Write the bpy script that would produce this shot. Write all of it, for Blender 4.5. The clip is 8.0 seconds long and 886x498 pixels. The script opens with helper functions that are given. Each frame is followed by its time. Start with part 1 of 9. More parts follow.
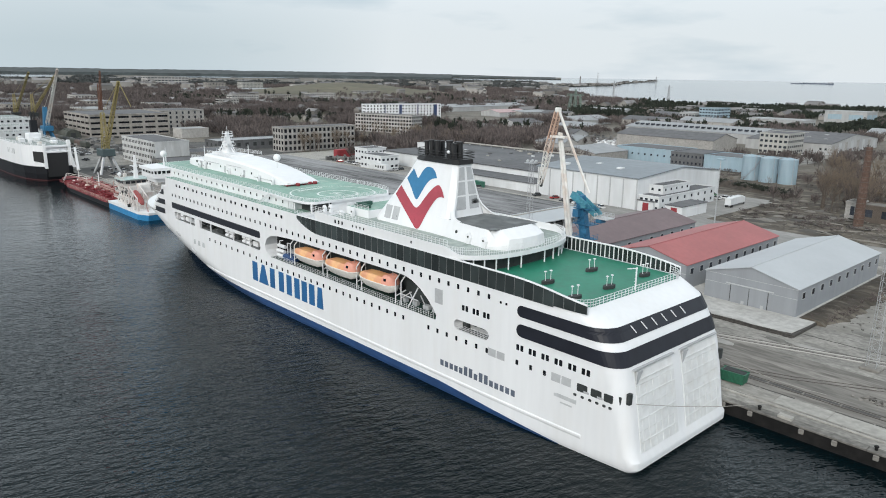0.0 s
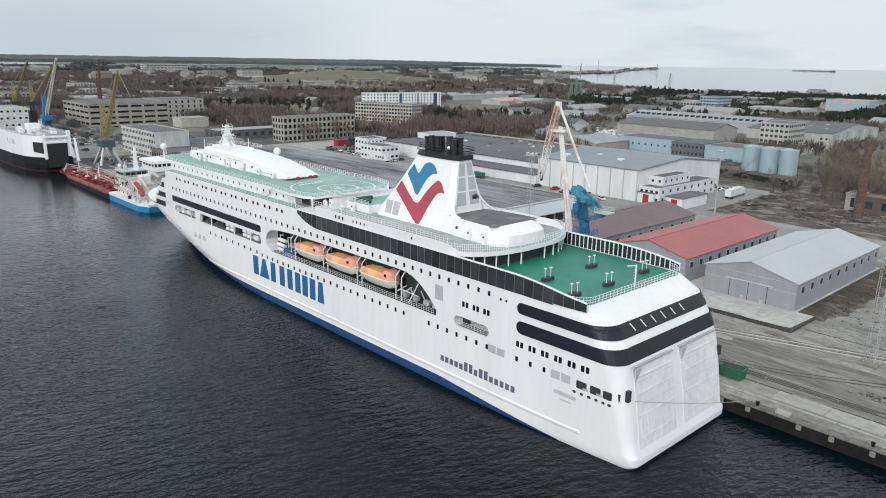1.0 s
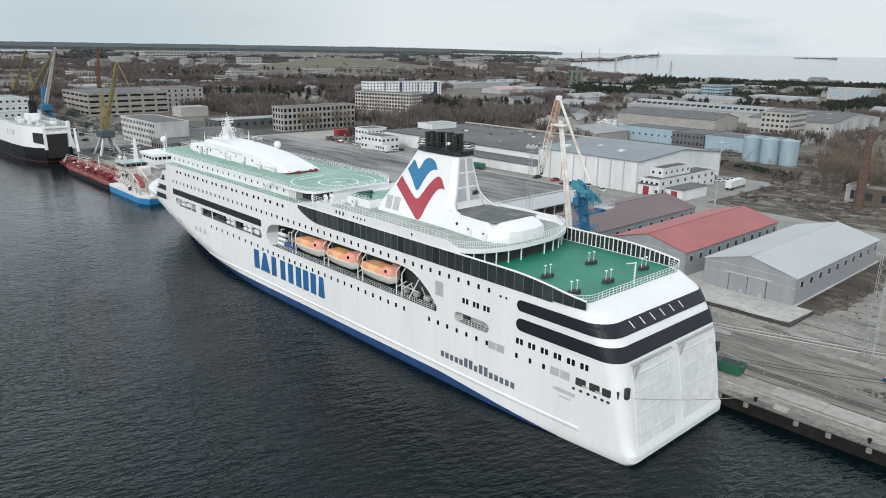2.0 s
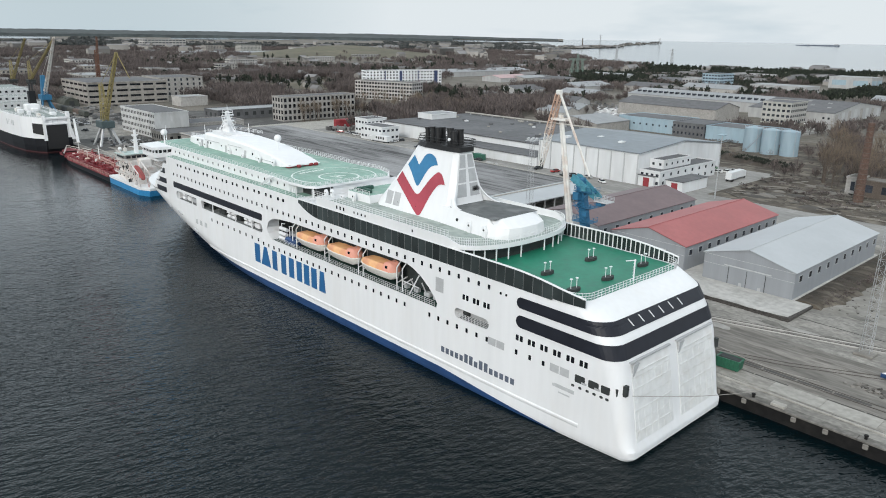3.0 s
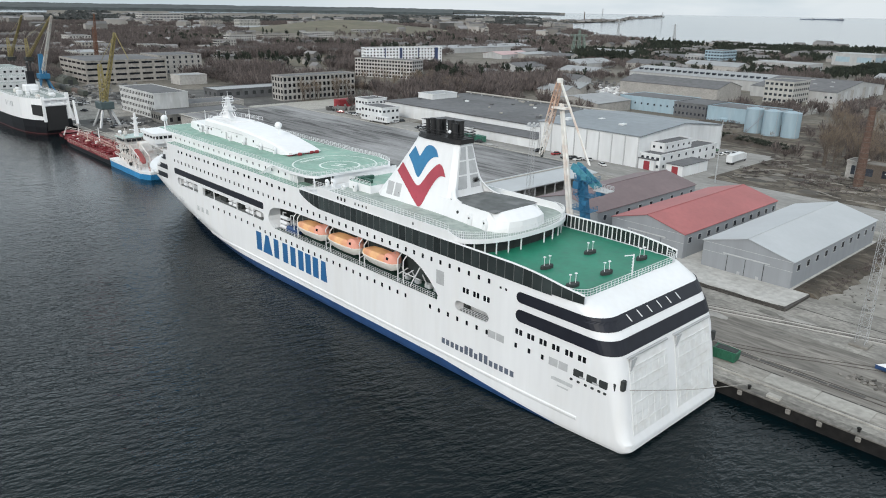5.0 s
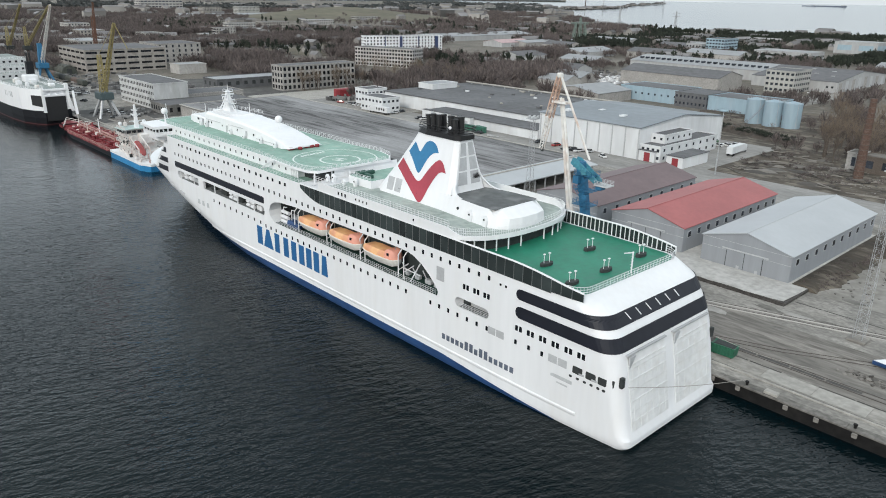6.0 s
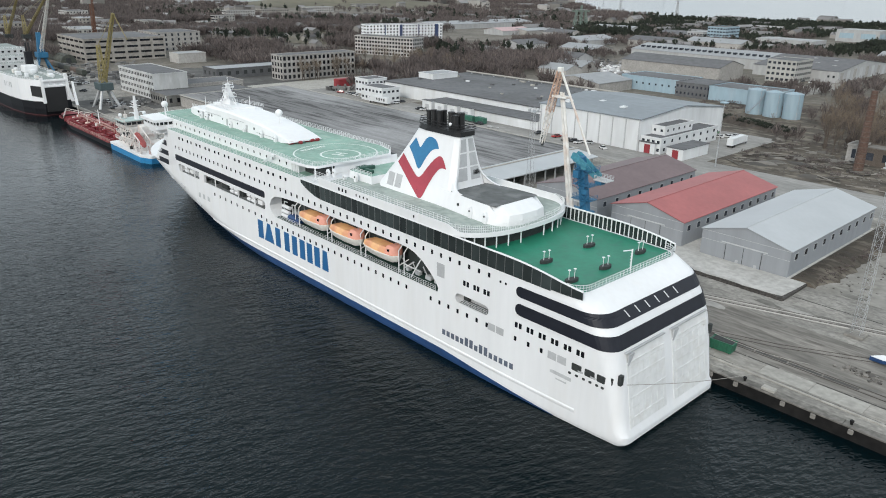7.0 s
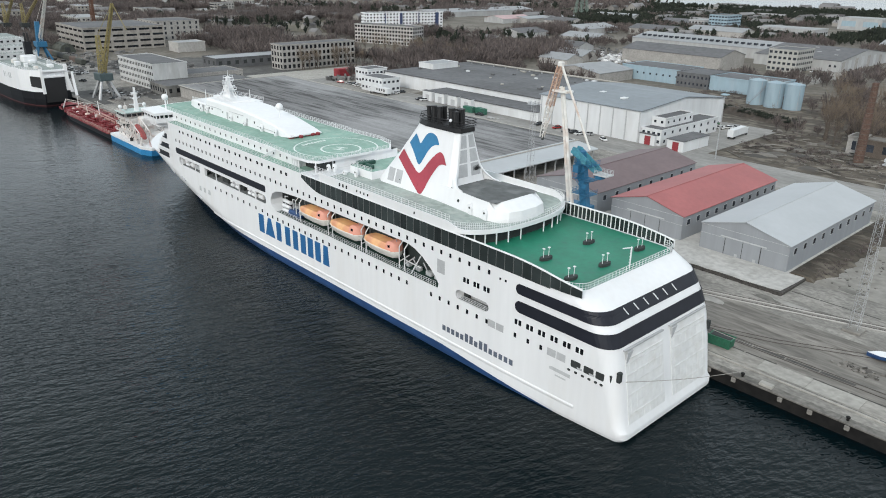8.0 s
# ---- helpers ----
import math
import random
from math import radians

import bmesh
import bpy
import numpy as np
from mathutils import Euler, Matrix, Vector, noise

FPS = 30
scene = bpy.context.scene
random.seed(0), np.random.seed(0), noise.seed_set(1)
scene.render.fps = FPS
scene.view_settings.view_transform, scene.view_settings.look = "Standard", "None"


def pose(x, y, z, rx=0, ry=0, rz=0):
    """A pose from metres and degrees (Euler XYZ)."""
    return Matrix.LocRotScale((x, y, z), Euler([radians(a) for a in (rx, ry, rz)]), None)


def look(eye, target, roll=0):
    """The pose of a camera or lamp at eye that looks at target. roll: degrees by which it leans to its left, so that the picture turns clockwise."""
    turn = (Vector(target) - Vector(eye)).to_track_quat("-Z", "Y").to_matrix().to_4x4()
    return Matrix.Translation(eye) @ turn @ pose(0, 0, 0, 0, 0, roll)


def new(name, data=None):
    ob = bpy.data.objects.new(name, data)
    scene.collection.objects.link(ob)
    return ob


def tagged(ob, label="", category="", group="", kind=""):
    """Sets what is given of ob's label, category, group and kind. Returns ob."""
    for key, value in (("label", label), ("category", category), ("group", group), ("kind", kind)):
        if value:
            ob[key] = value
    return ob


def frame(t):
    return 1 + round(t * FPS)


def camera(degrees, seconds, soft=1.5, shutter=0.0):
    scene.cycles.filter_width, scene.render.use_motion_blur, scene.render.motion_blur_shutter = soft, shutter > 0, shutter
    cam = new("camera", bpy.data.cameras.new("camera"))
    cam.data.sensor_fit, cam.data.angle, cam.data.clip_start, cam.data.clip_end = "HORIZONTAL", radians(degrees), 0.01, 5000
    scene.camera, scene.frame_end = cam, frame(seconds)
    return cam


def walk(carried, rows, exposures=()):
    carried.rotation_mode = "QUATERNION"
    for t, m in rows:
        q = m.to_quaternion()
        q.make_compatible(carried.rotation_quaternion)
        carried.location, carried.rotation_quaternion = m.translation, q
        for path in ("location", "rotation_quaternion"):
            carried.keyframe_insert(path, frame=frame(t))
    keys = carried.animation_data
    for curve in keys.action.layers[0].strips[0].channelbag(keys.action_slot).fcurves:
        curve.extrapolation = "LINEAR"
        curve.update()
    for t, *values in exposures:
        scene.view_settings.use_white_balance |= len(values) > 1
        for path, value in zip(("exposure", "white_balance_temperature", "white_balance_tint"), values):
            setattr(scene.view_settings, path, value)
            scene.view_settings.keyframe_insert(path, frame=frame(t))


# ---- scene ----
# World axes: x towards the ferry's bow, y towards its port side, z up from the water. Stern at x = 0, quay wall at y = -16.
cam = camera(63.3, 8.0, 1.0)
PATH = [
    (0, (-47.394, 93.998, 54.112), (95.365, -37.813, 6.722), 0.856),
    (0.5, (-47.396, 94.024, 54.871), (95.064, -37.509, 5.836), 0.860),
    (1, (-47.398, 94.050, 55.637), (94.751, -37.195, 4.958), 0.863),
    (1.5, (-47.400, 94.077, 56.409), (94.429, -36.871, 4.089), 0.867),
    (3, (-47.406, 94.156, 58.758), (93.399, -35.842, 1.535), 0.878),
    (3.5, (-47.408, 94.182, 59.553), (93.035, -35.480, 0.701), 0.882),
    (4, (-47.410, 94.208, 60.354), (92.660, -35.109, -0.123), 0.886),
    (4.5, (-47.412, 94.235, 61.160), (92.276, -34.728, -0.938), 0.890),
    (6, (-47.418, 94.314, 63.615), (91.059, -33.527, -3.325), 0.901),
    (6.5, (-47.420, 94.340, 64.444), (90.633, -33.108, -4.101), 0.905),
    (7, (-47.422, 94.366, 65.280), (90.196, -32.679, -4.868), 0.909),
    (7.5, (-47.424, 94.393, 66.121), (89.750, -32.241, -5.624), 0.912),
    (8, (-47.426, 94.419, 66.968), (89.293, -31.793, -6.370), 0.916),
]
walk(cam, [(t, look(eye, goal, lean)) for t, eye, goal, lean in PATH])

# ---------------------------------------------------------------- light
SUN_EL, SUN_AZ = 28.0, 114.0
world = bpy.data.worlds.new("overcast_sky")
scene.world = world
world.use_nodes = True
wn, wl = world.node_tree.nodes, world.node_tree.links
wn.clear()
w_out = wn.new("ShaderNodeOutputWorld")
w_bg = wn.new("ShaderNodeBackground")
w_sky = wn.new("ShaderNodeTexSky")
w_sky.sky_type = 'NISHITA'
w_sky.sun_disc = False
w_sky.sun_elevation = radians(SUN_EL)
w_sky.sun_rotation = radians(90 - SUN_AZ)
w_dim = wn.new("ShaderNodeMixRGB")
w_dim.blend_type = 'MULTIPLY'
w_dim.inputs[0].default_value = 1.0
w_dim.inputs[2].default_value = (0.10, 0.10, 0.10, 1)
wl.new(w_sky.outputs[0], w_dim.inputs[1])
# cloud cover: soft banks, thinner overhead, with a darker bank low down
w_co = wn.new("ShaderNodeTexCoord")
w_map = wn.new("ShaderNodeMapping")
w_map.inputs["Scale"].default_value = (1.6, 1.6, 7.0)
w_map.inputs["Location"].default_value = (0.35, 0.2, 0.0)
w_no = wn.new("ShaderNodeTexNoise")
w_no.inputs["Scale"].default_value = 1.7
w_no.inputs["Detail"].default_value = 5
w_no.inputs["Roughness"].default_value = 0.5
w_rp = wn.new("ShaderNodeValToRGB")
w_rp.color_ramp.elements[0].position = 0.36
w_rp.color_ramp.elements[0].color = (0.52, 0.63, 0.71, 1)
w_rp.color_ramp.elements[1].position = 0.52
w_rp.color_ramp.elements[1].color = (0.77, 0.835, 0.88, 1)
wl.new(w_co.outputs["Generated"], w_map.inputs[0])
wl.new(w_map.outputs[0], w_no.inputs[0])
wl.new(w_no.outputs[0], w_rp.inputs[0])
# a blue-grey cloud bank low over the land to the north
w_dot = wn.new("ShaderNodeVectorMath")
w_dot.operation = 'DOT_PRODUCT'
bank = Vector((math.cos(radians(-17)), math.sin(radians(-17)), 0.07)).normalized()
w_dot.inputs[1].default_value = bank
wl.new(w_co.outputs["Generated"], w_dot.inputs[0])
w_near = wn.new("ShaderNodeMapRange")
w_near.inputs["From Min"].default_value, w_near.inputs["From Max"].default_value = 0.93, 1.0
w_near.inputs["To Min"].default_value, w_near.inputs["To Max"].default_value = 0.0, 0.62
wl.new(w_dot.outputs["Value"], w_near.inputs[0])
w_flat = wn.new("ShaderNodeMapRange")
w_flat.inputs["From Min"].default_value, w_flat.inputs["From Max"].default_value = 0.03, 0.16
w_flat.inputs["To Min"].default_value, w_flat.inputs["To Max"].default_value = 1.0, 0.0
w_z0 = wn.new("ShaderNodeSeparateXYZ")
wl.new(w_co.outputs["Generated"], w_z0.inputs[0])
wl.new(w_z0.outputs[2], w_flat.inputs[0])
w_amt = wn.new("ShaderNodeMath")
w_amt.operation = 'MULTIPLY'
wl.new(w_near.outputs[0], w_amt.inputs[0])
wl.new(w_flat.outputs[0], w_amt.inputs[1])
w_bank = wn.new("ShaderNodeMixRGB")
w_bank.inputs[2].default_value = (0.40, 0.53, 0.60, 1)
wl.new(w_amt.outputs[0], w_bank.inputs[0])
wl.new(w_rp.outputs[0], w_bank.inputs[1])
w_mix = wn.new("ShaderNodeMixRGB")
w_mix.inputs[0].default_value = 0.94
wl.new(w_dim.outputs[0], w_mix.inputs[1])
wl.new(w_bank.outputs[0], w_mix.inputs[2])
# unseen sky lifted well above the horizon to brighten far water, less towards the zenith
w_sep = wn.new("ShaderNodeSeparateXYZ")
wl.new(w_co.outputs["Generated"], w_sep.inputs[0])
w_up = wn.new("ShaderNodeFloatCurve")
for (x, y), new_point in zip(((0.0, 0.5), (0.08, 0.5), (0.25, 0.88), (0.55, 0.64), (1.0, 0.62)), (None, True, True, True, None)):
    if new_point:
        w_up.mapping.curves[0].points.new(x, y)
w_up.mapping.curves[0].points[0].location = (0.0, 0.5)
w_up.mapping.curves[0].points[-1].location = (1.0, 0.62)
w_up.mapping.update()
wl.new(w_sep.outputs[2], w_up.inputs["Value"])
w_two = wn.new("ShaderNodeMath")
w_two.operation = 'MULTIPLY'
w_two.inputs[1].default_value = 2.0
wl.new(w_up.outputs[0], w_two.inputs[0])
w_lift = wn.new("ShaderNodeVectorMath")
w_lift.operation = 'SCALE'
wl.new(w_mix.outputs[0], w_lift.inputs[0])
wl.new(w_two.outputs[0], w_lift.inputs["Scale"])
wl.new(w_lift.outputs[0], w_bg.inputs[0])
w_bg.inputs[1].default_value = 1.0
wl.new(w_bg.outputs[0], w_out.inputs[0])

sun = new("sun", bpy.data.lights.new("sun", 'SUN'))
sun.data.energy = 2.05
sun.data.angle = radians(14)
sun.data.color = (1.0, 0.955, 0.89)
sun_way = Vector((math.cos(radians(SUN_AZ)) * math.cos(radians(SUN_EL)),
                  math.sin(radians(SUN_AZ)) * math.cos(radians(SUN_EL)), math.sin(radians(SUN_EL))))
sun.matrix_basis = look(sun_way * 300, (0, 0, 0))
scene.view_settings.exposure = 0.0


# ---------------------------------------------------------------- materials
def mat(name, col, rough=0.6, metal=0.0, var=0.12, scale=1.5, bump=0.0, rand=0.0, stain=None, stain_amt=0.0,
        stretch=(1, 1, 1), spec=0.5, big=0.12, edge=(0.5, 0.72)):
    """Paint, stone, metal: a base colour with fine grain, broad patches, an optional stain and relief."""
    m = bpy.data.materials.new(name)
    m.use_nodes = True
    nt = m.node_tree
    n, l = nt.nodes, nt.links
    b = n["Principled BSDF"]
    b.inputs["Roughness"].default_value = rough
    b.inputs["Metallic"].default_value = metal
    b.inputs["Specular IOR Level"].default_value = spec
    co = n.new("ShaderNodeTexCoord")
    mp = n.new("ShaderNodeMapping")
    mp.inputs["Scale"].default_value = stretch
    l.new(co.outputs["Object"], mp.inputs[0])

    def noise_tex(s, detail):
        t = n.new("ShaderNodeTexNoise")
        t.inputs["Scale"].default_value = s
        t.inputs["Detail"].default_value = detail
        l.new(mp.outputs[0], t.inputs[0])
        return t

    def scaled(sock, lo, hi):
        r = n.new("ShaderNodeMapRange")
        r.inputs["From Min"].default_value, r.inputs["From Max"].default_value = 0.3, 0.7
        r.inputs["To Min"].default_value, r.inputs["To Max"].default_value = lo, hi
        l.new(sock, r.inputs[0])
        return r.outputs[0]

    fine, broad = noise_tex(scale, 6), noise_tex(scale / 9, 3)
    k = n.new("ShaderNodeMath")
    k.operation = 'MULTIPLY'
    l.new(scaled(fine.outputs[0], 1 - var, 1 + var * 0.6), k.inputs[0])
    l.new(scaled(broad.outputs[0], 1 - big, 1 + big * 0.6), k.inputs[1])
    val = k.outputs[0]
    if rand:
        oi = n.new("ShaderNodeObjectInfo")
        r = n.new("ShaderNodeMapRange")
        r.inputs["To Min"].default_value, r.inputs["To Max"].default_value = 1 - rand, 1 + rand
        l.new(oi.outputs["Random"], r.inputs[0])
        k2 = n.new("ShaderNodeMath")
        k2.operation = 'MULTIPLY'
        l.new(val, k2.inputs[0])
        l.new(r.outputs[0], k2.inputs[1])
        val = k2.outputs[0]
    mx = n.new("ShaderNodeVectorMath")
    mx.operation = 'SCALE'
    mx.inputs[0].default_value = col
    l.new(val, mx.inputs["Scale"])
    out = mx.outputs[0]
    if stain:
        st = noise_tex(scale * 0.45, 8)
        rp = n.new("ShaderNodeMapRange")
        rp.inputs["From Min"].default_value, rp.inputs["From Max"].default_value = edge
        rp.inputs["To Max"].default_value = stain_amt
        l.new(st.outputs[0], rp.inputs[0])
        sm = n.new("ShaderNodeMixRGB")
        sm.inputs[2].default_value = (*stain, 1)
        l.new(rp.outputs[0], sm.inputs[0])
        l.new(out, sm.inputs[1])
        out = sm.outputs[0]
    l.new(out, b.inputs["Base Color"])
    if bump:
        bp = n.new("ShaderNodeBump")
        bp.inputs["Distance"].default_value = bump
        bp.inputs["Strength"].default_value = 0.6
        l.new(fine.outputs[0], bp.inputs["Height"])
        l.new(bp.outputs[0], b.inputs["Normal"])
    return m


WHITE = mat("ship_white_paint", (0.735, 0.745, 0.757), 0.45, var=0.03, scale=0.9, stain=(0.62, 0.58, 0.52), stain_amt=0.14,
            stretch=(1, 1, 0.12), big=0.04)
NAVY = mat("navy_boot_paint", (0.02, 0.06, 0.165), 0.5, var=0.25, scale=0.8, stretch=(0.4, 1, 1))
BLUE = mat("letter_blue_paint", (0.02, 0.115, 0.28), 0.5, var=0.06)
CHEV_BLUE = mat("chevron_blue_paint", (0.025, 0.16, 0.32), 0.5, var=0.08)
CHEV_RED = mat("chevron_red_paint", (0.35, 0.045, 0.068), 0.5, var=0.08)
INK = mat("dark_lettering_paint", (0.10, 0.12, 0.16), 0.6, var=0.1)
GLASS = mat("dark_window_glass", (0.012, 0.014, 0.018), 0.12, var=0.3, scale=0.4, rand=0.3, spec=0.5)
SCREEN_POST = mat("grey_screen_post", (0.16, 0.17, 0.17), 0.6, var=0.1)
SCREEN = mat("tinted_screen_glass", (0.030, 0.038, 0.038), 0.14, var=0.3, scale=0.3, rand=0.35)
BAND = mat("black_band_paint", (0.018, 0.02, 0.028), 0.45, spec=0.25, var=0.15, scale=0.6)
GREEN = mat("green_deck_coating", (0.012, 0.19, 0.115), 0.55, var=0.10, scale=1.2, stain=(0.03, 0.12, 0.09), stain_amt=0.5, big=0.2)
PALE_GREEN = mat("faded_green_deck", (0.215, 0.36, 0.295), 0.65, var=0.15, scale=1.0, stain=(0.36, 0.44, 0.39), stain_amt=0.65, big=0.2)
GREY_DECK = mat("grey_green_deck", (0.33, 0.385, 0.355), 0.7, var=0.2, scale=1.0, stain=(0.40, 0.43, 0.41), stain_amt=0.6, big=0.25)
BLACK = mat("black_funnel_paint", (0.012, 0.012, 0.013), 0.5, var=0.2)
DULL_GREY = mat("dull_grey_marks_and_shade", (0.17, 0.18, 0.18), 0.8, var=0.25, scale=0.8, stain=(0.06, 0.06, 0.06), stain_amt=0.5)
LOUVRE = mat("grey_louvre_metal", (0.42, 0.43, 0.44), 0.6, var=0.08)
DARK = mat("dark_parts_and_recess_shade", (0.03, 0.035, 0.035), 0.8, var=0.3)
ORANGE = mat("lifeboat_orange", (0.78, 0.35, 0.26), 0.55, var=0.12, scale=0.8, stain=(0.70, 0.36, 0.26), stain_amt=0.7, big=0.2)
RED = mat("red_paint", (0.26, 0.03, 0.038), 0.6, var=0.25, scale=1.2)
RUST = mat("rust", (0.15, 0.075, 0.05), 0.85, var=0.4, scale=2.0)
STEEL = mat("galvanised_steel", (0.42, 0.43, 0.44), 0.5, metal=0.4, var=0.2)
WATER_GREY = mat("light_grey_paint", (0.46, 0.475, 0.485), 0.55, var=0.1)


def water_material(name, distance, spec, rough, col=(0.0008, 0.0054, 0.0072), lee=False):
    """Dark water with long swell, wind ripples and calmer patches; in the lee of the ferry and in the basin up the quay the ripples lie lower."""
    m = bpy.data.materials.new(name)
    m.use_nodes = True
    n, l = m.node_tree.nodes, m.node_tree.links
    b = n["Principled BSDF"]
    b.inputs["Base Color"].default_value = (*col, 1)
    b.inputs["Roughness"].default_value = rough
    b.inputs["Specular IOR Level"].default_value = spec
    b.inputs["IOR"].default_value = 1.333
    co = n.new("ShaderNodeTexCoord")
    height = None
    for s, d, w, turn, sx, sy in ((0.80, 2, 1.0, 72, 1.6, 0.82), (0.22, 1, 0.9, 64, 1.6, 0.8), (2.2, 2, 0.30, 80, 1.4, 0.9)):
        mp = n.new("ShaderNodeMapping")
        mp.vector_type = 'TEXTURE'
        mp.inputs["Rotation"].default_value = (0, 0, radians(turn))
        mp.inputs["Scale"].default_value = (sx, sy, 1)
        l.new(co.outputs["Object"], mp.inputs[0])
        t = n.new("ShaderNodeTexNoise")
        t.inputs["Scale"].default_value = s
        t.inputs["Detail"].default_value = d
        t.inputs["Roughness"].default_value = 0.5
        t.inputs["Distortion"].default_value = 0.2
        l.new(mp.outputs[0], t.inputs[0])
        k = n.new("ShaderNodeMath")
        k.operation = 'MULTIPLY_ADD'
        k.inputs[1].default_value = w
        k.inputs[2].default_value = 0
        l.new(t.outputs[0], k.inputs[0])
        if height:
            l.new(height, k.inputs[2])
        height = k.outputs[0]
    calm = n.new("ShaderNodeTexNoise")
    calm.inputs["Scale"].default_value = 0.018
    calm.inputs["Detail"].default_value = 3
    l.new(co.outputs["Object"], calm.inputs[0])
    cr = n.new("ShaderNodeMapRange")
    cr.inputs["From Min"].default_value, cr.inputs["From Max"].default_value = 0.36, 0.52
    cr.inputs["To Min"].default_value, cr.inputs["To Max"].default_value = 0.7, 1.0
    l.new(calm.outputs[0], cr.inputs[0])
    bp = n.new("ShaderNodeBump")
    bp.inputs["Distance"].default_value = distance
    strength = cr.outputs[0]
    if lee:
        sep = n.new("ShaderNodeSeparateXYZ")
        l.new(co.outputs["Object"], sep.inputs[0])
        wav = n.new("ShaderNodeMath")
        wav.operation = 'MULTIPLY_ADD'
        wav.inputs[1].default_value = 46.0
        l.new(calm.outputs[0], wav.inputs[0])
        l.new(sep.outputs[1], wav.inputs[2])
        lr = n.new("ShaderNodeMapRange")
        lr.interpolation_type = 'SMOOTHSTEP'
        lr.inputs["From Min"].default_value, lr.inputs["From Max"].default_value = 40.0, 78.0
        lr.inputs["To Min"].default_value, lr.inputs["To Max"].default_value = 0.8, 1.0
        l.new(wav.outputs[0], lr.inputs[0])
        both = n.new("ShaderNodeMath")
        both.operation = 'MULTIPLY'
        l.new(strength, both.inputs[0])
        l.new(lr.outputs[0], both.inputs[1])
        basin = n.new("ShaderNodeMapRange")
        basin.interpolation_type = 'SMOOTHSTEP'
        basin.inputs["From Min"].default_value, basin.inputs["From Max"].default_value = 70.0, 225.0
        basin.inputs["To Min"].default_value, basin.inputs["To Max"].default_value = 1.0, 0.40
        l.new(sep.outputs[0], basin.inputs[0])
        still = n.new("ShaderNodeMath")
        still.operation = 'MULTIPLY'
        l.new(both.outputs[0], still.inputs[0])
        l.new(basin.outputs[0], still.inputs[1])
        strength = still.outputs[0]
    l.new(strength, bp.inputs["Strength"])
    l.new(height, bp.inputs["Height"])
    l.new(bp.outputs[0], b.inputs["Normal"])
    return m


WATER = water_material("harbour_water", 0.38, 0.29, 0.02, lee=True)
# sea base colour lifted to stand in for sky reflected at grazing angles
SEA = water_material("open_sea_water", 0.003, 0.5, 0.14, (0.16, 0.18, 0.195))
CONCRETE = mat("quay_concrete", (0.268, 0.255, 0.232), 0.9, var=0.3, scale=1.7, bump=0.03, stain=(0.115, 0.108, 0.098), stain_amt=0.7, stretch=(0.62, 1, 1), big=0.35, edge=(0.5, 0.72))
PALE_CONC = mat("pale_concrete", (0.36, 0.348, 0.318), 0.9, var=0.2, scale=1.0, bump=0.02, stain=(0.23, 0.22, 0.20), stain_amt=0.6)
PLATFORM_CONC = mat("bleached_concrete", (0.45, 0.44, 0.42), 0.9, var=0.2, scale=0.8, bump=0.02, stain=(0.27, 0.26, 0.24), stain_amt=0.6)
COPING = mat("stained_coping_concrete", (0.20, 0.19, 0.172), 0.9, var=0.4, scale=1.2, bump=0.04, stain=(0.075, 0.07, 0.064), stain_amt=0.8, big=0.4)
QUAY_FACE = mat("near_black_quay_wall", (0.008, 0.0075, 0.0075), 0.8, var=0.5, scale=1.0, bump=0.08, stain=(0.024, 0.022, 0.02), stain_amt=0.5, spec=0.3)
TYRE = mat("tyre_rubber", (0.02, 0.02, 0.02), 0.8, var=0.3)
GREY_WALL = mat("grey_sheet_wall", (0.262, 0.277, 0.295), 0.6, var=0.03, scale=0.7, stretch=(6, 6, 0.3), big=0.08)
GREY_SHEET = mat("light_grey_sheet_roof", (0.39, 0.408, 0.422), 0.5, var=0.025, scale=0.8, big=0.06)
RED_SHEET = mat("red_sheet_roof", (0.33, 0.092, 0.09), 0.55, var=0.08, scale=0.8, big=0.12)
BROWN_SHEET = mat("brown_sheet_roof", (0.15, 0.105, 0.108), 0.6, var=0.1, scale=0.7, big=0.15)


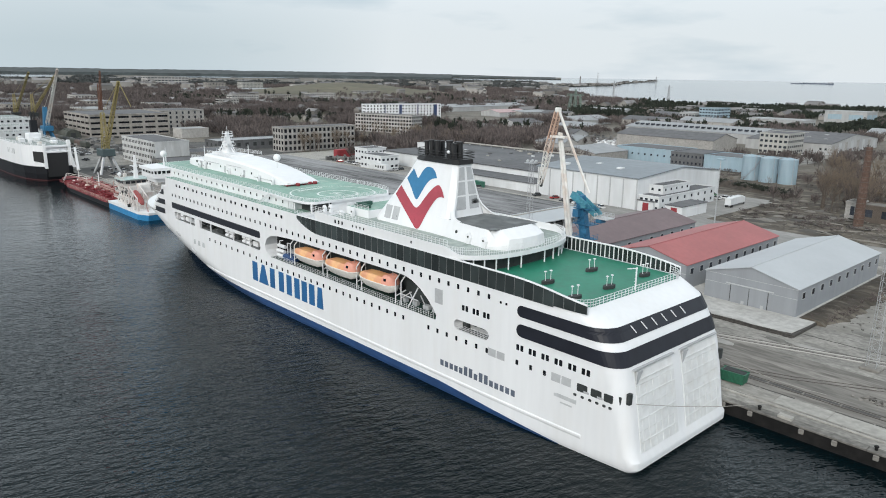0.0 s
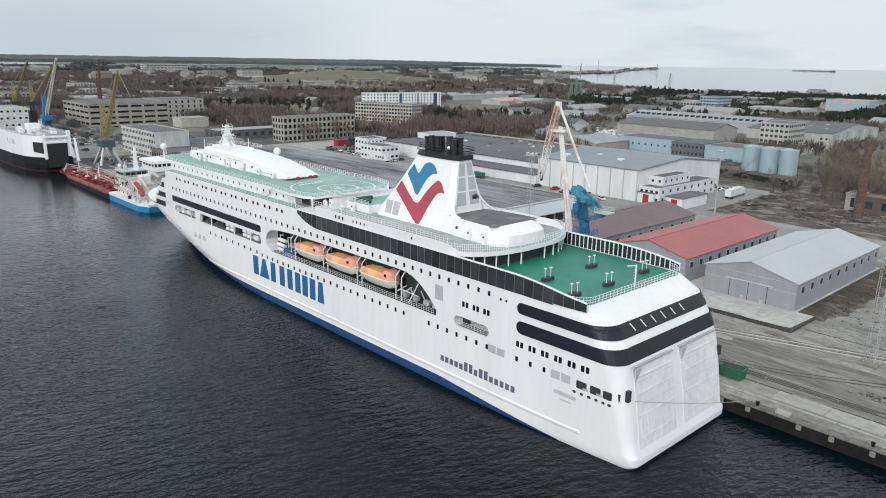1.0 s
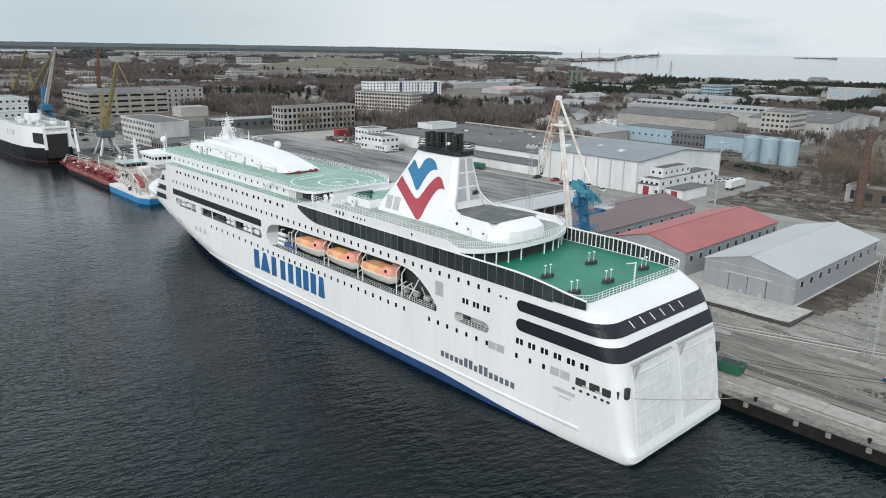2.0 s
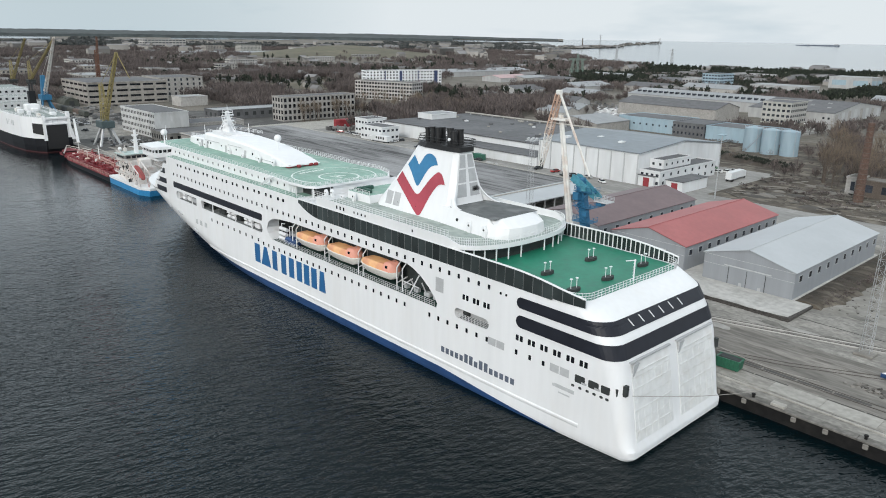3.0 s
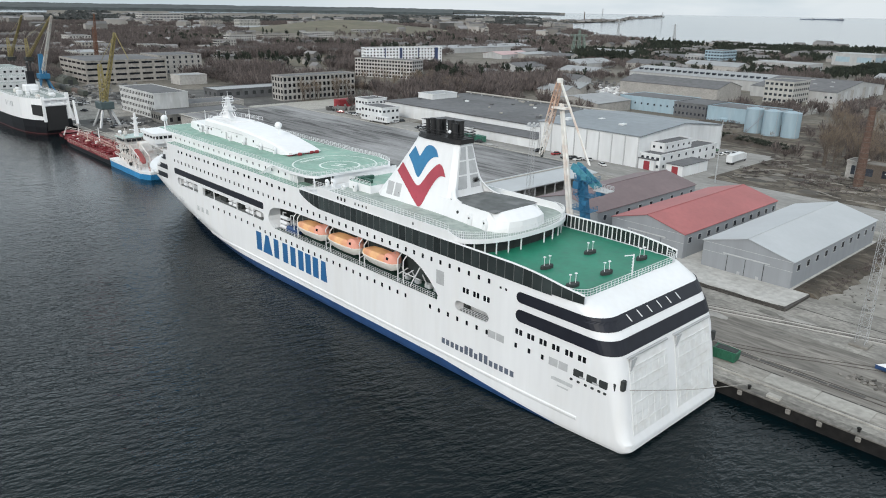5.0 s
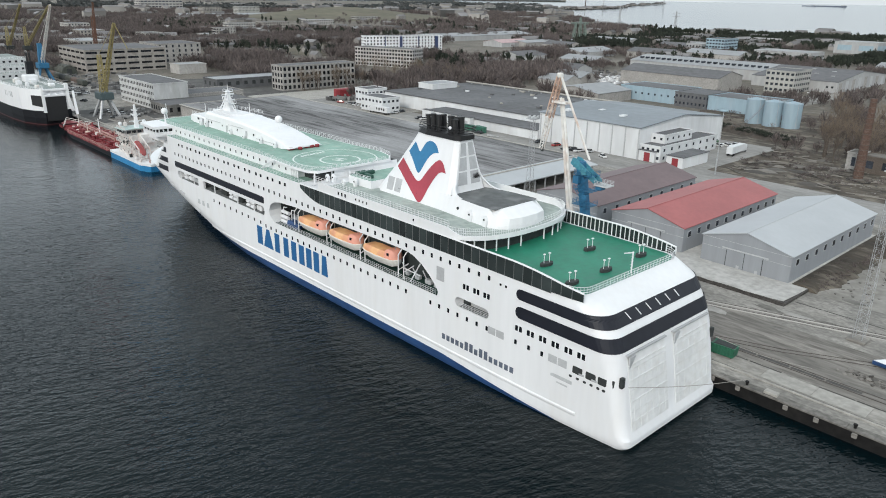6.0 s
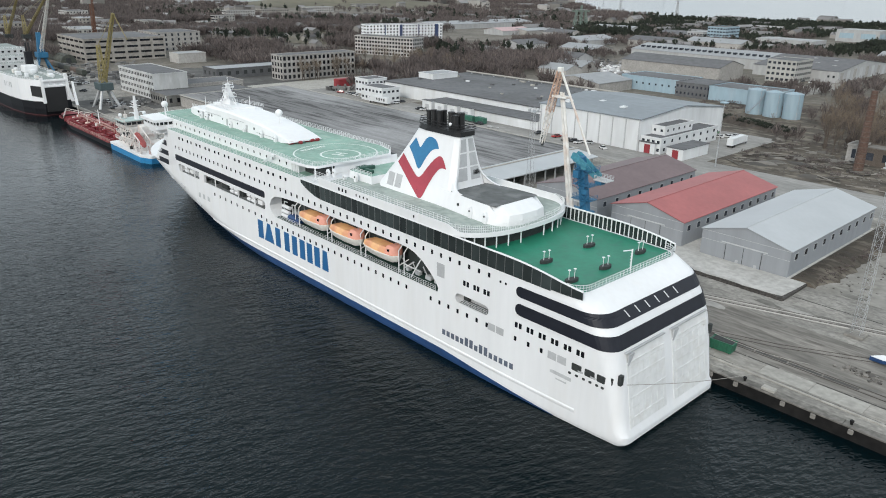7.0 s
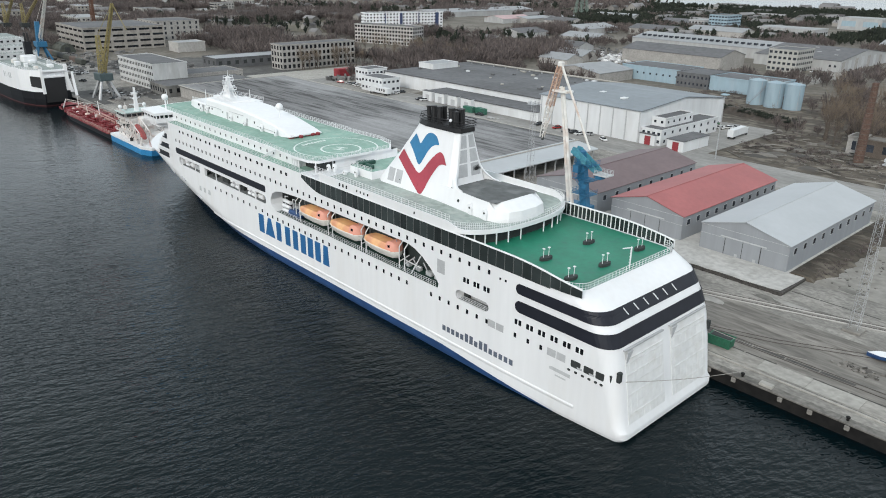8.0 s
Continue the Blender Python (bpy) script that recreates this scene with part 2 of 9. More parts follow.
def bitumen_material():
    """Old roofing felt: a pale worn sheet with broad dark fields, and streaks that gather in them."""
    m = bpy.data.materials.new("worn_bitumen_roof")
    m.use_nodes = True
    n, l = m.node_tree.nodes, m.node_tree.links
    b = n["Principled BSDF"]
    b.inputs["Roughness"].default_value = 0.9
    co = n.new("ShaderNodeTexCoord")

    def tex(sx, sy, detail, lo, hi, a, c):
        mp = n.new("ShaderNodeMapping")
        mp.inputs["Scale"].default_value = (sx, sy, 1)
        l.new(co.outputs["Object"], mp.inputs[0])
        t = n.new("ShaderNodeTexNoise")
        t.inputs["Scale"].default_value = 1.0
        t.inputs["Detail"].default_value = detail
        t.inputs["Roughness"].default_value = 0.6
        l.new(mp.outputs[0], t.inputs[0])
        r = n.new("ShaderNodeMapRange")
        r.inputs["From Min"].default_value, r.inputs["From Max"].default_value = lo, hi
        r.inputs["To Min"].default_value, r.inputs["To Max"].default_value = a, c
        l.new(t.outputs[0], r.inputs[0])
        return r.outputs[0]

    def times(p, q):
        k = n.new("ShaderNodeMath")
        k.operation = 'MULTIPLY'
        l.new(p, k.inputs[0])
        l.new(q, k.inputs[1])
        return k.outputs[0]

    field = tex(0.014, 0.030, 4, 0.40, 0.60, 0.0, 1.0)
    streak = tex(0.042, 0.42, 6, 0.48, 0.59, 0.0, 1.0)
    grain = tex(0.7, 0.9, 6, 0.3, 0.7, 0.84, 1.1)
    sheet_ = tex(0.012, 0.30, 2, 0.35, 0.65, 0.86, 1.10)
    c1 = n.new("ShaderNodeMixRGB")
    c1.inputs[1].default_value, c1.inputs[2].default_value = (0.275, 0.275, 0.278, 1), (0.145, 0.144, 0.145, 1)
    l.new(field, c1.inputs[0])
    c2 = n.new("ShaderNodeMixRGB")
    c2.inputs[2].default_value = (0.042, 0.041, 0.042, 1)
    k = n.new("ShaderNodeMath")
    k.operation = 'MULTIPLY_ADD'
    k.inputs[1].default_value, k.inputs[2].default_value = 0.85, 0.10
    l.new(field, k.inputs[0])
    l.new(times(streak, k.outputs[0]), c2.inputs[0])
    l.new(c1.outputs[0], c2.inputs[1])
    v = n.new("ShaderNodeVectorMath")
    v.operation = 'SCALE'
    l.new(c2.outputs[0], v.inputs[0])
    l.new(times(grain, sheet_), v.inputs["Scale"])
    l.new(v.outputs[0], b.inputs["Base Color"])
    return m


BITUMEN = bitumen_material()
BITUMEN2 = mat("grey_felt_roof", (0.12, 0.122, 0.128), 0.9, var=0.2, scale=0.4, stain=(0.07, 0.07, 0.07), stain_amt=0.6, big=0.25)
WHITE_WALL = mat("white_panel_wall", (0.63, 0.645, 0.655), 0.6, var=0.06, scale=0.6, stain=(0.48, 0.47, 0.45), stain_amt=0.3, stretch=(1, 1, 0.2))
DULL_WHITE = mat("dull_white_wall", (0.38, 0.385, 0.385), 0.8, var=0.12, scale=0.4, stain=(0.26, 0.25, 0.24), stain_amt=0.5, stretch=(1, 1, 0.3))
OFFICE_WHITE = mat("stained_white_render", (0.50, 0.505, 0.50), 0.8, var=0.15, scale=0.5, stain=(0.30, 0.29, 0.27), stain_amt=0.6, stretch=(1, 1, 0.35))
PALE_BLUE = mat("pale_blue_panel", (0.285, 0.385, 0.445), 0.6, var=0.08, scale=0.6, stain=(0.33, 0.38, 0.42), stain_amt=0.4, stretch=(1, 1, 0.2))
CREAM = mat("cream_render", (0.37, 0.365, 0.34), 0.8, var=0.1, scale=0.6)
YELLOW = mat("yellow_paint", (0.27, 0.225, 0.095), 0.6, var=0.2)
BRICK_GREY = mat("grey_silicate_brick", (0.33, 0.318, 0.30), 0.9, var=0.2, scale=1.5, stain=(0.16, 0.15, 0.14), stain_amt=0.5)
PANEL_WALL = mat("beige_concrete_panel", (0.40, 0.388, 0.37), 0.9, var=0.15, scale=0.6, stain=(0.22, 0.21, 0.2), stain_amt=0.5)
CONTAINER_GREEN = mat("green_container_paint", (0.03, 0.13, 0.09), 0.6, var=0.2, stain=(0.12, 0.14, 0.12), stain_amt=0.5)
BRICK = mat("old_red_brick", (0.10, 0.060, 0.046), 0.9, var=0.35, scale=2.0, bump=0.03, stain=(0.19, 0.14, 0.115), stain_amt=0.5)
WINDOW = mat("window_glass_far", (0.035, 0.04, 0.05), 0.2, var=0.3, rand=0.4)
TWIG = mat("bare_twigs", (0.205, 0.16, 0.12), 0.95, var=0.35, scale=0.05, big=0.4)
BARK = mat("tree_bark", (0.11, 0.09, 0.075), 0.95, var=0.3, scale=3)
FACTORY = mat("stained_brown_panel", (0.30, 0.28, 0.255), 0.9, var=0.2, scale=0.5, stain=(0.13, 0.12, 0.105), stain_amt=0.6)
SCRUB = mat("dark_scrub_soil", (0.080, 0.066, 0.050), 0.95, var=0.45, scale=0.6, bump=0.08, stain=(0.185, 0.163, 0.133), stain_amt=0.9, stretch=(0.5, 1, 1), big=0.5, edge=(0.5, 0.66))
ASPHALT = mat("worn_asphalt", (0.075, 0.073, 0.07), 0.9, var=0.25, scale=0.5, stain=(0.125, 0.12, 0.112), stain_amt=0.7, big=0.35)
PALE_DIRT = mat("pale_dusty_ground", (0.27, 0.258, 0.235), 0.95, var=0.22, scale=0.5, bump=0.03, stain=(0.13, 0.12, 0.10), stain_amt=0.6, big=0.3)
DRY_GRASS = mat("dry_grass", (0.125, 0.107, 0.078), 0.95, var=0.3, scale=0.6, bump=0.05, stain=(0.10, 0.11, 0.06), stain_amt=0.7, big=0.3)


# ---------------------------------------------------------------- building helpers
def thing(name, label, category, group="", m=None, kind=""):
    ob = new(name)
    ob.empty_display_size = 0.5
    if m is not None:
        ob.matrix_basis = m
    return tagged(ob, label, category, group, kind)


def finish(bm, name, mats, smooth=False):
    me = bpy.data.meshes.new(name)
    bm.to_mesh(me)
    bm.free()
    for mm in (mats if isinstance(mats, (list, tuple)) else [mats]):
        me.materials.append(mm)
    if smooth:
        me.polygons.foreach_set("use_smooth", [True] * len(me.polygons))
        me.set_sharp_from_angle(angle=radians(40))
    return me


def part(name, bm, mats, parent, label="", smooth=False):
    ob = new(name, finish(bm, name, mats, smooth))
    ob.parent = parent
    if label:
        ob["label"] = label
    return ob


def share(name, me, parent, m):
    """One more piece on a mesh that others share."""
    ob = new(name, me)
    ob.parent = parent
    ob.matrix_basis = m
    return ob


def box(bm, x0, x1, y0, y1, z0, z1, mi=0, bevel=0.0):
    v = [bm.verts.new(p) for p in ((x0, y0, z0), (x1, y0, z0), (x1, y1, z0), (x0, y1, z0),
                                   (x0, y0, z1), (x1, y0, z1), (x1, y1, z1), (x0, y1, z1))]
    fs = [bm.faces.new([v[i] for i in q]) for q in ((0, 3, 2, 1), (4, 5, 6, 7), (0, 1, 5, 4), (1, 2, 6, 5), (2, 3, 7, 6), (3, 0, 4, 7))]
    for f in fs:
        f.material_index = mi
    if bevel:
        es = list({e for f in fs for e in f.edges})
        bmesh.ops.bevel(bm, geom=es, offset=bevel, segments=1, affect='EDGES')
    return bm


def prism(bm, pts, axis, a, b, mi=0):
    """A polygon pushed from a to b along an axis; pts in the other two axes, in order (x, y, z without it)."""
    def at(p, k):
        q = list(p)
        q.insert("xyz".index(axis), k)
        return q
    A = [bm.verts.new(at(p, a)) for p in pts]
    B = [bm.verts.new(at(p, b)) for p in pts]
    n = len(pts)
    fs = [bm.faces.new(A), bm.faces.new(B[::-1])]
    fs += [bm.faces.new((A[i], B[i], B[(i + 1) % n], A[(i + 1) % n])) for i in range(n)]
    for f in fs:
        f.material_index = mi
    bmesh.ops.recalc_face_normals(bm, faces=fs)
    return fs


def tube(bm, p, q, r, r2=None, n=6, mi=0, caps=True):
    p, q = Vector(p), Vector(q)
    d = (q - p).normalized()
    u = d.orthogonal().normalized()
    w = d.cross(u)
    r2 = r if r2 is None else r2
    A = [bm.verts.new(p + r * (u * math.cos(a) + w * math.sin(a))) for a in [2 * math.pi * i / n for i in range(n)]]
    B = [bm.verts.new(q + r2 * (u * math.cos(a) + w * math.sin(a))) for a in [2 * math.pi * i / n for i in range(n)]]
    for i in range(n):
        f = bm.faces.new((A[i], A[(i + 1) % n], B[(i + 1) % n], B[i]))
        f.material_index = mi
    if caps:
        bm.faces.new(A[::-1]).material_index = mi
        bm.faces.new(B).material_index = mi


def loft(bm, rings, closed=True, cap0=True, cap1=True, mi=0):
    R = [[bm.verts.new(p) for p in r] for r in rings]
    n = len(R[0])
    for a, b in zip(R, R[1:]):
        for i in range(n if closed else n - 1):
            j = (i + 1) % n
            f = bm.faces.new((a[i], a[j], b[j], b[i]))
            f.material_index = mi(f) if callable(mi) else mi
    if cap0:
        bm.faces.new(R[0][::-1])
    if cap1:
        bm.faces.new(R[-1])
    return R


def lattice(bm, base, top, w0, w1, bays, r=0.07, mi=0):
    """A four-legged lattice mast from base to top."""
    base, top = Vector(base), Vector(top)
    d = (top - base).normalized()
    u = (Vector((1, 0, 0)) if abs(d.x) < 0.8 else Vector((0, 1, 0)))
    u = (u - d * u.dot(d)).normalized()
    v = d.cross(u)
    rings = []
    for i in range(bays + 1):
        k = i / bays
        c, w = base.lerp(top, k), (w0 + (w1 - w0) * k) / 2
        rings.append([c + u * w * a + v * w * b for a, b in ((1, 1), (-1, 1), (-1, -1), (1, -1))])
    for i in range(bays):
        for j in range(4):
            tube(bm, rings[i][j], rings[i + 1][j], r, n=4, mi=mi, caps=False)
            q = (j + 1) % 4
            tube(bm, rings[i][j], rings[i + 1][q] if i % 2 else rings[i + 1][q], r * 0.6, n=3, mi=mi, caps=False)
            tube(bm, rings[i + 1][j], rings[i + 1][q], r * 0.6, n=3, mi=mi, caps=False)


def BM():
    return bmesh.new()


T = Matrix.Translation


# ---------------------------------------------------------------- water and ground
HUB = (-47.0, 94.0)


def rise(r):
    """The far sheets lift a little with distance, so that sea and land close at the skyline."""
    return 36.0 * (max(r - 2500.0, 0.0) / 2350.0) ** 2


def spread(table, a):
    for (a0, v0), (a1, v1) in zip(table, table[1:]):
        if a1 <= a <= a0:
            return v0 + (v1 - v0) * (a - a0) / (a1 - a0)
    return table[-1][1]


def polar(bm, az0, az1, n_az, r_in, r_out, n_r, height, power=1.0):
    rows = []
    for i in range(n_az + 1):
        az = az0 + (az1 - az0) * i / n_az
        a, b = r_in(az), r_out(az)
        row = []
        for k in range(n_r + 1):
            r = a * (b / a) ** (k / n_r)
            x, y = HUB[0] + r * math.cos(radians(az)), HUB[1] + r * math.sin(radians(az))
            row.append(bm.verts.new((x, y, height(x, y, r))))
        rows.append(row)
    for p, q in zip(rows, rows[1:]):
        for k in range(n_r):
            bm.faces.new((p[k], q[k], q[k + 1], p[k + 1])) if az1 > az0 else bm.faces.new((p[k + 1], q[k + 1], q[k], p[k]))


bm = BM()
polar(bm, 0, 360, 180, lambda a: 3.0, lambda a: 1500.0, 30, lambda x, y, r: rise(r))
hub = bm.verts.new((HUB[0], HUB[1], 0.0))
rim = [v for v in bm.verts if v is not hub and abs(math.dist((v.co.x, v.co.y), HUB) - 3.0) < 0.01]
rim.sort(key=lambda v: math.atan2(v.co.y - HUB[1], v.co.x - HUB[0]))
for p, q in zip(rim, rim[1:] + rim[:1]):
    if (p.co - q.co).length > 1e-4:
        bm.faces.new((hub, p, q))
bmesh.ops.remove_doubles(bm, verts=bm.verts, dist=1e-4)
water = new("water", finish(bm, "water", WATER, True))
tagged(water, "dark rippled harbour water reaching out to the open sea", "water", kind="structure")

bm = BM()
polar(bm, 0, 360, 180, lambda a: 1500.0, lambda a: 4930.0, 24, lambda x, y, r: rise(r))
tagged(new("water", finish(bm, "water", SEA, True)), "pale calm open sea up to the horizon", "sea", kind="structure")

COAST = [(-1.6, 4900), (-42.5, 4900), (-43.5, 4100), (-47.2, 4080), (-49.4, 3900), (-50.4, 3150), (-50.8, 2973), (-52.0, 2687), (-53.0, 2086), (-54.1, 1793), (-56.2, 1594), (-58.3, 1547),
         (-62.3, 1563), (-73.7, 1570), (-85, 1750), (-100, 2300), (-178.4, 4700)]
SPIT = [(-49.0, 3500), (-50.2, 3218), (-52.5, 3380), (-55.7, 3676), (-56.2, 4050), (-58.8, 4500)]
QUAY_Y, GROUND = -15.05, 2.2


def hill(x, y):
    """How far a place lies out from the grassy mound, 1 at its shoulder."""
    u, v = (x - 1500) * 0.82 - (y + 990) * 0.57, (x - 1500) * 0.57 + (y + 990) * 0.82
    return math.hypot(u / 260, v / 185)


def land_height(x, y, r):
    h = GROUND + rise(r)
    if r > 500:
        h += 25 * math.exp(-hill(x, y) ** 2)
        h += 1.6 * (noise.noise((x / 260, y / 260, 0)) + 0.6) * min(1, (r - 500) / 600)
    return h


def quay_r(a):
    return (HUB[1] - QUAY_Y) / math.sin(radians(-a))


def ground_material():
    m = mat("yard_and_waste_ground", (0.15, 0.135, 0.112), 0.95, var=0.3, scale=0.35, bump=0.04, stain=(0.085, 0.075, 0.06), stain_amt=0.7, big=0.35)
    return m


bm = BM()
polar(bm, -1.6, -178.4, 260, quay_r, lambda a: max(spread(COAST, a), quay_r(a) * 1.02), 44, land_height)
polar(bm, -43.0, -51.6, 16, lambda a: 4560.0, lambda a: 4900.0, 5, land_height)
polar(bm, -49.0, -58.8, 20, lambda a: spread(SPIT, a), lambda a: spread(SPIT, a) + 90 + 360 * max(0.0, (a + 58.8) / 9.8), 4, land_height)
ground = new("ground", finish(bm, "ground", ground_material(), True))
tagged(ground, "worn grey-brown waste ground and yards behind the quay", "ground", kind="structure")

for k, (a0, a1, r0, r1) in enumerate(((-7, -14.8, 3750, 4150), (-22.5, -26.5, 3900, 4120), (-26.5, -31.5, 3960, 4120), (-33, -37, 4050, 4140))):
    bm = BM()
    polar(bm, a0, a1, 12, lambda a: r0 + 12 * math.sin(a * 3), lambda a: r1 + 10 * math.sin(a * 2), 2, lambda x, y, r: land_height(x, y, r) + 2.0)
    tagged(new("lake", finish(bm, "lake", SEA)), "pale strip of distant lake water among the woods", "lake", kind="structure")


# ---------------------------------------------------------------- the ferry
ferry = thing("ferry", "large white passenger ferry with black window bands at the quay", "ferry")

#        z     xs    bs    r    B     x0    xe   p
LEVELS = [(-3.0, 6.0, 11.5, 2.0, 13.4, 88, 168, 1.7), (0.0, 0.5, 13.2, 1.6, 14.4, 100, 176, 1.8), (0.55, 0.0, 13.4, 1.6, 14.5, 103, 177, 1.8),
          (1.15, 0.0, 13.5, 1.6, 14.5, 106, 178, 1.8), (1.7, 0.05, 13.6, 1.6, 14.5, 109, 179, 1.9), (2.3, 0.5, 13.65, 1.8, 14.5, 113, 180, 1.9),
          (5.0, 1.0, 13.95, 2.0, 14.5, 128, 184, 2.0), (9.0, 1.7, 14.25, 2.3, 14.5, 146, 189, 2.1), (13.0, 2.5, 14.4, 2.6, 14.5, 160, 193, 2.2),
          (14.0, 2.8, 14.4, 2.7, 14.5, 163, 194, 2.3), (14.02, 2.8, 14.4, 2.7, 14.5, 164, 176, 3.0), (17.1, 4.0, 14.4, 3.2, 14.5, 161, 173, 3.0),
          (18.15, 4.6, 14.4, 3.4, 14.5, 160, 172, 3.0), (20.1, 5.8, 14.35, 3.6, 14.5, 157, 169, 3.0), (21.0, 7.6, 14.2, 3.3, 14.5, 156.5, 168.5, 3.0), (21.9, 9.6, 14.0, 2.6, 14.5, 156, 168, 3.0)]


def level(z):
    for a, b in zip(LEVELS, LEVELS[1:]):
        if a[0] <= z <= b[0]:
            k = (z - a[0]) / (b[0] - a[0])
            return [p + (q - p) * k for p, q in zip(a, b)]
    return list(LEVELS[-1])


def half_outline(z, grow=0.0):
    """The plan of the port side at a height, from the middle of the stern to the stem."""
    _, xs, bs, r, B, x0, xe, p = level(z)
    xs, bs, B, xe = xs - grow, bs + grow, B + grow, xe + grow
    pts = [(xs, (bs - r) * k / 4) for k in range(4)]
    pts += [(xs + r - r * math.cos(a), bs - r + r * math.sin(a)) for a in [math.pi / 2 * k / 8 for k in range(9)]]
    xt = xs + r
    pts += [(xt + (30 - xt) * k / 6, bs + (B - bs) * (1 - (1 - k / 6) ** 2)) for k in range(1, 7)]
    pts += [(30 + (x0 - 30) * k / 10, B) for k in range(1, 11)]
    pts += [(x0 + (xe - x0) * k / 18, B * (1 - (k / 18) ** p)) for k in range(1, 19)]
    return pts


def full_outline(z, grow=0.0):
    h = half_outline(z, grow)
    return [(x, y, z) for x, y in h] + [(x, -y, z) for x, y in h[-2:0:-1]]


bm = BM()
loft(bm, [full_outline(l[0]) for l in LEVELS])
bmesh.ops.recalc_face_normals(bm, faces=bm.faces)
hull = part("hull", bm, [WHITE, NAVY, DARK], ferry, "smooth white painted steel hull")


def cut(ob, make):
    bmc = BM()
    make(bmc)
    cutter = new("cutter", finish(bmc, "cutter", [WHITE, NAVY, DARK]))
    mod = ob.modifiers.new("cut", 'BOOLEAN')
    mod.operation, mod.object, mod.solver = 'DIFFERENCE', cutter, 'EXACT'
    dg = bpy.context.evaluated_depsgraph_get()
    dg.update()
    me = bpy.data.meshes.new_from_object(ob.evaluated_get(dg))
    ob.modifiers.clear()
    ob.data = me
    bpy.data.objects.remove(cutter)


def rounded(x0, x1, z0, z1, r, n=5):
    pts = []
    for cx, cz, a0 in ((x1 - r, z1 - r, 0), (x0 + r, z1 - r, 90), (x0 + r, z0 + r, 180), (x1 - r, z0 + r, 270)):
        pts += [(cx + r * math.cos(radians(a0 + 90 * k / n)), cz + r * math.sin(radians(a0 + 90 * k / n))) for k in range(n + 1)]
    return pts


BOAT_BAY = [(97.4, 12.5), (99.2, 13.8), (99.6, 14.9), (98.6, 16.6), (97.0, 17.5), (94.5, 18.0), (88, 18.4), (51, 18.8), (48.6, 18.7), (46.8, 18.3), (44.6, 17.3),
            (42.6, 15.9), (41.0, 14.5), (40.2, 13.4), (40.4, 12.5)]
cut(hull, lambda b: prism(b, BOAT_BAY, 'y', 10.2, 16))
cut(hull, lambda b: prism(b, rounded(101.8, 150.7, 13.1, 15.25, 0.9), 'y', 11.6, 16))
cut(hull, lambda b: prism(b, rounded(27.6, 35.7, 12.3, 14.1, 0.88), 'y', 12.4, 16))
hull.data.polygons.foreach_set("use_smooth", [True] * len(hull.data.polygons))
hull.data.set_sharp_from_angle(angle=radians(32))


def side_plate(name, pts, y, d, m, label="", parent=None):
    b = BM()
    prism(b, pts, 'y', y, y + d)
    return part(name, b, m, parent or ferry, label)


def wrap_band(name, z0, z1, x_port, grow, m, label):
    """A glazed band with rounded ends that runs from the port side round the stern to starboard."""
    b = BM()
    zc, hh = (z0 + z1) / 2, (z1 - z0) / 2
    rows = []
    for v in (-1, -0.97, -0.5, 0, 0.5, 0.97, 1):
        row = []
        for s in (1, -1):
            side = []
            for k in range(20):
                x = x_port - (x_port - 9.0) * (k / 19) ** 1.6
                e = min(1.0, (x_port - x) / hh)
                z = zc + v * hh * math.sqrt(max(0.0, 1 - (1 - e) ** 2))
                side.append((x, s * (hull_y(x, z) + grow), z))
            z = zc + v * hh
            h = [p for p in half_outline(z, grow) if p[0] < 8.9][::-1]
            side += [(x, s * y, z) for x, y in h]
            row.append(side)
        rows.append(row[0] + row[1][-2::-1])
    n = min(len(r) for r in rows)
    rows = [r[:n // 2] + r[len(r) - (n - n // 2):] for r in rows]
    rows[0] = [(x, y * 0.996, z) for x, y, z in rows[0]]
    loft(b, rows, closed=False, cap0=False, cap1=False)
    return part(name, b, m, ferry, label)


def hull_y(x, z):
    h = half_outline(z)
    for (xa, ya), (xb, yb) in zip(h, h[1:]):
        if xa <= x <= xb and xb > xa:
            return ya + (yb - ya) * (x - xa) / (xb - xa)
    return 14.5


for z0, z1 in ((18.2, 20.05), (15.0, 17.1)):
    wrap_band("window_band", z0, z1, 21.7, 0.11, BAND, "glossy black window band round the stern")
for k in range(6):
    y = 8.0 - k * 2.7
    b = BM()
    prism(b, [(y, 18.7), (y + 0.2, 18.7), (y + 0.85, 19.75), (y + 0.65, 19.75)], 'x', -0.05, 0.05)
    post = part("window_post", b, WHITE, ferry)
    for v in post.data.vertices:
        v.co.x += level(v.co.z)[1] - 0.16

# navy stripe along the waterline, running out towards the stern
for s in (1, -1):
    b = BM()
    xs_ = [13 + 2.6 * k for k in range(62)]
    rows = []
    for f in (-0.4, 0.0, 0.34, 0.67, 1.0):
        rows.append([])
        for x in xs_:
            z = f * (0.12 + 1.55 * min(1.0, (x - 13) / 26)) if f > 0 else f
            rows[-1].append((x, s * (hull_y(x, z) + 0.07), z))
    loft(b, rows, closed=False, cap0=False, cap1=False)
    bmesh.ops.recalc_face_normals(b, faces=b.faces)
    part("boot_stripe", b, NAVY, ferry, "navy blue waterline stripe")

# rubbing strake along the side
b = BM()
xs_ = [9 + 2.5 * k for k in range(51)]
loft(b, [[(x, hull_y(x, 2.9) - 0.1, 3.3), (x, hull_y(x, 2.9) + 0.13, 3.05), (x, hull_y(x, 2.9) + 0.13, 2.75), (x, hull_y(x, 2.9) - 0.1, 2.3)] for x in xs_])
bmesh.ops.recalc_face_normals(b, faces=b.faces)
part("rubbing_strake", b, WHITE, ferry)

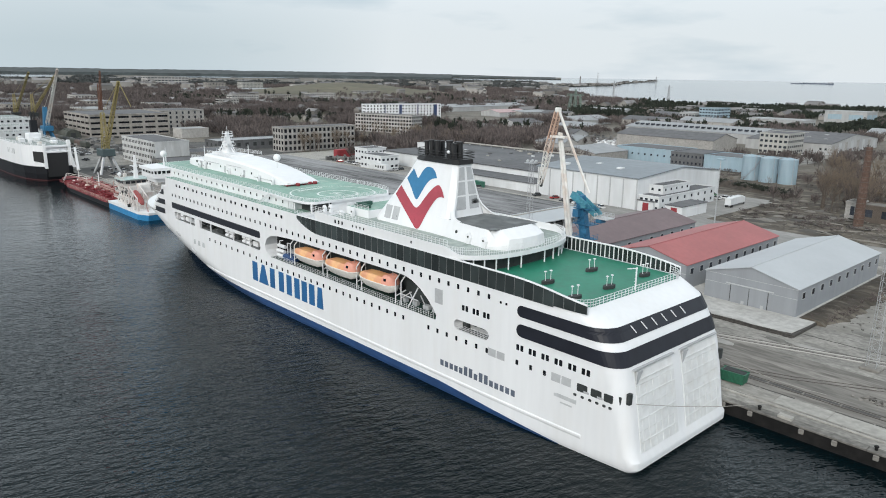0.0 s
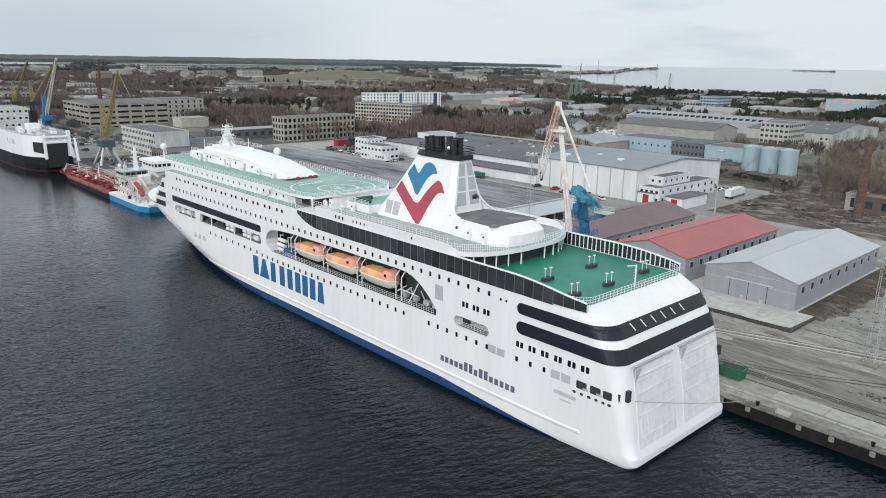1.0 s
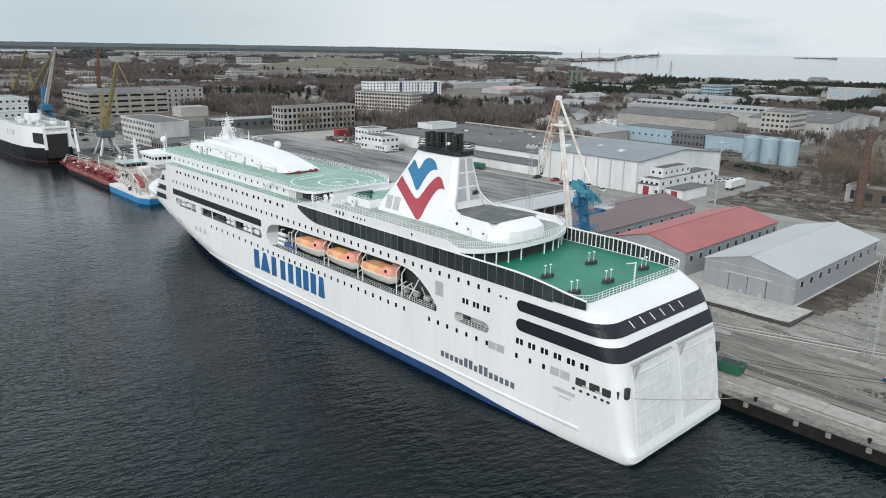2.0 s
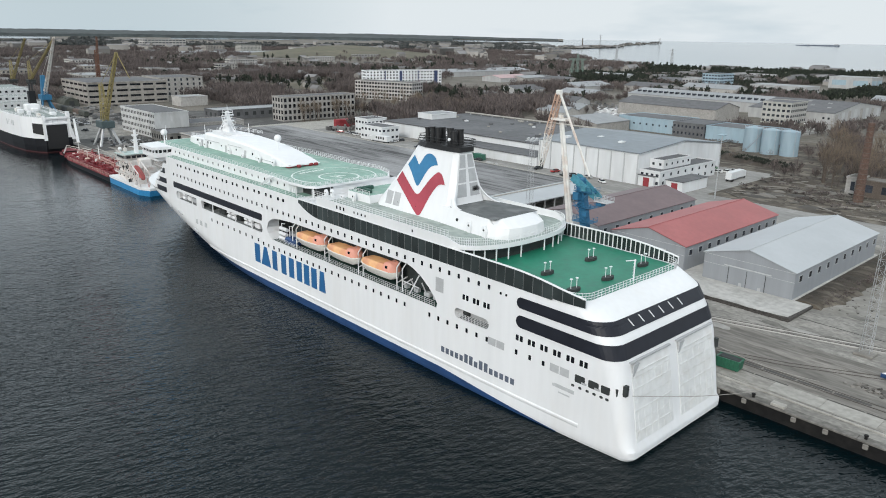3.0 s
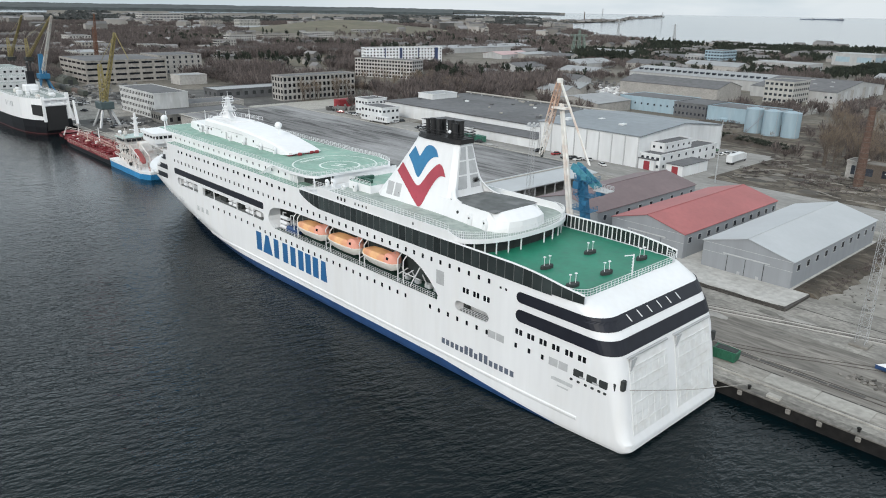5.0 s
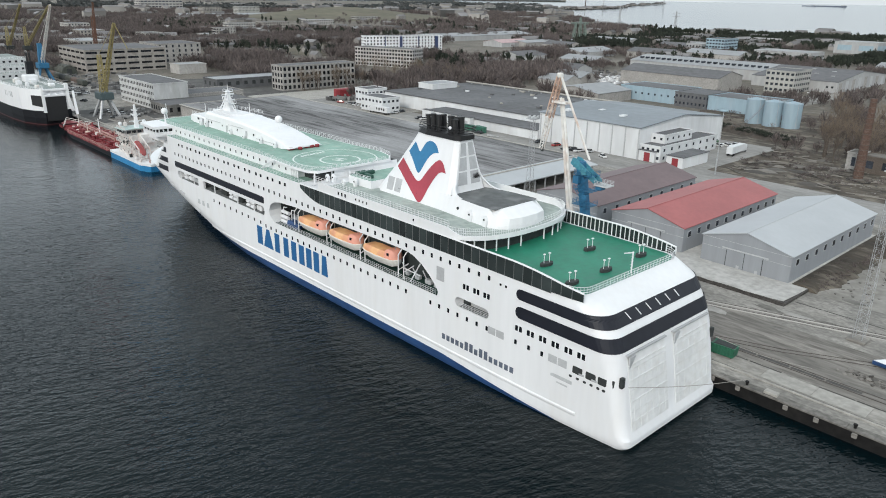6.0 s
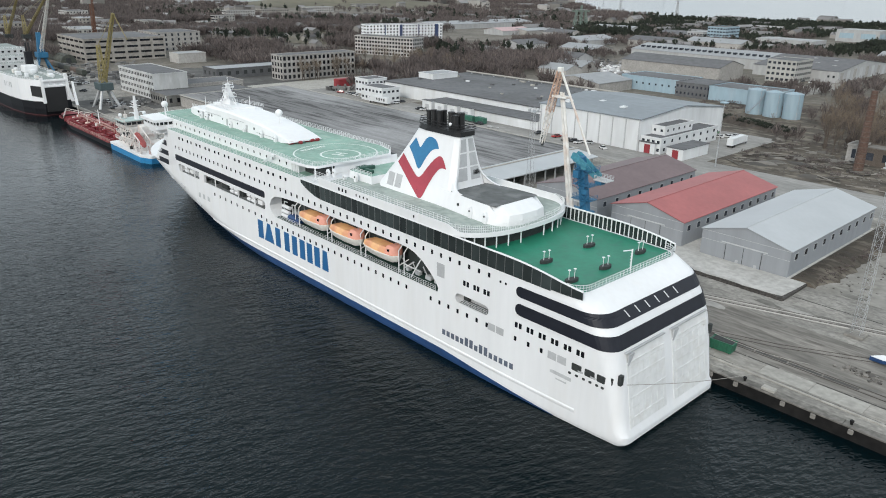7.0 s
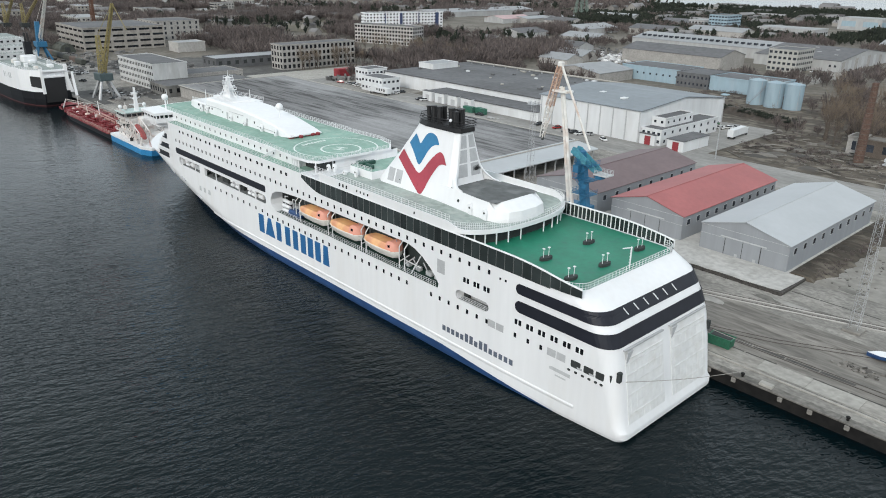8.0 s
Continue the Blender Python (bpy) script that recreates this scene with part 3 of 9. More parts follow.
# grey bars added as stand-ins for window reflections and frames in the stern bands
for z, xs_ in ((19.15, (20.2, 17.9, 15.6, 13.3)), (16.05, (20.4, 19.2, 17.6, 16.2, 14.6, 13.0, 11.4))):
    for x in xs_:
        b = BM()
        y = hull_y(x, z)
        box(b, x - 0.14, x + 0.14, y - 0.1, y + 0.075, z - 0.45, z + 0.35)
        part("curtain", b, DULL_GREY, ferry)

# windows of the side: one shared pane mesh per size
def pane_mesh(w, h, name="window", m=GLASS):
    b = BM()
    prism(b, rounded(-w / 2, w / 2, -h / 2, h / 2, min(w, h) * 0.18, 2), 'y', -0.05, 0.04)
    return finish(b, name, m)


PANE_S, PANE_M, PANE_Q = pane_mesh(0.52, 0.82), pane_mesh(0.74, 0.74), pane_mesh(0.58, 0.95)


def windows(xs_list, z, me):
    for x in xs_list:
        share("window", me, ferry, T((x, hull_y(x, z), z)))


windows([60.8 - 2.36 * k for k in range(15)], 19.85, PANE_S)
windows([60.8 + 2.385 * k for k in range(1, 39)], 19.85, PANE_S)
windows([27.9 + 2.38 * k for k in range(7)] + [53.9 + 2.38 * k for k in range(-2, 3)] + [58.7 + 2.38 * k for k in range(1, 19)] + [15.9, 18.6, 21.4], 10.68, PANE_S)
windows([104 + 3.1 * k for k in range(9)], 11.0, PANE_S)
for x in (20.9, 18.4, 15.9, 13.4, 10.9, 8.5):
    windows([x - 0.42, x + 0.42], 13.2, PANE_Q)
for x in (33.1, 30.6, 28.2):
    windows([x - 0.42, x + 0.42], 16.5, PANE_Q)
windows([25.2, 24.0], 19.5, pane_mesh(0.4, 0.4))
for x0, x1 in ((8.0, 9.9), (5.6, 7.5), (3.75, 5.3), (2.75, 3.3)):
    b = BM()
    ym = hull_y((x0 + x1) / 2, 10.6)
    prism(b, rounded(x0 + 0.1, x1, 9.95, 11.15, 0.2), 'y', ym - 0.35, ym + 0.05)
    part("mooring_port", b, DARK, ferry, "dark mooring opening")
for x0 in (11.0, 12.9, 24.0, 25.9):
    side_plate("louvre", [(x0, 10.0), (x0 + 1.7, 10.0), (x0 + 1.7, 11.3), (x0, 11.3)], hull_y(x0, 10.7) - 0.04, 0.07, LOUVRE, "grey louvre panel")
side_plate("louvre", [(38.6, 15.7), (40.6, 15.7), (40.6, 18.3), (38.6, 18.3)], 14.47, 0.06, LOUVRE, "grey louvre panel")

for x in (10.2, 8.9, 7.6, 6.4, 5.2, 4.2):
    b = BM()
    ym = hull_y(x, 9.2)
    prism(b, rounded(x - 0.28, x + 0.28, 9.0, 9.4, 0.19), 'y', ym - 0.3, ym + 0.05)
    part("fairlead", b, DARK, ferry, "small dark oval fairlead")
for x in (8.3, 6.0):
    b = BM()
    ym = hull_y(x, 10.3)
    box(b, x - 0.5, x + 0.4, ym - 0.2, ym + 0.08, 9.98, 10.3)
    part("roller_chock", b, LOUVRE, ferry)

# forward glazing
side_plate("window_band", rounded(101.7, 152.2, 16.1, 17.75, 0.5), 14.46, 0.08, BAND, "long black glazed band of the lounge")
for z, xa, xb, ya in ((14.3, 157.4, 168.6, 0), (17.0, 156.9, 166.6, 0), (19.9, 157.5, 162.0, 0)):
    b = BM()
    xs_ = [xa + (xb - xa) * k / 8 for k in range(9)]
    lo = [(x, hull_y(x, z - 0.75) + 0.05, z - 0.75) for x in xs_]
    hi = [(x - 0.5 * k / 8, hull_y(x, z + 0.75) + 0.05, z + 0.75) for k, x in enumerate(xs_)]
    loft(b, [lo, hi], closed=False, cap0=False, cap1=False)
    part("window_band", b, BAND, ferry, "black glazed band of the forward lounge")

# brand lettering on the side stands as plain shapes
def block(x0, x1, z0, z1, m, y=None, taper=0.0):
    y = hull_y((x0 + x1) / 2, (z0 + z1) / 2) - 0.12 if y is None else y
    c = (x0 + x1) / 2
    return side_plate("lettering_shape", [(x0, z0), (x1, z0), (x1 + (c - x1) * taper, z1), (x0 + (c - x0) * taper, z1)], y, 0.16, m, "plain blue painted shape")


for x0, x1, tp in ((103.6, 106.0, 0), (98.6, 103.0, 0.72), (95.6, 97.7, 0), (91.6, 93.7, 0), (88.2, 90.3, 0), (84.9, 87.0, 0), (81.9, 84.0, 0), (78.9, 81.0, 0), (75.6, 78.0, 0.35)):
    block(x0, x1, 5.3, 9.9, BLUE, 14.42, tp)
for k in range(15):
    x0 = 21.6 + k * 1.18
    b = side_plate("lettering_shape", [(x0, 4.7), (x0 + 0.82, 4.7), (x0 + 0.82, 5.75 + 0.55 * (k in (5, 6, 8, 9))), (x0, 5.75 + 0.55 * (k in (5, 6, 8, 9)))], hull_y(x0, 5) - 0.03, 0.06, INK, "plain grey painted bar")
side_plate("lettering_shape", [(9.9, 7.7), (14.0, 7.7), (14.0, 8.3), (9.9, 8.3)], hull_y(12, 8) - 0.03, 0.06, WATER_GREY, "faint grey painted bar")
side_plate("lettering_shape", [(10.7, 6.9), (12.8, 6.9), (12.8, 7.15), (10.7, 7.15)], hull_y(12, 7) - 0.03, 0.06, WATER_GREY, "faint grey painted bar")

for x0 in (137.6, 135.0, 132.2):
    side_plate("lettering_shape", [(x0, 8.1), (x0 + 1.4, 8.1), (x0 + 1.2, 9.4), (x0 + 0.2, 9.4)], hull_y(x0 + 0.7, 8.7) - 0.1, 0.16, WATER_GREY, "faint grey painted shape")

# stern doors
DOOR = mat("pale_door_paint", (0.70, 0.71, 0.71), 0.55, var=0.08, scale=0.8, stain=(0.5, 0.48, 0.45), stain_amt=0.4)
for y0, y1 in ((1.3, 11.3), (-11.6, -1.0)):
    b = BM()
    def on(y, z):
        return (level(z)[1] - 0.10, y, z)
    for z0, z1 in ((2.7, 5.7), (5.75, 9.0), (9.05, 12.2), (12.25, 14.4)):
        A = [on(y0, z0), on(y1, z0), on(y1, z1), on(y0, z1)]
        B = [(x + 0.25, y, z) for x, y, z in A]
        loft(b, [A, B])
    bmesh.ops.recalc_face_normals(b, faces=b.faces)
    door = part("stern_door", b, DOOR, ferry, "tall pale grey stern ramp door")
    for k in range(6):
        b = BM()
        y = y0 + (y1 - y0) * (k + 0.5) / 6
        tube(b, (level(2.8)[1] - 0.13, y, 2.8), (level(12.2)[1] - 0.13, y, 12.2), 0.05, n=4)
        part("door_rib", b, DOOR, door)
    for z in (4.2, 7.4, 10.6, 12.9):
        b = BM()
        box(b, level(z)[1] - 0.17, level(z)[1] + 0.1, y0 + 0.1, y1 - 0.1, z - 0.06, z + 0.06)
        part("door_rib", b, DOOR, door)
    b = BM()
    prism(b, [(y1 - 0.15, 14.3), (y1 - 1.6, 14.3), (y1 - 1.2, 13.7), (y1 - 0.5, 12.6), (y1 - 0.15, 12.4)], 'x', 2.25, 2.5)
    part("door_gap", b, LOUVRE, door)
    b = BM()
    box(b, 2.5, 2.9, y0 - 0.2, y1 + 0.2, 14.42, 14.62)
    part("door_hood", b, LOUVRE, door)
for s in (1, -1):
    b = BM()
    box(b, 1.85, 2.4, s * 12.9 - 0.35, s * 12.9 + 0.35, 10.1, 11.7)
    part("mooring_port", b, DARK, ferry)


# decks above the hull
def slab(name, pts, z0, z1, m, label=""):
    b = BM()
    prism(b, pts, 'z', z0, z1)
    return part(name, b, m, ferry, label)


aft_plan = [(x, y) for x, y in half_outline(21.9, -0.55) if x < 38.5]
slab("aft_deck", aft_plan + [(39, 13.9), (39, -13.9)] + [(x, -y) for x, y in aft_plan[:0:-1]], 21.91, 21.94, GREEN, "bright green coated open deck")

def glass_screen(side):
    """The tall tinted wind screen along the deck edge, panel by panel."""
    for k in range(40):
        x0, x1 = 9.2 + k * 1.9, 9.2 + (k + 1) * 1.9
        if side < 0 and (x0 > 40 or x0 < 11):
            continue
        def top(x):
            return 24.2 if x > 24 else 22.75 + 1.45 * math.sin(math.pi / 2 * max(0, (x - 9.2)) / 14.8)
        y = side * 14.46
        def yy(x):
            return side * (14.46 - 0.10 * max(0.0, 12.5 - x) ** 1.2)
        b = BM()
        g = 0.05
        z0 = (21.3 if x0 > 13 else 21.55) + max(0.0, (x0 - 76.5) / 8.7) ** 2 * 2.2
        z1 = 21.3 + max(0.0, (x1 - 76.5) / 8.7) ** 2 * 2.2 if x0 > 13 else z0
        A = [(x0 + g, yy(x0), z0), (x1 - g, yy(x1), z1), (x1 - g, yy(x1), top(x1)), (x0 + g, yy(x0), top(x0))]
        loft(b, [A, [(x, v + 0.06 * side, z) for x, v, z in A]])
        bmesh.ops.recalc_face_normals(b, faces=b.faces)
        part("screen_pane", b, SCREEN, ferry)
        b = BM()
        if side > 0:
            tube(b, (x0, yy(x0) + 0.07, z0), (x0, yy(x0) + 0.07, top(x0)), 0.045, n=4)
        else:
            tube(b, (x0, yy(x0) + 0.08, 21.9), (x0, yy(x0) + 0.08, top(x0)), 0.11, n=4)
        part("screen_post", b, SCREEN_POST if side > 0 else WHITE, ferry)
        if side < 0:
            b = BM()
            xm = (x0 + x1) / 2
            tube(b, (xm, yy(xm) + 0.08, 21.9), (xm, yy(xm) + 0.08, top(xm)), 0.08, n=4)
            part("screen_bar", b, WHITE, ferry)
        b = BM()
        tube(b, (x0, yy(x0), top(x0) + 0.1), (x1, yy(x1), top(x1) + 0.1), 0.16, n=5)
        part("screen_rail", b, WHITE, ferry)


glass_screen(1)
glass_screen(-1)

# deck ten: from the after overhang to the forward house
b = BM()
prism(b, [(38.4, -14.35), (86, -14.35), (86, 14.35), (38.4, 14.35)], 'z', 21.9, 24.2)
part("deck_house", b, WHITE, ferry)


def round_end(x_end, x1, hw, n=14):
    """A plan with an elliptic after end."""
    pts = [(x1, -hw), (x1, hw)]
    L = min(7.4, x1 - x_end)
    pts += [(x_end + L - L * math.sin(a), hw * math.cos(a) ** 0.8) for a in [math.pi / 2 * k / n for k in range(n + 1)]]
    pts += [(x_end + L - L * math.sin(a), -hw * math.cos(a) ** 0.8) for a in [math.pi / 2 * k / n for k in range(n - 1, -1, -1)]]
    return pts


b = BM()
prism(b, round_end(32.4, 38.45, 13.2)[::-1], 'z', 21.93, 24.19)
part("bar_front", b, DARK, ferry, "dark glazed bar front under the overhang")
slab("upper_deck", round_end(30.6, 78, 14.5), 24.2, 24.8, WHITE, "white curved deck overhang")
slab("deck_coating", round_end(31.2, 78, 13.9), 24.8, 24.84, GREY_DECK, "faded grey-green deck coating")
for a in range(7):
    th = math.pi / 2 * (0.12 + a * 0.13)
    for s in (1, -1):
        b = BM()
        tube(b, (38.0 - 6.9 * math.sin(th), s * 13.7 * math.cos(th) ** 0.8, 21.93), (38.0 - 6.9 * math.sin(th), s * 13.7 * math.cos(th) ** 0.8, 24.2), 0.13, n=6)
        part("deck_post", b, WHITE, ferry)

# forward house
b = BM()
prism(b, [(80, -14.5), (156, -14.5), (164, -11), (166, 0), (164, 11), (156, 14.5), (80, 14.5)], 'z', 21.9, 24.3)
part("deck_house", b, WHITE, ferry, "white forward deck house")
xw = 91.5
for k in range(22):
    share("window", PANE_M, ferry, T((xw + 2.72 * k - (0.5 if k % 2 else 0), 14.52, 22.85)))
for k in range(8):
    share("window", PANE_S, ferry, T(((70.5, 69.3, 68.1, 64.6, 63.4, 62.2, 61.0, 47.0)[k], 14.52, 25.2)) @ Matrix.Scale(0.85 if k < 3 else 0.6, 4))
slab("deck_coating", [(86.1, -14.3), (156, -14.3), (156, 14.3), (86.1, 14.3)], 24.3, 24.34, PALE_GREEN, "faded green side deck")
b = BM()
prism(b, [(90, -12), (163, -12), (163, 12), (90, 12)], 'z', 24.34, 26.5)
part("deck_house", b, WHITE, ferry, "white upper deck house")
for k in range(22):
    share("window", PANE_S, ferry, T((95 + 3.0 * k, 12.02, 25.5)) @ Matrix.Scale(0.8, 4))
HELI = [(83.4, -9.2), (83.4, 11.0), (85.6, 12.4), (92, 12.9), (104, 12.2), (163, 12.2), (163, -12.2), (104, -12.2), (92, -12.9), (86.5, -11.6)]
slab("helideck", HELI, 26.3, 26.8, WHITE, "white deck edge of the helideck")
slab("deck_coating", [(90 + (x - 90) * (0.93 if x < 90 else 0.996), y * 0.973) for x, y in HELI], 26.8, 26.84, PALE_GREEN, "faded green helideck coating")
# bay below its after edge, its shade a dark-coloured box, and the low house between it and the funnel
b = BM()
box(b, 84.2, 90.2, -11.5, 10.2, 24.34, 26.28)
part("recess_wall", b, DARK, ferry)
b = BM()
box(b, 83.9, 84.18, -11.5, 6.2, 24.34, 26.28)
part("bay_wall", b, WHITE, ferry)
for x, y in ((84.0, 11.4), (84.2, 6.8), (89.6, 12.2)):
    b = BM()
    tube(b, (x, y, 24.3), (x, y, 26.3), 0.15, n=6)
    part("deck_post", b, WHITE, ferry)
b = BM()
prism(b, [(70.0, -7.5), (77.6, -7.5), (77.6, 6.8), (70.0, 6.6)], 'z', 24.84, 26.45)
part("deck_house", b, WHITE, ferry, "low white house between funnel and helideck")
slab("deck_coating", [(70.3, -7.3), (77.4, -7.3), (77.4, 6.6), (70.3, 6.4)], 26.45, 26.49, PALE_GREEN)
GREEN_DARK = mat("dark_green_fitting_paint", (0.02, 0.075, 0.055), 0.6, var=0.2)
for x, y, w, d in ((75.6, 3.6, 0.5, 2.0), (73.2, 4.8, 1.3, 0.4), (80.0, 3.4, 1.4, 0.6), (81.8, 0.5, 0.7, 1.4)):
    b = BM()
    z = 26.49 if x < 77 else 24.84
    box(b, x - w, x + w, y - d, y + d, z, z + 0.8, bevel=0.15)
    part("deck_fitting", b, GREEN_DARK, ferry, "dark green deck fitting")


def ring(bm, cx, cy, z, r0, r1, n=40):
    loft(bm, [[(cx + r * math.cos(2 * math.pi * k / n), cy + r * math.sin(2 * math.pi * k / n), z) for k in range(n)] for r in (r0, r1)], cap0=False, cap1=False)


MARK = mat("faded_white_marking", (0.66, 0.72, 0.69), 0.7, var=0.15)
b = BM()
ring(b, 90, 0.5, 26.86, 4.35, 4.8)
part("deck_marking", b, MARK, ferry, "faded white landing circle")
b = BM()
ring(b, 92, 0.5, 26.856, 9.55, 9.9)
part("deck_marking", b, MARK, ferry)
for k in range(8):
    b = BM()
    x, y = 98.6 + 0.15 * k, 5.4 - 0.95 * k
    box(b, x - 0.5, x + 0.5, y - 0.3, y + 0.3, 26.84, 26.855)
    part("deck_marking", b, MARK, ferry, "faded white painted bar")
cu = bpy.data.curves.new("letter_h", 'FONT')
cu.body, cu.size, cu.align_x, cu.align_y, cu.extrude = "H", 4.2, 'CENTER', 'CENTER', 0.005
cu.offset = 0.05
ob = new("deck_letter", cu)
ob.data.materials.append(MARK)
ob.parent = ferry
ob.matrix_basis = T((90, 0.5, 26.87)) @ pose(0, 0, 0, 0, 0, -60)

# bridge and wings
b = BM()
prism(b, [(159, -12), (169, -12), (170.5, -6), (170.5, 6), (169, 12), (159, 12)], 'z', 24.3, 26.78)
part("bridge", b, WHITE, ferry)
slab("deck_coating", [(162.9, -11.4), (168.4, -11.4), (169.8, -6), (169.8, 6), (168.4, 11.4), (162.9, 11.4)], 26.79, 26.835, PALE_GREEN)
for s in (1, -1):
    b = BM()
    prism(b, [(157.4, s * 11.9), (169.5, s * 11.9), (168.6, s * 16.9), (158.0, s * 17.3)], 'z', 25.95, 26.7)
    wing = part("bridge_wing", b, WHITE, ferry, "white enclosed bridge wing")
    b = BM()
    prism(b, [(158.2, s * 12.0), (168.6, s * 12.0), (167.8, s * 16.2), (158.6, s * 16.5)], 'z', 25.0, 25.94)
    part("window", b, GLASS, wing)
    for x, y in ((158.15, 13.1), (158.2, 14.4), (158.3, 15.6), (158.5, 16.5), (160.6, 16.45), (163.0, 16.4), (165.4, 16.3), (167.7, 16.2)):
        b = BM()
        box(b, x - 0.14, x + 0.14, s * y - 0.14, s * y + 0.14, 25.0, 25.95)
        part("window_post", b, WHITE, wing)
    b = BM()
    prism(b, [(158.0, s * 11.9), (169, s * 11.9), (168.2, s * 16.4), (158.4, s * 16.8)], 'z', 23.7, 24.99)
    part("sill", b, WHITE, wing)
    b = BM()
    prism(b, [(159.0, s * 11.9), (168, s * 11.9), (167.0, s * 15.4), (160.0, s * 15.6)], 'z', 22.4, 23.69)
    part("wing_bracket", b, WHITE, wing)

# upper house with a sloping after end, and the mast
b = BM()
prof = [(105.6, 27.5, 27.25, 4.7), (109, 28.35, 26.84, 4.8), (114, 29.25, 26.84, 4.9), (120, 30.0, 26.84, 5.0), (128, 30.6, 26.84, 5.05), (136, 30.95, 26.84, 5.1), (150.6, 30.95, 26.84, 5.0), (151.2, 29.1, 26.84, 5.0), (159, 29.0, 26.84, 4.6), (163.6, 28.5, 26.84, 3.6)]
loft(b, [[(x, w, zb), (x, w * 0.95, zt - (zt - zb) * 0.16), (x, w * 0.86, zt - 0.06), (x, w * 0.3, zt + 0.04), (x, -w * 0.3, zt + 0.04), (x, -w * 0.86, zt - 0.06), (x, -w * 0.95, zt - (zt - zb) * 0.16), (x, -w, zb)] for x, zt, zb, w in prof])
bmesh.ops.recalc_face_normals(b, faces=b.faces)
part("upper_house", b, WHITE, ferry, "white upper house with a sloping after end")
for x in (155.5, 148.6, 146.8, 140.2, 131.5, 122.6):
    b = BM()
    box(b, x - 0.28, x + 0.28, 4.78, 4.98, 28.0, 28.6, bevel=0.05)
    part("window", b, GLASS, ferry)
for x in (152.4, 137.4, 126.4):
    b = BM()
    box(b, x - 0.42, x + 0.42, 4.85, 5.1, 26.9, 28.75, bevel=0.05)
    part("door", b, LOUVRE, ferry, "pale grey weather door")
for x0, x1, z in ((112, 121, 27.6), (128, 136, 29.2), (141, 150, 29.0)):
    b = BM()
    tube(b, (x0, 5.05, z), (x1, 5.1, z), 0.07, n=5)
    part("pipe", b, LOUVRE, ferry)
# dark plate stands for the shade under the overhanging after end
b = BM()
box(b, 107.4, 107.7, -4.2, 4.2, 26.84, 27.8)
part("recess_wall", b, DARK, ferry)
b = BM()
prism(b, [(136, -3.0), (150, -2.4), (150, 2.6), (138, 2.8)], 'z', 30.2, 31.45)
part("radar_platform", b, WHITE, ferry)
b = BM()
loft(b, [[(x0, w, z), (x1, w, z), (x1, -w, z), (x0, -w, z)] for z, x0, x1, w in ((30.9, 143, 149.0, 1.5), (32.4, 144.0, 147.4, 0.95), (36.0, 144.6, 146.4, 0.6), (38.8, 144.9, 145.9, 0.4))])
bmesh.ops.recalc_face_normals(b, faces=b.faces)
mast = part("radar_mast", b, WHITE, ferry, "white tapering radar mast")
for p, q, r in (((147.5, 0, 32), (149.0, 0, 36.0), 0.15), ((143.8, 0.8, 33), (142.2, 2.2, 36.4), 0.12), ((145.3, 0, 38.6), (145.3, 0, 41.0), 0.09), ((145.2, 1.8, 37.4), (145.2, 1.8, 39.2), 0.06), ((145.2, -1.8, 37.4), (145.2, -1.8, 39.0), 0.06)):
    b = BM()
    tube(b, p, q, r, r * 0.6, n=5)
    part("spar", b, WHITE, mast)
for z, w, x in ((35.2, 1.9, 145), (33.2, 2.4, 146), (37.2, 1.9, 145.2)):
    b = BM()
    box(b, x - 0.4, x + 0.4, -w, w, z, z + 0.16, bevel=0.04)
    part("yard", b, WHITE, mast)
    b = BM()
    box(b, x - 1.5, x - 1.25, -1.3, 1.3, z + 0.4, z + 0.65, bevel=0.08)
    part("radar_scanner", b, WHITE, mast)
for z, x, w in ((31.6, 147.8, 2.2), (34.2, 144.2, 1.5), (36.3, 145.9, 1.3), (38.3, 145.2, 1.1)):
    b = BM()
    box(b, x - 1.1, x + 1.1, -w, w, z, z + 0.14, bevel=0.04)
    shelf = part("mast_platform", b, WHITE, mast)
    b = BM()
    for px, py in ((-1.05, w - 0.05), (1.05, w - 0.05), (-1.05, 0.05 - w), (1.05, 0.05 - w)):
        tube(b, (x + px, py, z + 0.1), (x + px, py, z + 0.95), 0.05, n=4)
    for py in (w - 0.05, 0.05 - w):
        tube(b, (x - 1.05, py, z + 0.95), (x + 1.05, py, z + 0.95), 0.05, n=4)
    tube(b, (x - 1.05, w - 0.05, z + 0.95), (x - 1.05, 0.05 - w, z + 0.95), 0.05, n=4)
    part("railing", b, WHITE, shelf)
for p, q in (((142.6, 1.4, 31.0), (144.6, 0.5, 36.2)), ((142.6, -1.4, 31.0), (144.6, -0.5, 36.2)), ((148.8, 1.4, 31.0), (146.4, 0.5, 36.2)), ((140.4, 0.0, 31.2), (144.6, 0.0, 34.4))):
    b = BM()
    tube(b, p, q, 0.17, 0.12, n=5)
    part("strut", b, WHITE, mast)
for x, y, z, r in ((143.4, 1.2, 34.6, 0.35), (146.4, -1.0, 36.8, 0.3), (147.9, 1.5, 32.1, 0.4)):
    b = BM()
    bmesh.ops.create_uvsphere(b, u_segments=10, v_segments=8, radius=r, matrix=T((x, y, z + r * 0.6)))
    part("antenna_dome", b, WHITE, mast, "small white antenna dome", True)
mast.matrix_basis = T((145, 0, 31)) @ Matrix.Diagonal((1.0, 0.85, 0.78, 1)) @ T((-145, 0, -31))
for x, y, z0, z1 in ((118, 0, 29.5, 32.0), (152, 4, 30, 33.0), (168, 9, 27.2, 31.5), (139, -3, 31, 34)):
    b = BM()
    tube(b, (x, y, z0), (x, y, z1), 0.14, 0.07)
    part("antenna", b, WHITE, ferry)
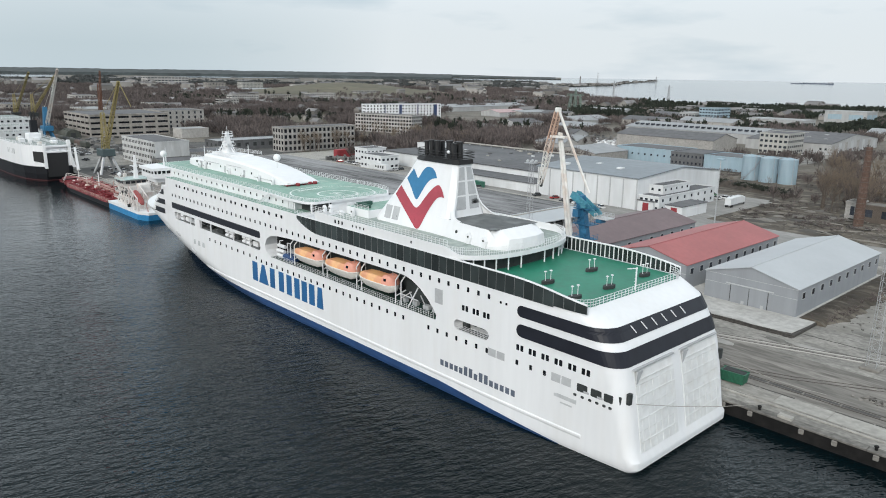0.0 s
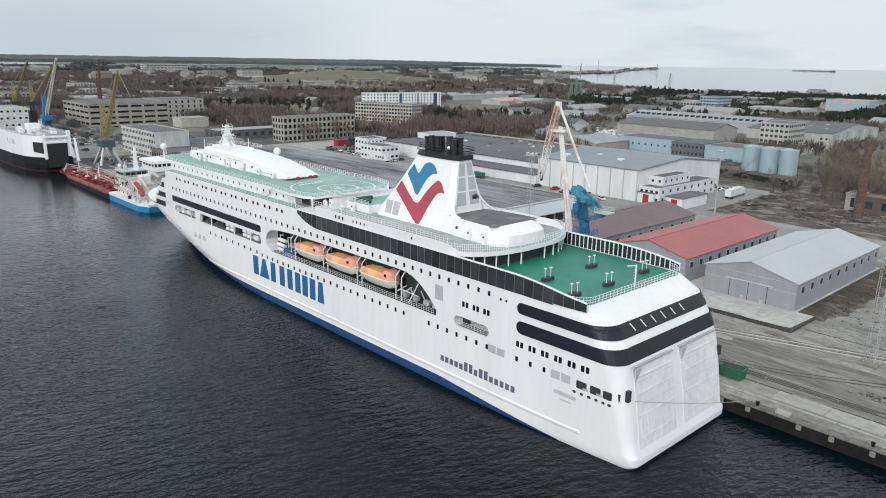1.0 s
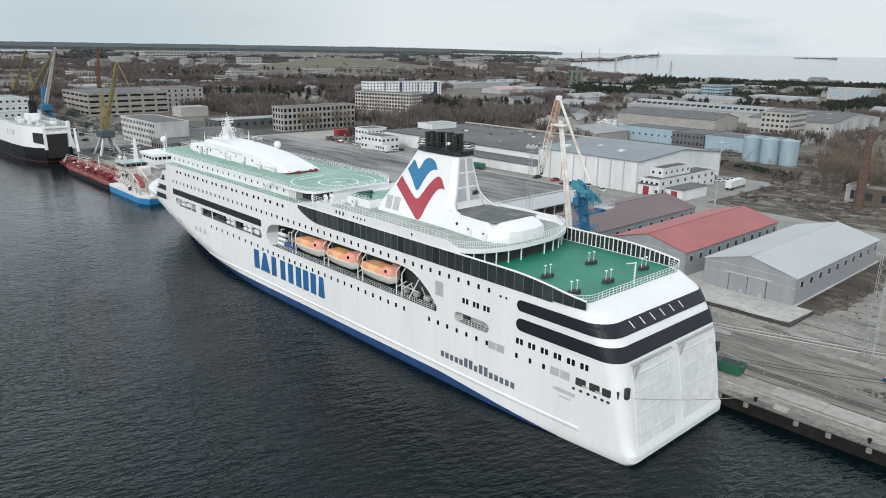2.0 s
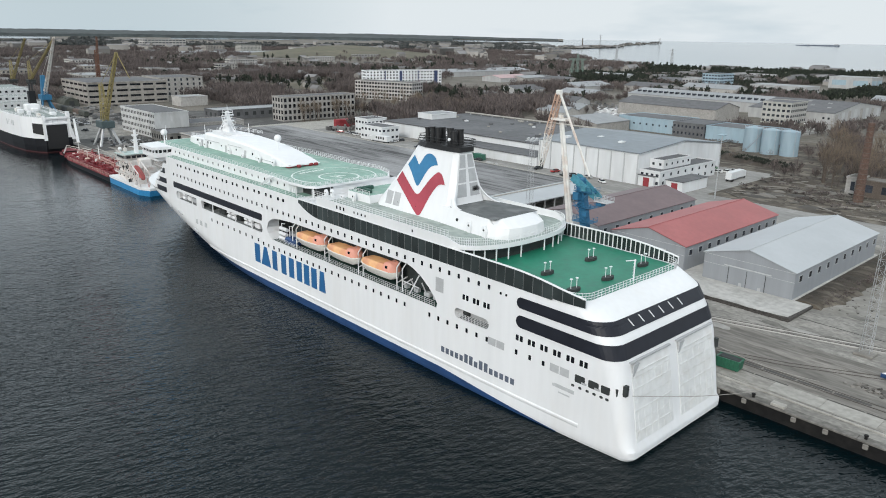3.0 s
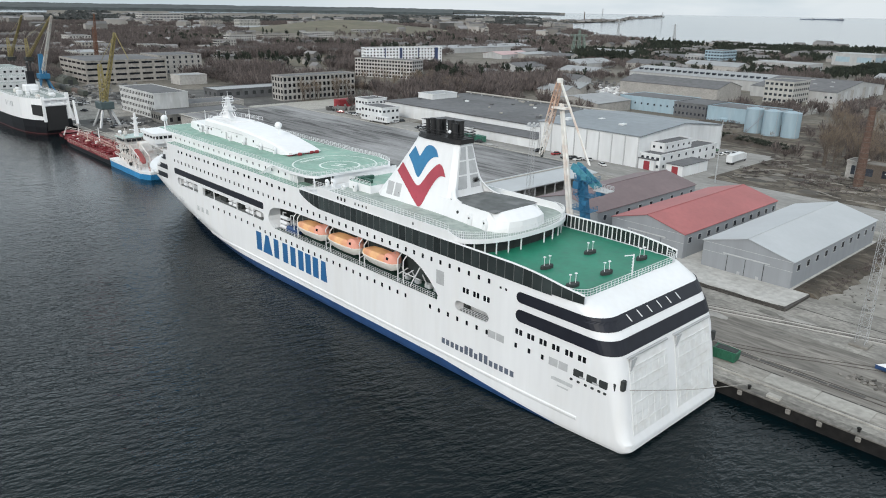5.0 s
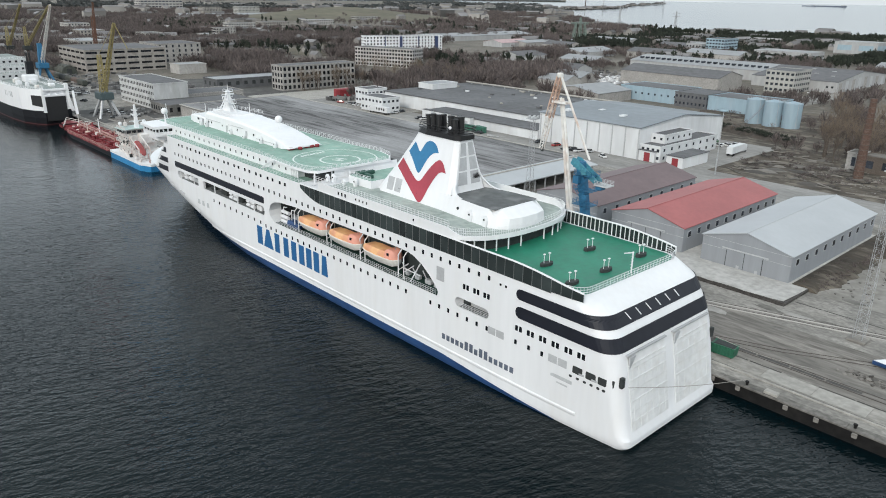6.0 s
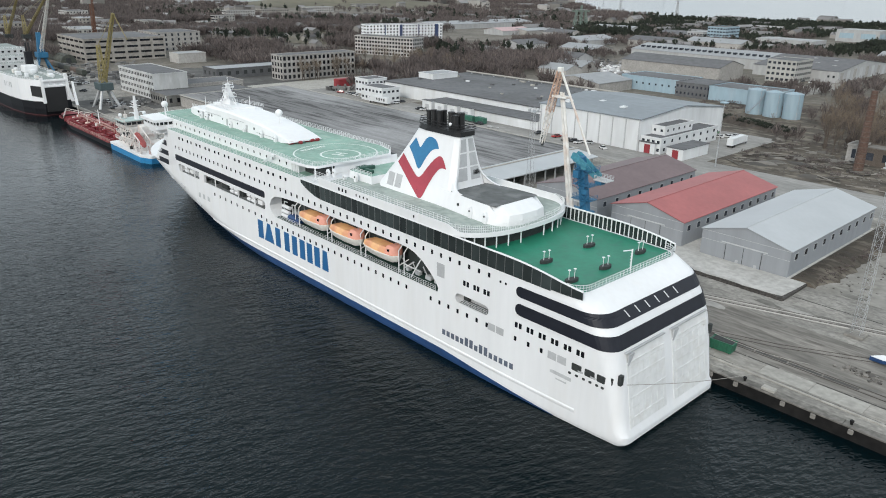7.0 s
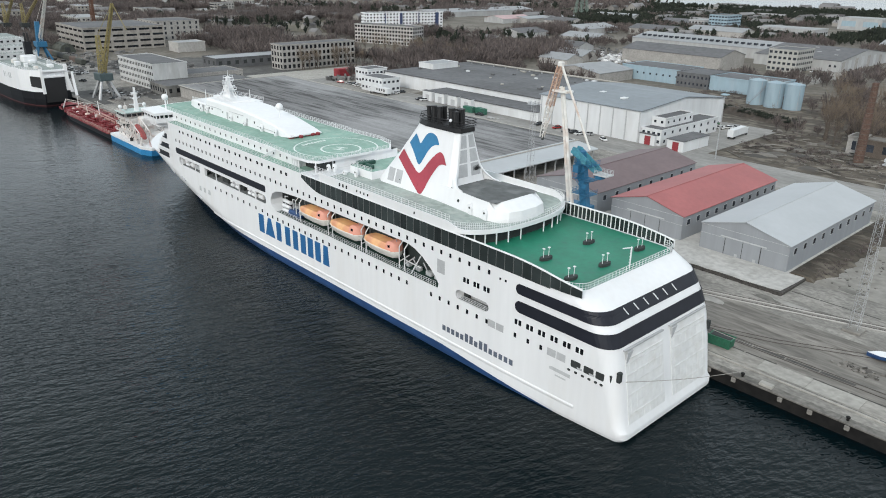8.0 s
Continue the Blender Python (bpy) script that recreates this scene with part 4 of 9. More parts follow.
b = BM()
bmesh.ops.create_uvsphere(b, u_segments=14, v_segments=10, radius=0.95, matrix=T((118, 0, 32.5)))
part("satellite_dome", b, WHITE, ferry, "white satellite dome", True)
b = BM()
bmesh.ops.create_uvsphere(b, u_segments=12, v_segments=8, radius=0.95, matrix=T((162, 12, 30.3)))
tube(b, (162, 12, 26.8), (162, 12, 29.8), 0.2)
part("satellite_dome", b, WHITE, ferry, "white satellite dome on a post", True)
for x, y, w in ((106.3, 3.9, 0.7), (106.8, 2.4, 0.5), (105.4, 1.7, 0.45), (106.3, -0.6, 0.45), (106.0, -1.9, 0.6), (105.8, -3.3, 0.6)):
    b = BM()
    box(b, x - 0.55, x + 0.55, y - w, y + w, 26.86, 27.55, bevel=0.16)
    part("deck_locker", b, RED, ferry, "dark red covered deck locker")

# funnel
b = BM()
FUN = [(24.85, 46.6, 72.2, 5.65), (28.4, 47.5, 69.2, 4.62), (31.5, 47.9, 66.6, 3.75), (34.5, 48.3, 64.2, 2.9), (37.7, 48.7, 61.6, 2.05)]


def fun_ring(z, x0, x1, w):
    return [(x0, w * 0.8, z), (x0 + 1.2, w, z), (x1 - 4.0, w, z), (x1 - 1.4, w * 0.7, z), (x1, w * 0.25, z), (x1, -w * 0.25, z), (x1 - 1.4, -w * 0.7, z), (x1 - 4.0, -w, z), (x0 + 1.2, -w, z), (x0, -w * 0.8, z)]


loft(b, [fun_ring(*r) for r in FUN])
bmesh.ops.recalc_face_normals(b, faces=b.faces)
funnel = part("funnel", b, WHITE, ferry, "tall white funnel with painted chevrons")
b = BM()
loft(b, [fun_ring(37.71, 48.4, 61.9, 2.3), fun_ring(38.6, 48.4, 61.2, 2.25)])
bmesh.ops.recalc_face_normals(b, faces=b.faces)
part("funnel_rim", b, BLACK, funnel, "black funnel top")
for x, y, r, z in ((58.4, 0.9, 0.45, 41.4), (56.8, 1.0, 0.52, 41.7), (55.2, 1.0, 0.52, 41.7), (58.0, -0.9, 0.45, 41.2), (56.0, -1.0, 0.5, 41.5), (51.9, 0.9, 0.62, 41.9), (50.9, 0.9, 0.62, 41.4), (51.4, -1.0, 0.8, 41.6), (53.4, -1.0, 0.5, 41.3)):
    b = BM()
    tube(b, (x, y, 38.5), (x + 0.15, y, z), r, n=12)
    tube(b, (x + 0.15, y, z - 0.3), (x + 0.15, y, z), r + 0.08, n=12)
    part("exhaust_pipe", b, BLACK, funnel)
for z in (38.9, 39.4, 39.9):
    b = BM()
    R = fun_ring(z, 48.3, 61.8 - (z - 38.6) * 0.5, 2.6)
    for p, q in zip(R, R[1:] + R[:1]):
        tube(b, p, q, 0.09, n=4)
    part("funnel_rail", b, BLACK, funnel)


def fun_y(x, z):
    """The funnel's port face."""
    for a, c in zip(FUN, FUN[1:]):
        if a[0] <= z <= c[0]:
            k = (z - a[0]) / (c[0] - a[0])
            return a[3] + (c[3] - a[3]) * k
    return FUN[-1][3]


def painted(pts, m, label, sharp):
    """A flat painted figure laid on the funnel's sloping side, round but for its sharp corners."""
    b = BM()
    for _ in range(2):
        cut, corners = [], set()
        for i, p in enumerate(pts):
            if i in sharp:
                corners.add(len(cut))
                cut.append(p)
            else:
                for q in (pts[i - 1], pts[(i + 1) % len(pts)]):
                    cut.append((p[0] * 0.75 + q[0] * 0.25, p[1] * 0.75 + q[1] * 0.25))
        pts, sharp = cut, corners
    vs = [b.verts.new((x, fun_y(x, z) + 0.05, z)) for x, z in pts]
    es = [b.edges.new((vs[i], vs[(i + 1) % len(vs)])) for i in range(len(vs))]
    bmesh.ops.triangle_fill(b, edges=es, use_beauty=True)
    bmesh.ops.solidify(b, geom=b.faces[:], thickness=0.03)
    part("chevron", b, m, funnel, label)


painted([(63.1, 32.4), (64.2, 30.5), (56.7, 25.15), (55.9, 24.9), (55.2, 25.2), (54.0, 28.4), (52.4, 31.1), (51.3, 31.6), (50.2, 31.5), (51.2, 32.9), (51.9, 33.5), (52.8, 33.7), (54.3, 32.4), (55.6, 30.7), (56.6, 29.1), (57.3, 28.7), (58.2, 28.95), (60.5, 30.5)], CHEV_RED, "red painted chevron", {0, 1, 8})
painted([(60.4, 35.9), (61.8, 33.9), (59.9, 32.2), (58.4, 30.5), (57.7, 30.2), (57.3, 30.7), (56.1, 33.3), (54.8, 34.6), (53.3, 34.8), (54.1, 36.0), (55.2, 36.6), (56.4, 36.7), (57.4, 36.2), (58.1, 34.9), (58.6, 34.1), (59.4, 35.0)], CHEV_BLUE, "blue painted chevron", {0, 1, 8})
for x0 in (64.4, 62.0):
    b = BM()
    A = [(x0, 25.6), (x0 + 1.9, 25.6), (x0 + 1.9, 28.2), (x0, 28.2)]
    loft(b, [[(x, fun_y(x, z) + d, z) for x, z in A] for d in (-0.1, 0.05)])
    part("louvre", b, LOUVRE, funnel, "grey louvre panel")
for k in range(3):
    for s_ in (0, 1):
        b = BM()
        z0, z1 = 29.4 + 2.7 * k, 31.8 + 2.7 * k
        A = []
        for z, yy in ((z0, -0.85 + s_), (z0, -0.15 + s_), (z1, -0.15 + s_), (z1, -0.85 + s_)):
            w = fun_y(0, z) * 0.8
            kx = (z - 28.4) / (37.7 - 28.4)
            A.append((47.5 + 1.2 * kx, yy * w, z))
        loft(b, [[(x + d, y, z) for x, y, z in A] for d in (0.1, -0.05)])
        bmesh.ops.recalc_face_normals(b, faces=b.faces)
        part("louvre", b, LOUVRE, funnel, "pale grey louvre panel")

# casing aft of the funnel: its sides run on flush from the funnel's, the roof is grey
def casing_w(x, z):
    k = min(1.0, max(0.0, (53.0 - x) / 17.0))
    k = k * k * (3 - 2 * k)
    return fun_y(x, z) - 0.04 + (6.75 - 0.22 * (z - 24.85) - fun_y(x, z)) * k


def casing(z, aft, tuck):
    xs_ = [54, 51, 48, 45, 42, 39, 36.4]
    side = [(x, casing_w(x, z)) for x in xs_]
    w = side[-1][1]
    side += [(aft + 2.6 - tuck * 0.6, w - 0.3 - tuck * 0.4), (aft + 0.7, w * 0.72 - tuck * 0.3), (aft, w * 0.3)]
    return [(x, y, z) for x, y in side] + [(x, -y, z) for x, y in side[::-1]]


b = BM()
loft(b, [casing(24.85, 32.0, 0), casing(26.75, 32.1, 0.0), casing(28.0, 34.6, 0.9)])
bmesh.ops.recalc_face_normals(b, faces=b.faces)
part("casing", b, WHITE, ferry, "white engine casing running on from the funnel")
CASING_ROOF = mat("dark_casing_roof", (0.105, 0.112, 0.112), 0.7, var=0.3, scale=0.7, stain=(0.23, 0.24, 0.24), stain_amt=0.55, big=0.35)
roof_edge = [(x, casing_w(x, 28.0) - 0.1) for x in (47.6, 45, 42, 39, 36.4)] + [(35.3, casing_w(36.4, 28.0) - 0.35)]
slab("casing_roof", roof_edge + [(x, -y) for x, y in roof_edge[::-1]], 28.0, 28.06, CASING_ROOF, "weathered dark grey casing roof")


SWEEP = ((44.2, 28.1), (45.2, 28.2), (46.0, 28.45), (46.6, 28.85), (47.1, 29.4), (47.5, 30.2), (47.8, 31.2), (48.0, 32.4), (48.6, 32.4), (49.6, 32.4))


def sweep_y(x, z):
    """From the casing's side at its roof up and forward into the funnel's side."""
    k = min(1.0, max(0.0, (z - 27.95) / 3.6, (x - 46.6) / 2.6))
    k = k * k * (3 - 2 * k)
    corner = 47.5 + 0.13 * (z - 28.4) + 1.2
    return casing_w(x, z) * (1 - k) + (fun_y(x, z) * (1 - 0.2 * min(1.0, max(0.0, (corner - x) / 1.2))) - 0.01) * k


for s in (1, -1):
    b = BM()
    shells = []
    for d in (0.02, -0.35):
        shells.append([[b.verts.new((x, s * (sweep_y(x, 27.9 + (top - 27.9) * j / 6) + d), 27.9 + (top - 27.9) * j / 6)) for j in range(7)] for x, top in SWEEP])
        for p, q in zip(shells[-1], shells[-1][1:]):
            for j in range(6):
                b.faces.new((p[j], p[j + 1], q[j + 1], q[j]))
    for i in range(len(SWEEP) - 1):
        b.faces.new((shells[0][i][6], shells[1][i][6], shells[1][i + 1][6], shells[0][i + 1][6]))
    bmesh.ops.recalc_face_normals(b, faces=b.faces)
    part("sweep_plate", b, WHITE, funnel)
for x, z in ((40.6, 25.9), (36.6, 25.7)):
    b = BM()
    y = casing_w(x, z)
    prism(b, [(x - 0.45, 24.9), (x + 0.35, 24.9), (x + 0.55, 26.6), (x + 0.1, 26.9), (x - 0.5, 26.0)], 'y', y - 0.1, y + 0.55)
    part("buoy_locker", b, WHITE, ferry, "white lifebuoy locker")
    b = BM()
    tube(b, (x, y + 0.5, 26.2), (x, y + 0.6, 26.2), 0.2, n=8)
    part("vent_mouth", b, DARK, ferry)
b = BM()
bmesh.ops.create_uvsphere(b, u_segments=10, v_segments=8, radius=0.32, matrix=T((50.4, 2.7, 40.0)))
part("floodlight", b, WHITE, funnel, "round white floodlight", True)
for x, y, r in ((62.5, 5.0, 0.16), (44.6, 5.2, 0.3), (57.0, 0, 0.2)):
    z = 26.3
    b = BM()
    tube(b, (x, casing_w(x, z) - 0.1, z), (x, casing_w(x, z) + 0.09, z), r, n=10)
    part("vent_mouth", b, DARK, ferry)


POSTS = {}


def railing(p, q, n, h=1.05, m=None, r=0.035, owner=None):
    """A length of railing: the top rail, two rails below it and a row of posts."""
    m = m or WHITE
    p, q = Vector(p), Vector(q)
    b = BM()
    tube(b, Vector((0, 0, h)), q - p + Vector((0, 0, h)), r, n=4, caps=False)
    rail = part("railing", b, m, owner or ferry)
    rail.matrix_basis = T(p)
    for f in (0.33, 0.66):
        share("rail", rail.data, rail, T((0, 0, h * (f - 1))))
    key = (h, r, m.name)
    if key not in POSTS:
        b = BM()
        tube(b, (0, 0, 0), (0, 0, h), r, n=4, caps=False)
        POSTS[key] = finish(b, "post", m)
    for k in range(n + 1):
        share("post", POSTS[key], rail, T((q - p) * (k / n)))


for p, q in (((152, 4.4, 29.0), (162.6, 3.4, 28.6)), ((152, -4.4, 29.0), (162.6, -3.4, 28.6)), ((138, 4.0, 30.95), (150, 4.0, 30.95)), ((134, -4.4, 31.45), (150, -2.4, 31.45))):
    railing(p, q, 8, 1.0, None, 0.04)
ends = round_end(30.8, 78, 14.3)[2:]
for p, q in zip(ends, ends[1:]):
    if (Vector(p) - Vector(q)).length > 0.2:
        railing((*p, 24.95), (*q, 24.95), 3, 1.3)
for k in range(7):
    railing((37.8 + 6 * k, 14.35, 26.0), (43.8 + 6 * k, 14.35, 26.0), 6, 1.15)
plan = round_end(30.6, 78, 14.5)[1:] + [(78, -14.5)]
b = BM()
inner = round_end(30.8, 78, 14.3)[1:] + [(78, -14.3)]
def bulwark_top(x):
    k = min(1.0, max(0.0, (x - 35.0) / 3.5))
    return 24.98 + 1.07 * k * k * (3 - 2 * k)


def dense(pts):
    """The same line with more points along its straight runs."""
    out = [pts[0]]
    for p, q in zip(pts, pts[1:]):
        m = max(1, int(math.dist(p, q) / 0.8))
        out += [(p[0] + (q[0] - p[0]) * k / m, p[1] + (q[1] - p[1]) * k / m) for k in range(1, m + 1)]
    return out


plan = dense(plan)
inner = [(max(x, 30.8) if abs(y) < 1 else x + 0.02, y * (14.3 / 14.5)) for x, y in plan]
loft(b, [[(*p, 24.8) for p in plan], [(*p, bulwark_top(p[0])) for p in plan], [(*p, bulwark_top(p[0])) for p in inner], [(*p, 24.8) for p in inner]], closed=False, cap0=False, cap1=False)
bmesh.ops.recalc_face_normals(b, faces=b.faces)
part("bulwark", b, WHITE, ferry, "white solid deck bulwark")
for k in range(12):
    railing((86 + 6 * k, 14.4, 24.34), (92 + 6 * k, 14.4, 24.34), 4, 1.0, None, 0.024)
for k in range(9):
    railing((104 + 6.5 * k, 12.1, 26.82), (110.5 + 6.5 * k, 12.1, 26.82), 5, 1.0, None, 0.028)
    railing((104 + 6.5 * k, -12.1, 26.82), (110.5 + 6.5 * k, -12.1, 26.82), 7)
stern = [(x, y) for x, y in half_outline(21.9, -0.35) if x < 14]
stern = [(x, -y) for x, y in stern[::-1]] + stern[1:]
for p, q in zip(stern, stern[1:]):
    L = (Vector(p) - Vector(q)).length
    if L > 0.25:
        railing((*p, 21.92), (*q, 21.92), max(1, round(L / 0.85)), 1.2, None, 0.045)

for p, q, n in (((83.5, -9.2), (83.5, 11.0), 16), ((83.5, 11.0), (85.6, 12.3), 2), ((85.6, 12.3), (92, 12.8), 5), ((92, 12.8), (104, 12.1), 9), ((92, -12.8), (104, -12.1), 9), ((86.5, -11.5), (92, -12.8), 5), ((83.5, -9.2), (86.5, -11.5), 3)):
    railing((*p, 26.8), (*q, 26.8), n, 0.85)
for p, q, n in (((70.2, 6.5, 26.47), (77.5, 6.7, 26.47), 6), ((77.5, 6.7, 26.47), (77.5, -7.4, 26.47), 10), ((78, 14.35, 24.35), (86, 14.35, 24.35), 8)):
    railing(p, q, n, 0.9)


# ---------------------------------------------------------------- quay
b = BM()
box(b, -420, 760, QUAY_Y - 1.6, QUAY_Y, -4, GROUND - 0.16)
tagged(new("quay_wall", finish(b, "quay_wall", QUAY_FACE)), "near-black concrete quay wall with a worn edge", "quay wall", kind="structure")


for k in range(59):
    x0 = -420 + 20 * k
    b = BM()
    box(b, x0 + 0.03, x0 + 19.97, QUAY_Y - 1.7 + 0.04 * (k % 2), QUAY_Y + 0.08 + 0.05 * noise.noise((k * 1.7, 0, 0)), GROUND - 0.16, GROUND + 0.12 + 0.012 * (k % 3), bevel=0.05)
    tagged(new("quay_coping", finish(b, "quay_coping", COPING)), "worn grey concrete coping along the quay edge", "coping", kind="structure")


def sheet(name, x0, x1, y0, y1, z, m, label, cat="pavement"):
    b = BM()
    box(b, x0, x1, y0, y1, GROUND - 0.3, z)
    return tagged(new(name, finish(b, name, m)), label, cat, kind="structure")


sheet("quay_pavement", -420, 560, -62, QUAY_Y - 1.6, GROUND + 0.06, CONCRETE, "cracked and stained grey quay paving")
sheet("pavement", -60, 330, -150, -62, GROUND + 0.03, CONCRETE, "grey stained yard paving")


# ---------------------------------------------------------------- sheds
def shed(name, label, x0, x1, y0, y1, eave, ridge, wall_m, roof_m, windows_n=10):
    t = thing(name, label, "shed", "sheds on the quay", T(((x0 + x1) / 2, (y0 + y1) / 2, GROUND)))
    w, d = (x1 - x0) / 2, (y1 - y0) / 2
    e, r = eave - GROUND, ridge - GROUND
    b = BM()
    prism(b, [(-w, 0), (w, 0), (w, e), (0, r - 0.1), (-w, e)], 'y', -d, d)
    part("wall", b, wall_m, t)
    o = 0.35
    sl = (r - e) / w
    for s in (1, -1):
        b = BM()
        prism(b, [(0, r + 0.12), (s * (w + o), e - o * sl + 0.12), (s * (w + o), e - o * sl - 0.02), (0, r - 0.02)], 'y', -d - o, d + o)
        roof = part("roof", b, roof_m, t)
    b = BM()
    tube(b, (0, -d - o, r + 0.14), (0, d + o, r + 0.14), 0.12)
    part("ridge_cap", b, roof_m, t)
    # sliding doors with their rail on the quay-side gable
    b = BM()
    box(b, -w * 0.52, w * 0.52, d + 0.02, d + 0.12, e * 0.70, e * 0.74)
    part("door_rail", b, WATER_GREY, t)
    for s in (1, -1):
        b = BM()
        box(b, min(0.05 * s, w * 0.4 * s), max(0.05 * s, w * 0.4 * s), d + 0.0, d + 0.08, 0.05, e * 0.69)
        part("sliding_door", b, wall_m, t)
    b = BM()
    for z in (e * 0.66, e - 0.25):
        box(b, -w - 0.03, w + 0.03, d, d + 0.03, z, z + 0.07)
    part("cladding_joint", b, WATER_GREY, t)
    b = BM()
    for u in (-w * 0.41, 0.0, w * 0.41):
        box(b, u - 0.06, u + 0.06, d + 0.08, d + 0.11, 0.05, e * 0.68)
    part("door_gap", b, DARK, t)
    for u in (-w * 0.3, w * 0.12):
        b = BM()
        box(b, u - 0.35, u + 0.35, d + 0.08, d + 0.12, 0.1, 1.5)
        part("door_plate", b, LOUVRE, t)
    pane = BM()
    box(pane, -0.04, 0.04, -0.65, 0.65, -0.7, 0.7)
    pm = finish(pane, "window", WINDOW)
    fr = BM()
    box(fr, -0.03, 0.03, -0.8, 0.8, -0.85, 0.85)
    fm = finish(fr, "window_frame", WATER_GREY)
    for k in range(windows_n):
        y = d - (k + 0.6) * 2 * d / windows_n
        f = share("window_frame", fm, t, T((-w - 0.02, y, e * 0.72)))
        share("window", pm, f, T((-0.03, 0, 0)))
    return t


shed("shed", "grey sheet-metal storage shed with a pale grey gabled roof", 10.6, 32.2, -118.5, -65.8, 9.3, 12.1, GREY_WALL, GREY_SHEET)
shed("shed", "grey storage shed with a faded red gabled roof", 37.4, 58.8, -118.0, -65.8, 9.3, 12.1, GREY_WALL, RED_SHEET, 11)
shed("shed", "grey storage shed with a dull brown gabled roof", 63.6, 85.5, -118.0, -65.8, 9.3, 12.1, GREY_WALL, BROWN_SHEET, 9)
# crumbled platform edge, its dark colour also holding the shadow line
b = BM()
box(b, 6.08, 90.12, -120.1, -53.9, GROUND, GROUND + 0.66)
for k in range(90):
    x = 5.6 + 0.94 * k
    w = 0.25 + 0.3 * (0.5 + noise.noise((x * 0.7, 3, 0)))
    box(b, x + 0.6, x + 1.5, -53.95, -53.9 + w, GROUND, GROUND + 0.35)
tagged(new("platform_skirt", finish(b, "platform_skirt", mat("crumbled_edge_and_shadow", (0.06, 0.055, 0.05), 0.95, var=0.5, scale=1.5))), "dark crumbling edge of the loading platform", "kerb", kind="structure")
b = BM()
edge_r = random.Random(31)
prism(b, [(6.2, -120), (6.2, -75), (6.5, -62), (6.9, -54.9)] + [(6.9 + 2.1 * k, -54.1 + edge_r.uniform(-0.35, 0.2)) for k in range(1, 39)] + [(90, -54), (90, -120)], 'z', GROUND, GROUND + 0.75)
tagged(new("loading_platform", finish(b, "loading_platform", PLATFORM_CONC)), "raised pale concrete loading platform round the sheds", "platform", kind="structure")


# ---------------------------------------------------------------- flat buildings
def flat_building(name, label, cat, x0, x1, y0, y1, h, wall_m, roof_m, storeys=0, bays=0, group="", faces=("-x", "+y"), win=(1.1, 1.4), z=GROUND, parapet=0.5, pane_m=None, bays_x=None, turn=0):
    t = thing(name, label, cat, group, T(((x0 + x1) / 2, (y0 + y1) / 2, z)) @ pose(0, 0, 0, 0, 0, turn))
    w, d = (x1 - x0) / 2, (y1 - y0) / 2
    b = BM()
    box(b, -w, w, -d, d, -1.0, h)
    part("wall", b, wall_m, t)
    b = BM()
    box(b, -w - 0.15, w + 0.15, -d - 0.15, d + 0.15, h, h + 0.18)
    roof = part("roof", b, roof_m, t)
    if parapet:
        for a in ((-w - .2, w + .2, -d - .2, -d + .1), (-w - .2, w + .2, d - .1, d + .2), (-w - .2, -w + .1, -d + .1, d - .1), (w - .1, w + .2, -d + .1, d - .1)):
            b = BM()
            box(b, *a, h - 0.1, h + parapet)
            part("parapet", b, wall_m, t)
    if storeys:
        fh = h / storeys
        me = {}
        for f in faces:
            b = BM()
            if f[1] == "x":
                box(b, -0.05, 0.05, -win[0] / 2, win[0] / 2, -win[1] / 2, win[1] / 2)
            else:
                box(b, -win[0] / 2, win[0] / 2, -0.05, 0.05, -win[1] / 2, win[1] / 2)
            me[f] = finish(b, "window", pane_m or WINDOW)
            span = d if f[1] == "x" else w
            n = bays if f[1] == "y" else (bays_x or max(1, round(bays * d / w)))
            s = -1 if f[0] == "-" else 1
            for i in range(n):
                u = -span + 2 * span * (i + 0.5) / n
                for k in range(storeys):
                    zz = fh * (k + 0.55)
                    share("window", me[f], t, T((s * w, u, zz) if f[1] == "x" else (u, s * d, zz)))
    return t


# large low storehouse with a worn bitumen roof and an open loading side
t = thing("storehouse", "huge low storehouse with a worn streaked bitumen roof", "storehouse", m=T((0, 0, GROUND)))
b = BM()
box(b, 112, 318, -118.4, -58, 0, 5.3)
part("wall", b, BRICK_GREY, t)
b = BM()
box(b, 111, 318.6, -119, -57.4, 5.3, 5.8, bevel=0.05)
part("roof", b, BITUMEN, t, "dark bitumen roof with pale worn streaks")
for x0, x1, y0, y1 in ((111, 318.6, -119.3, -118.6), (317.8, 318.9, -118.5, -57.4), (111, 318.6, -58.2, -57.3), (110.8, 111.6, -118.5, -58.3)):
    b = BM()
    box(b, x0, x1, y0, y1, 5.75, 6.0)
    part("roof_edge", b, PALE_CONC, t, "pale roof edge coping")
b = BM()
prism(b, [(101.5, 4.2), (112.5, 5.75), (112.5, 5.95), (101.5, 4.5)], 'y', -118.2, -57.4)
part("canopy", b, GREY_SHEET, t, "pale sheet canopy over the loading side")
for k in range(12):
    b = BM()
    box(b, 102.2, 102.6, -116.4 + k * 5.2, -116.0 + k * 5.2, 0, 4.3)
    part("canopy_post", b, STEEL, t)
    b = BM()
    box(b, 111.8, 112.02, -116.5 + k * 4.8, -113.3 + k * 4.8, 0.3, 4.2)
    part("loading_door", b, DARK, t)

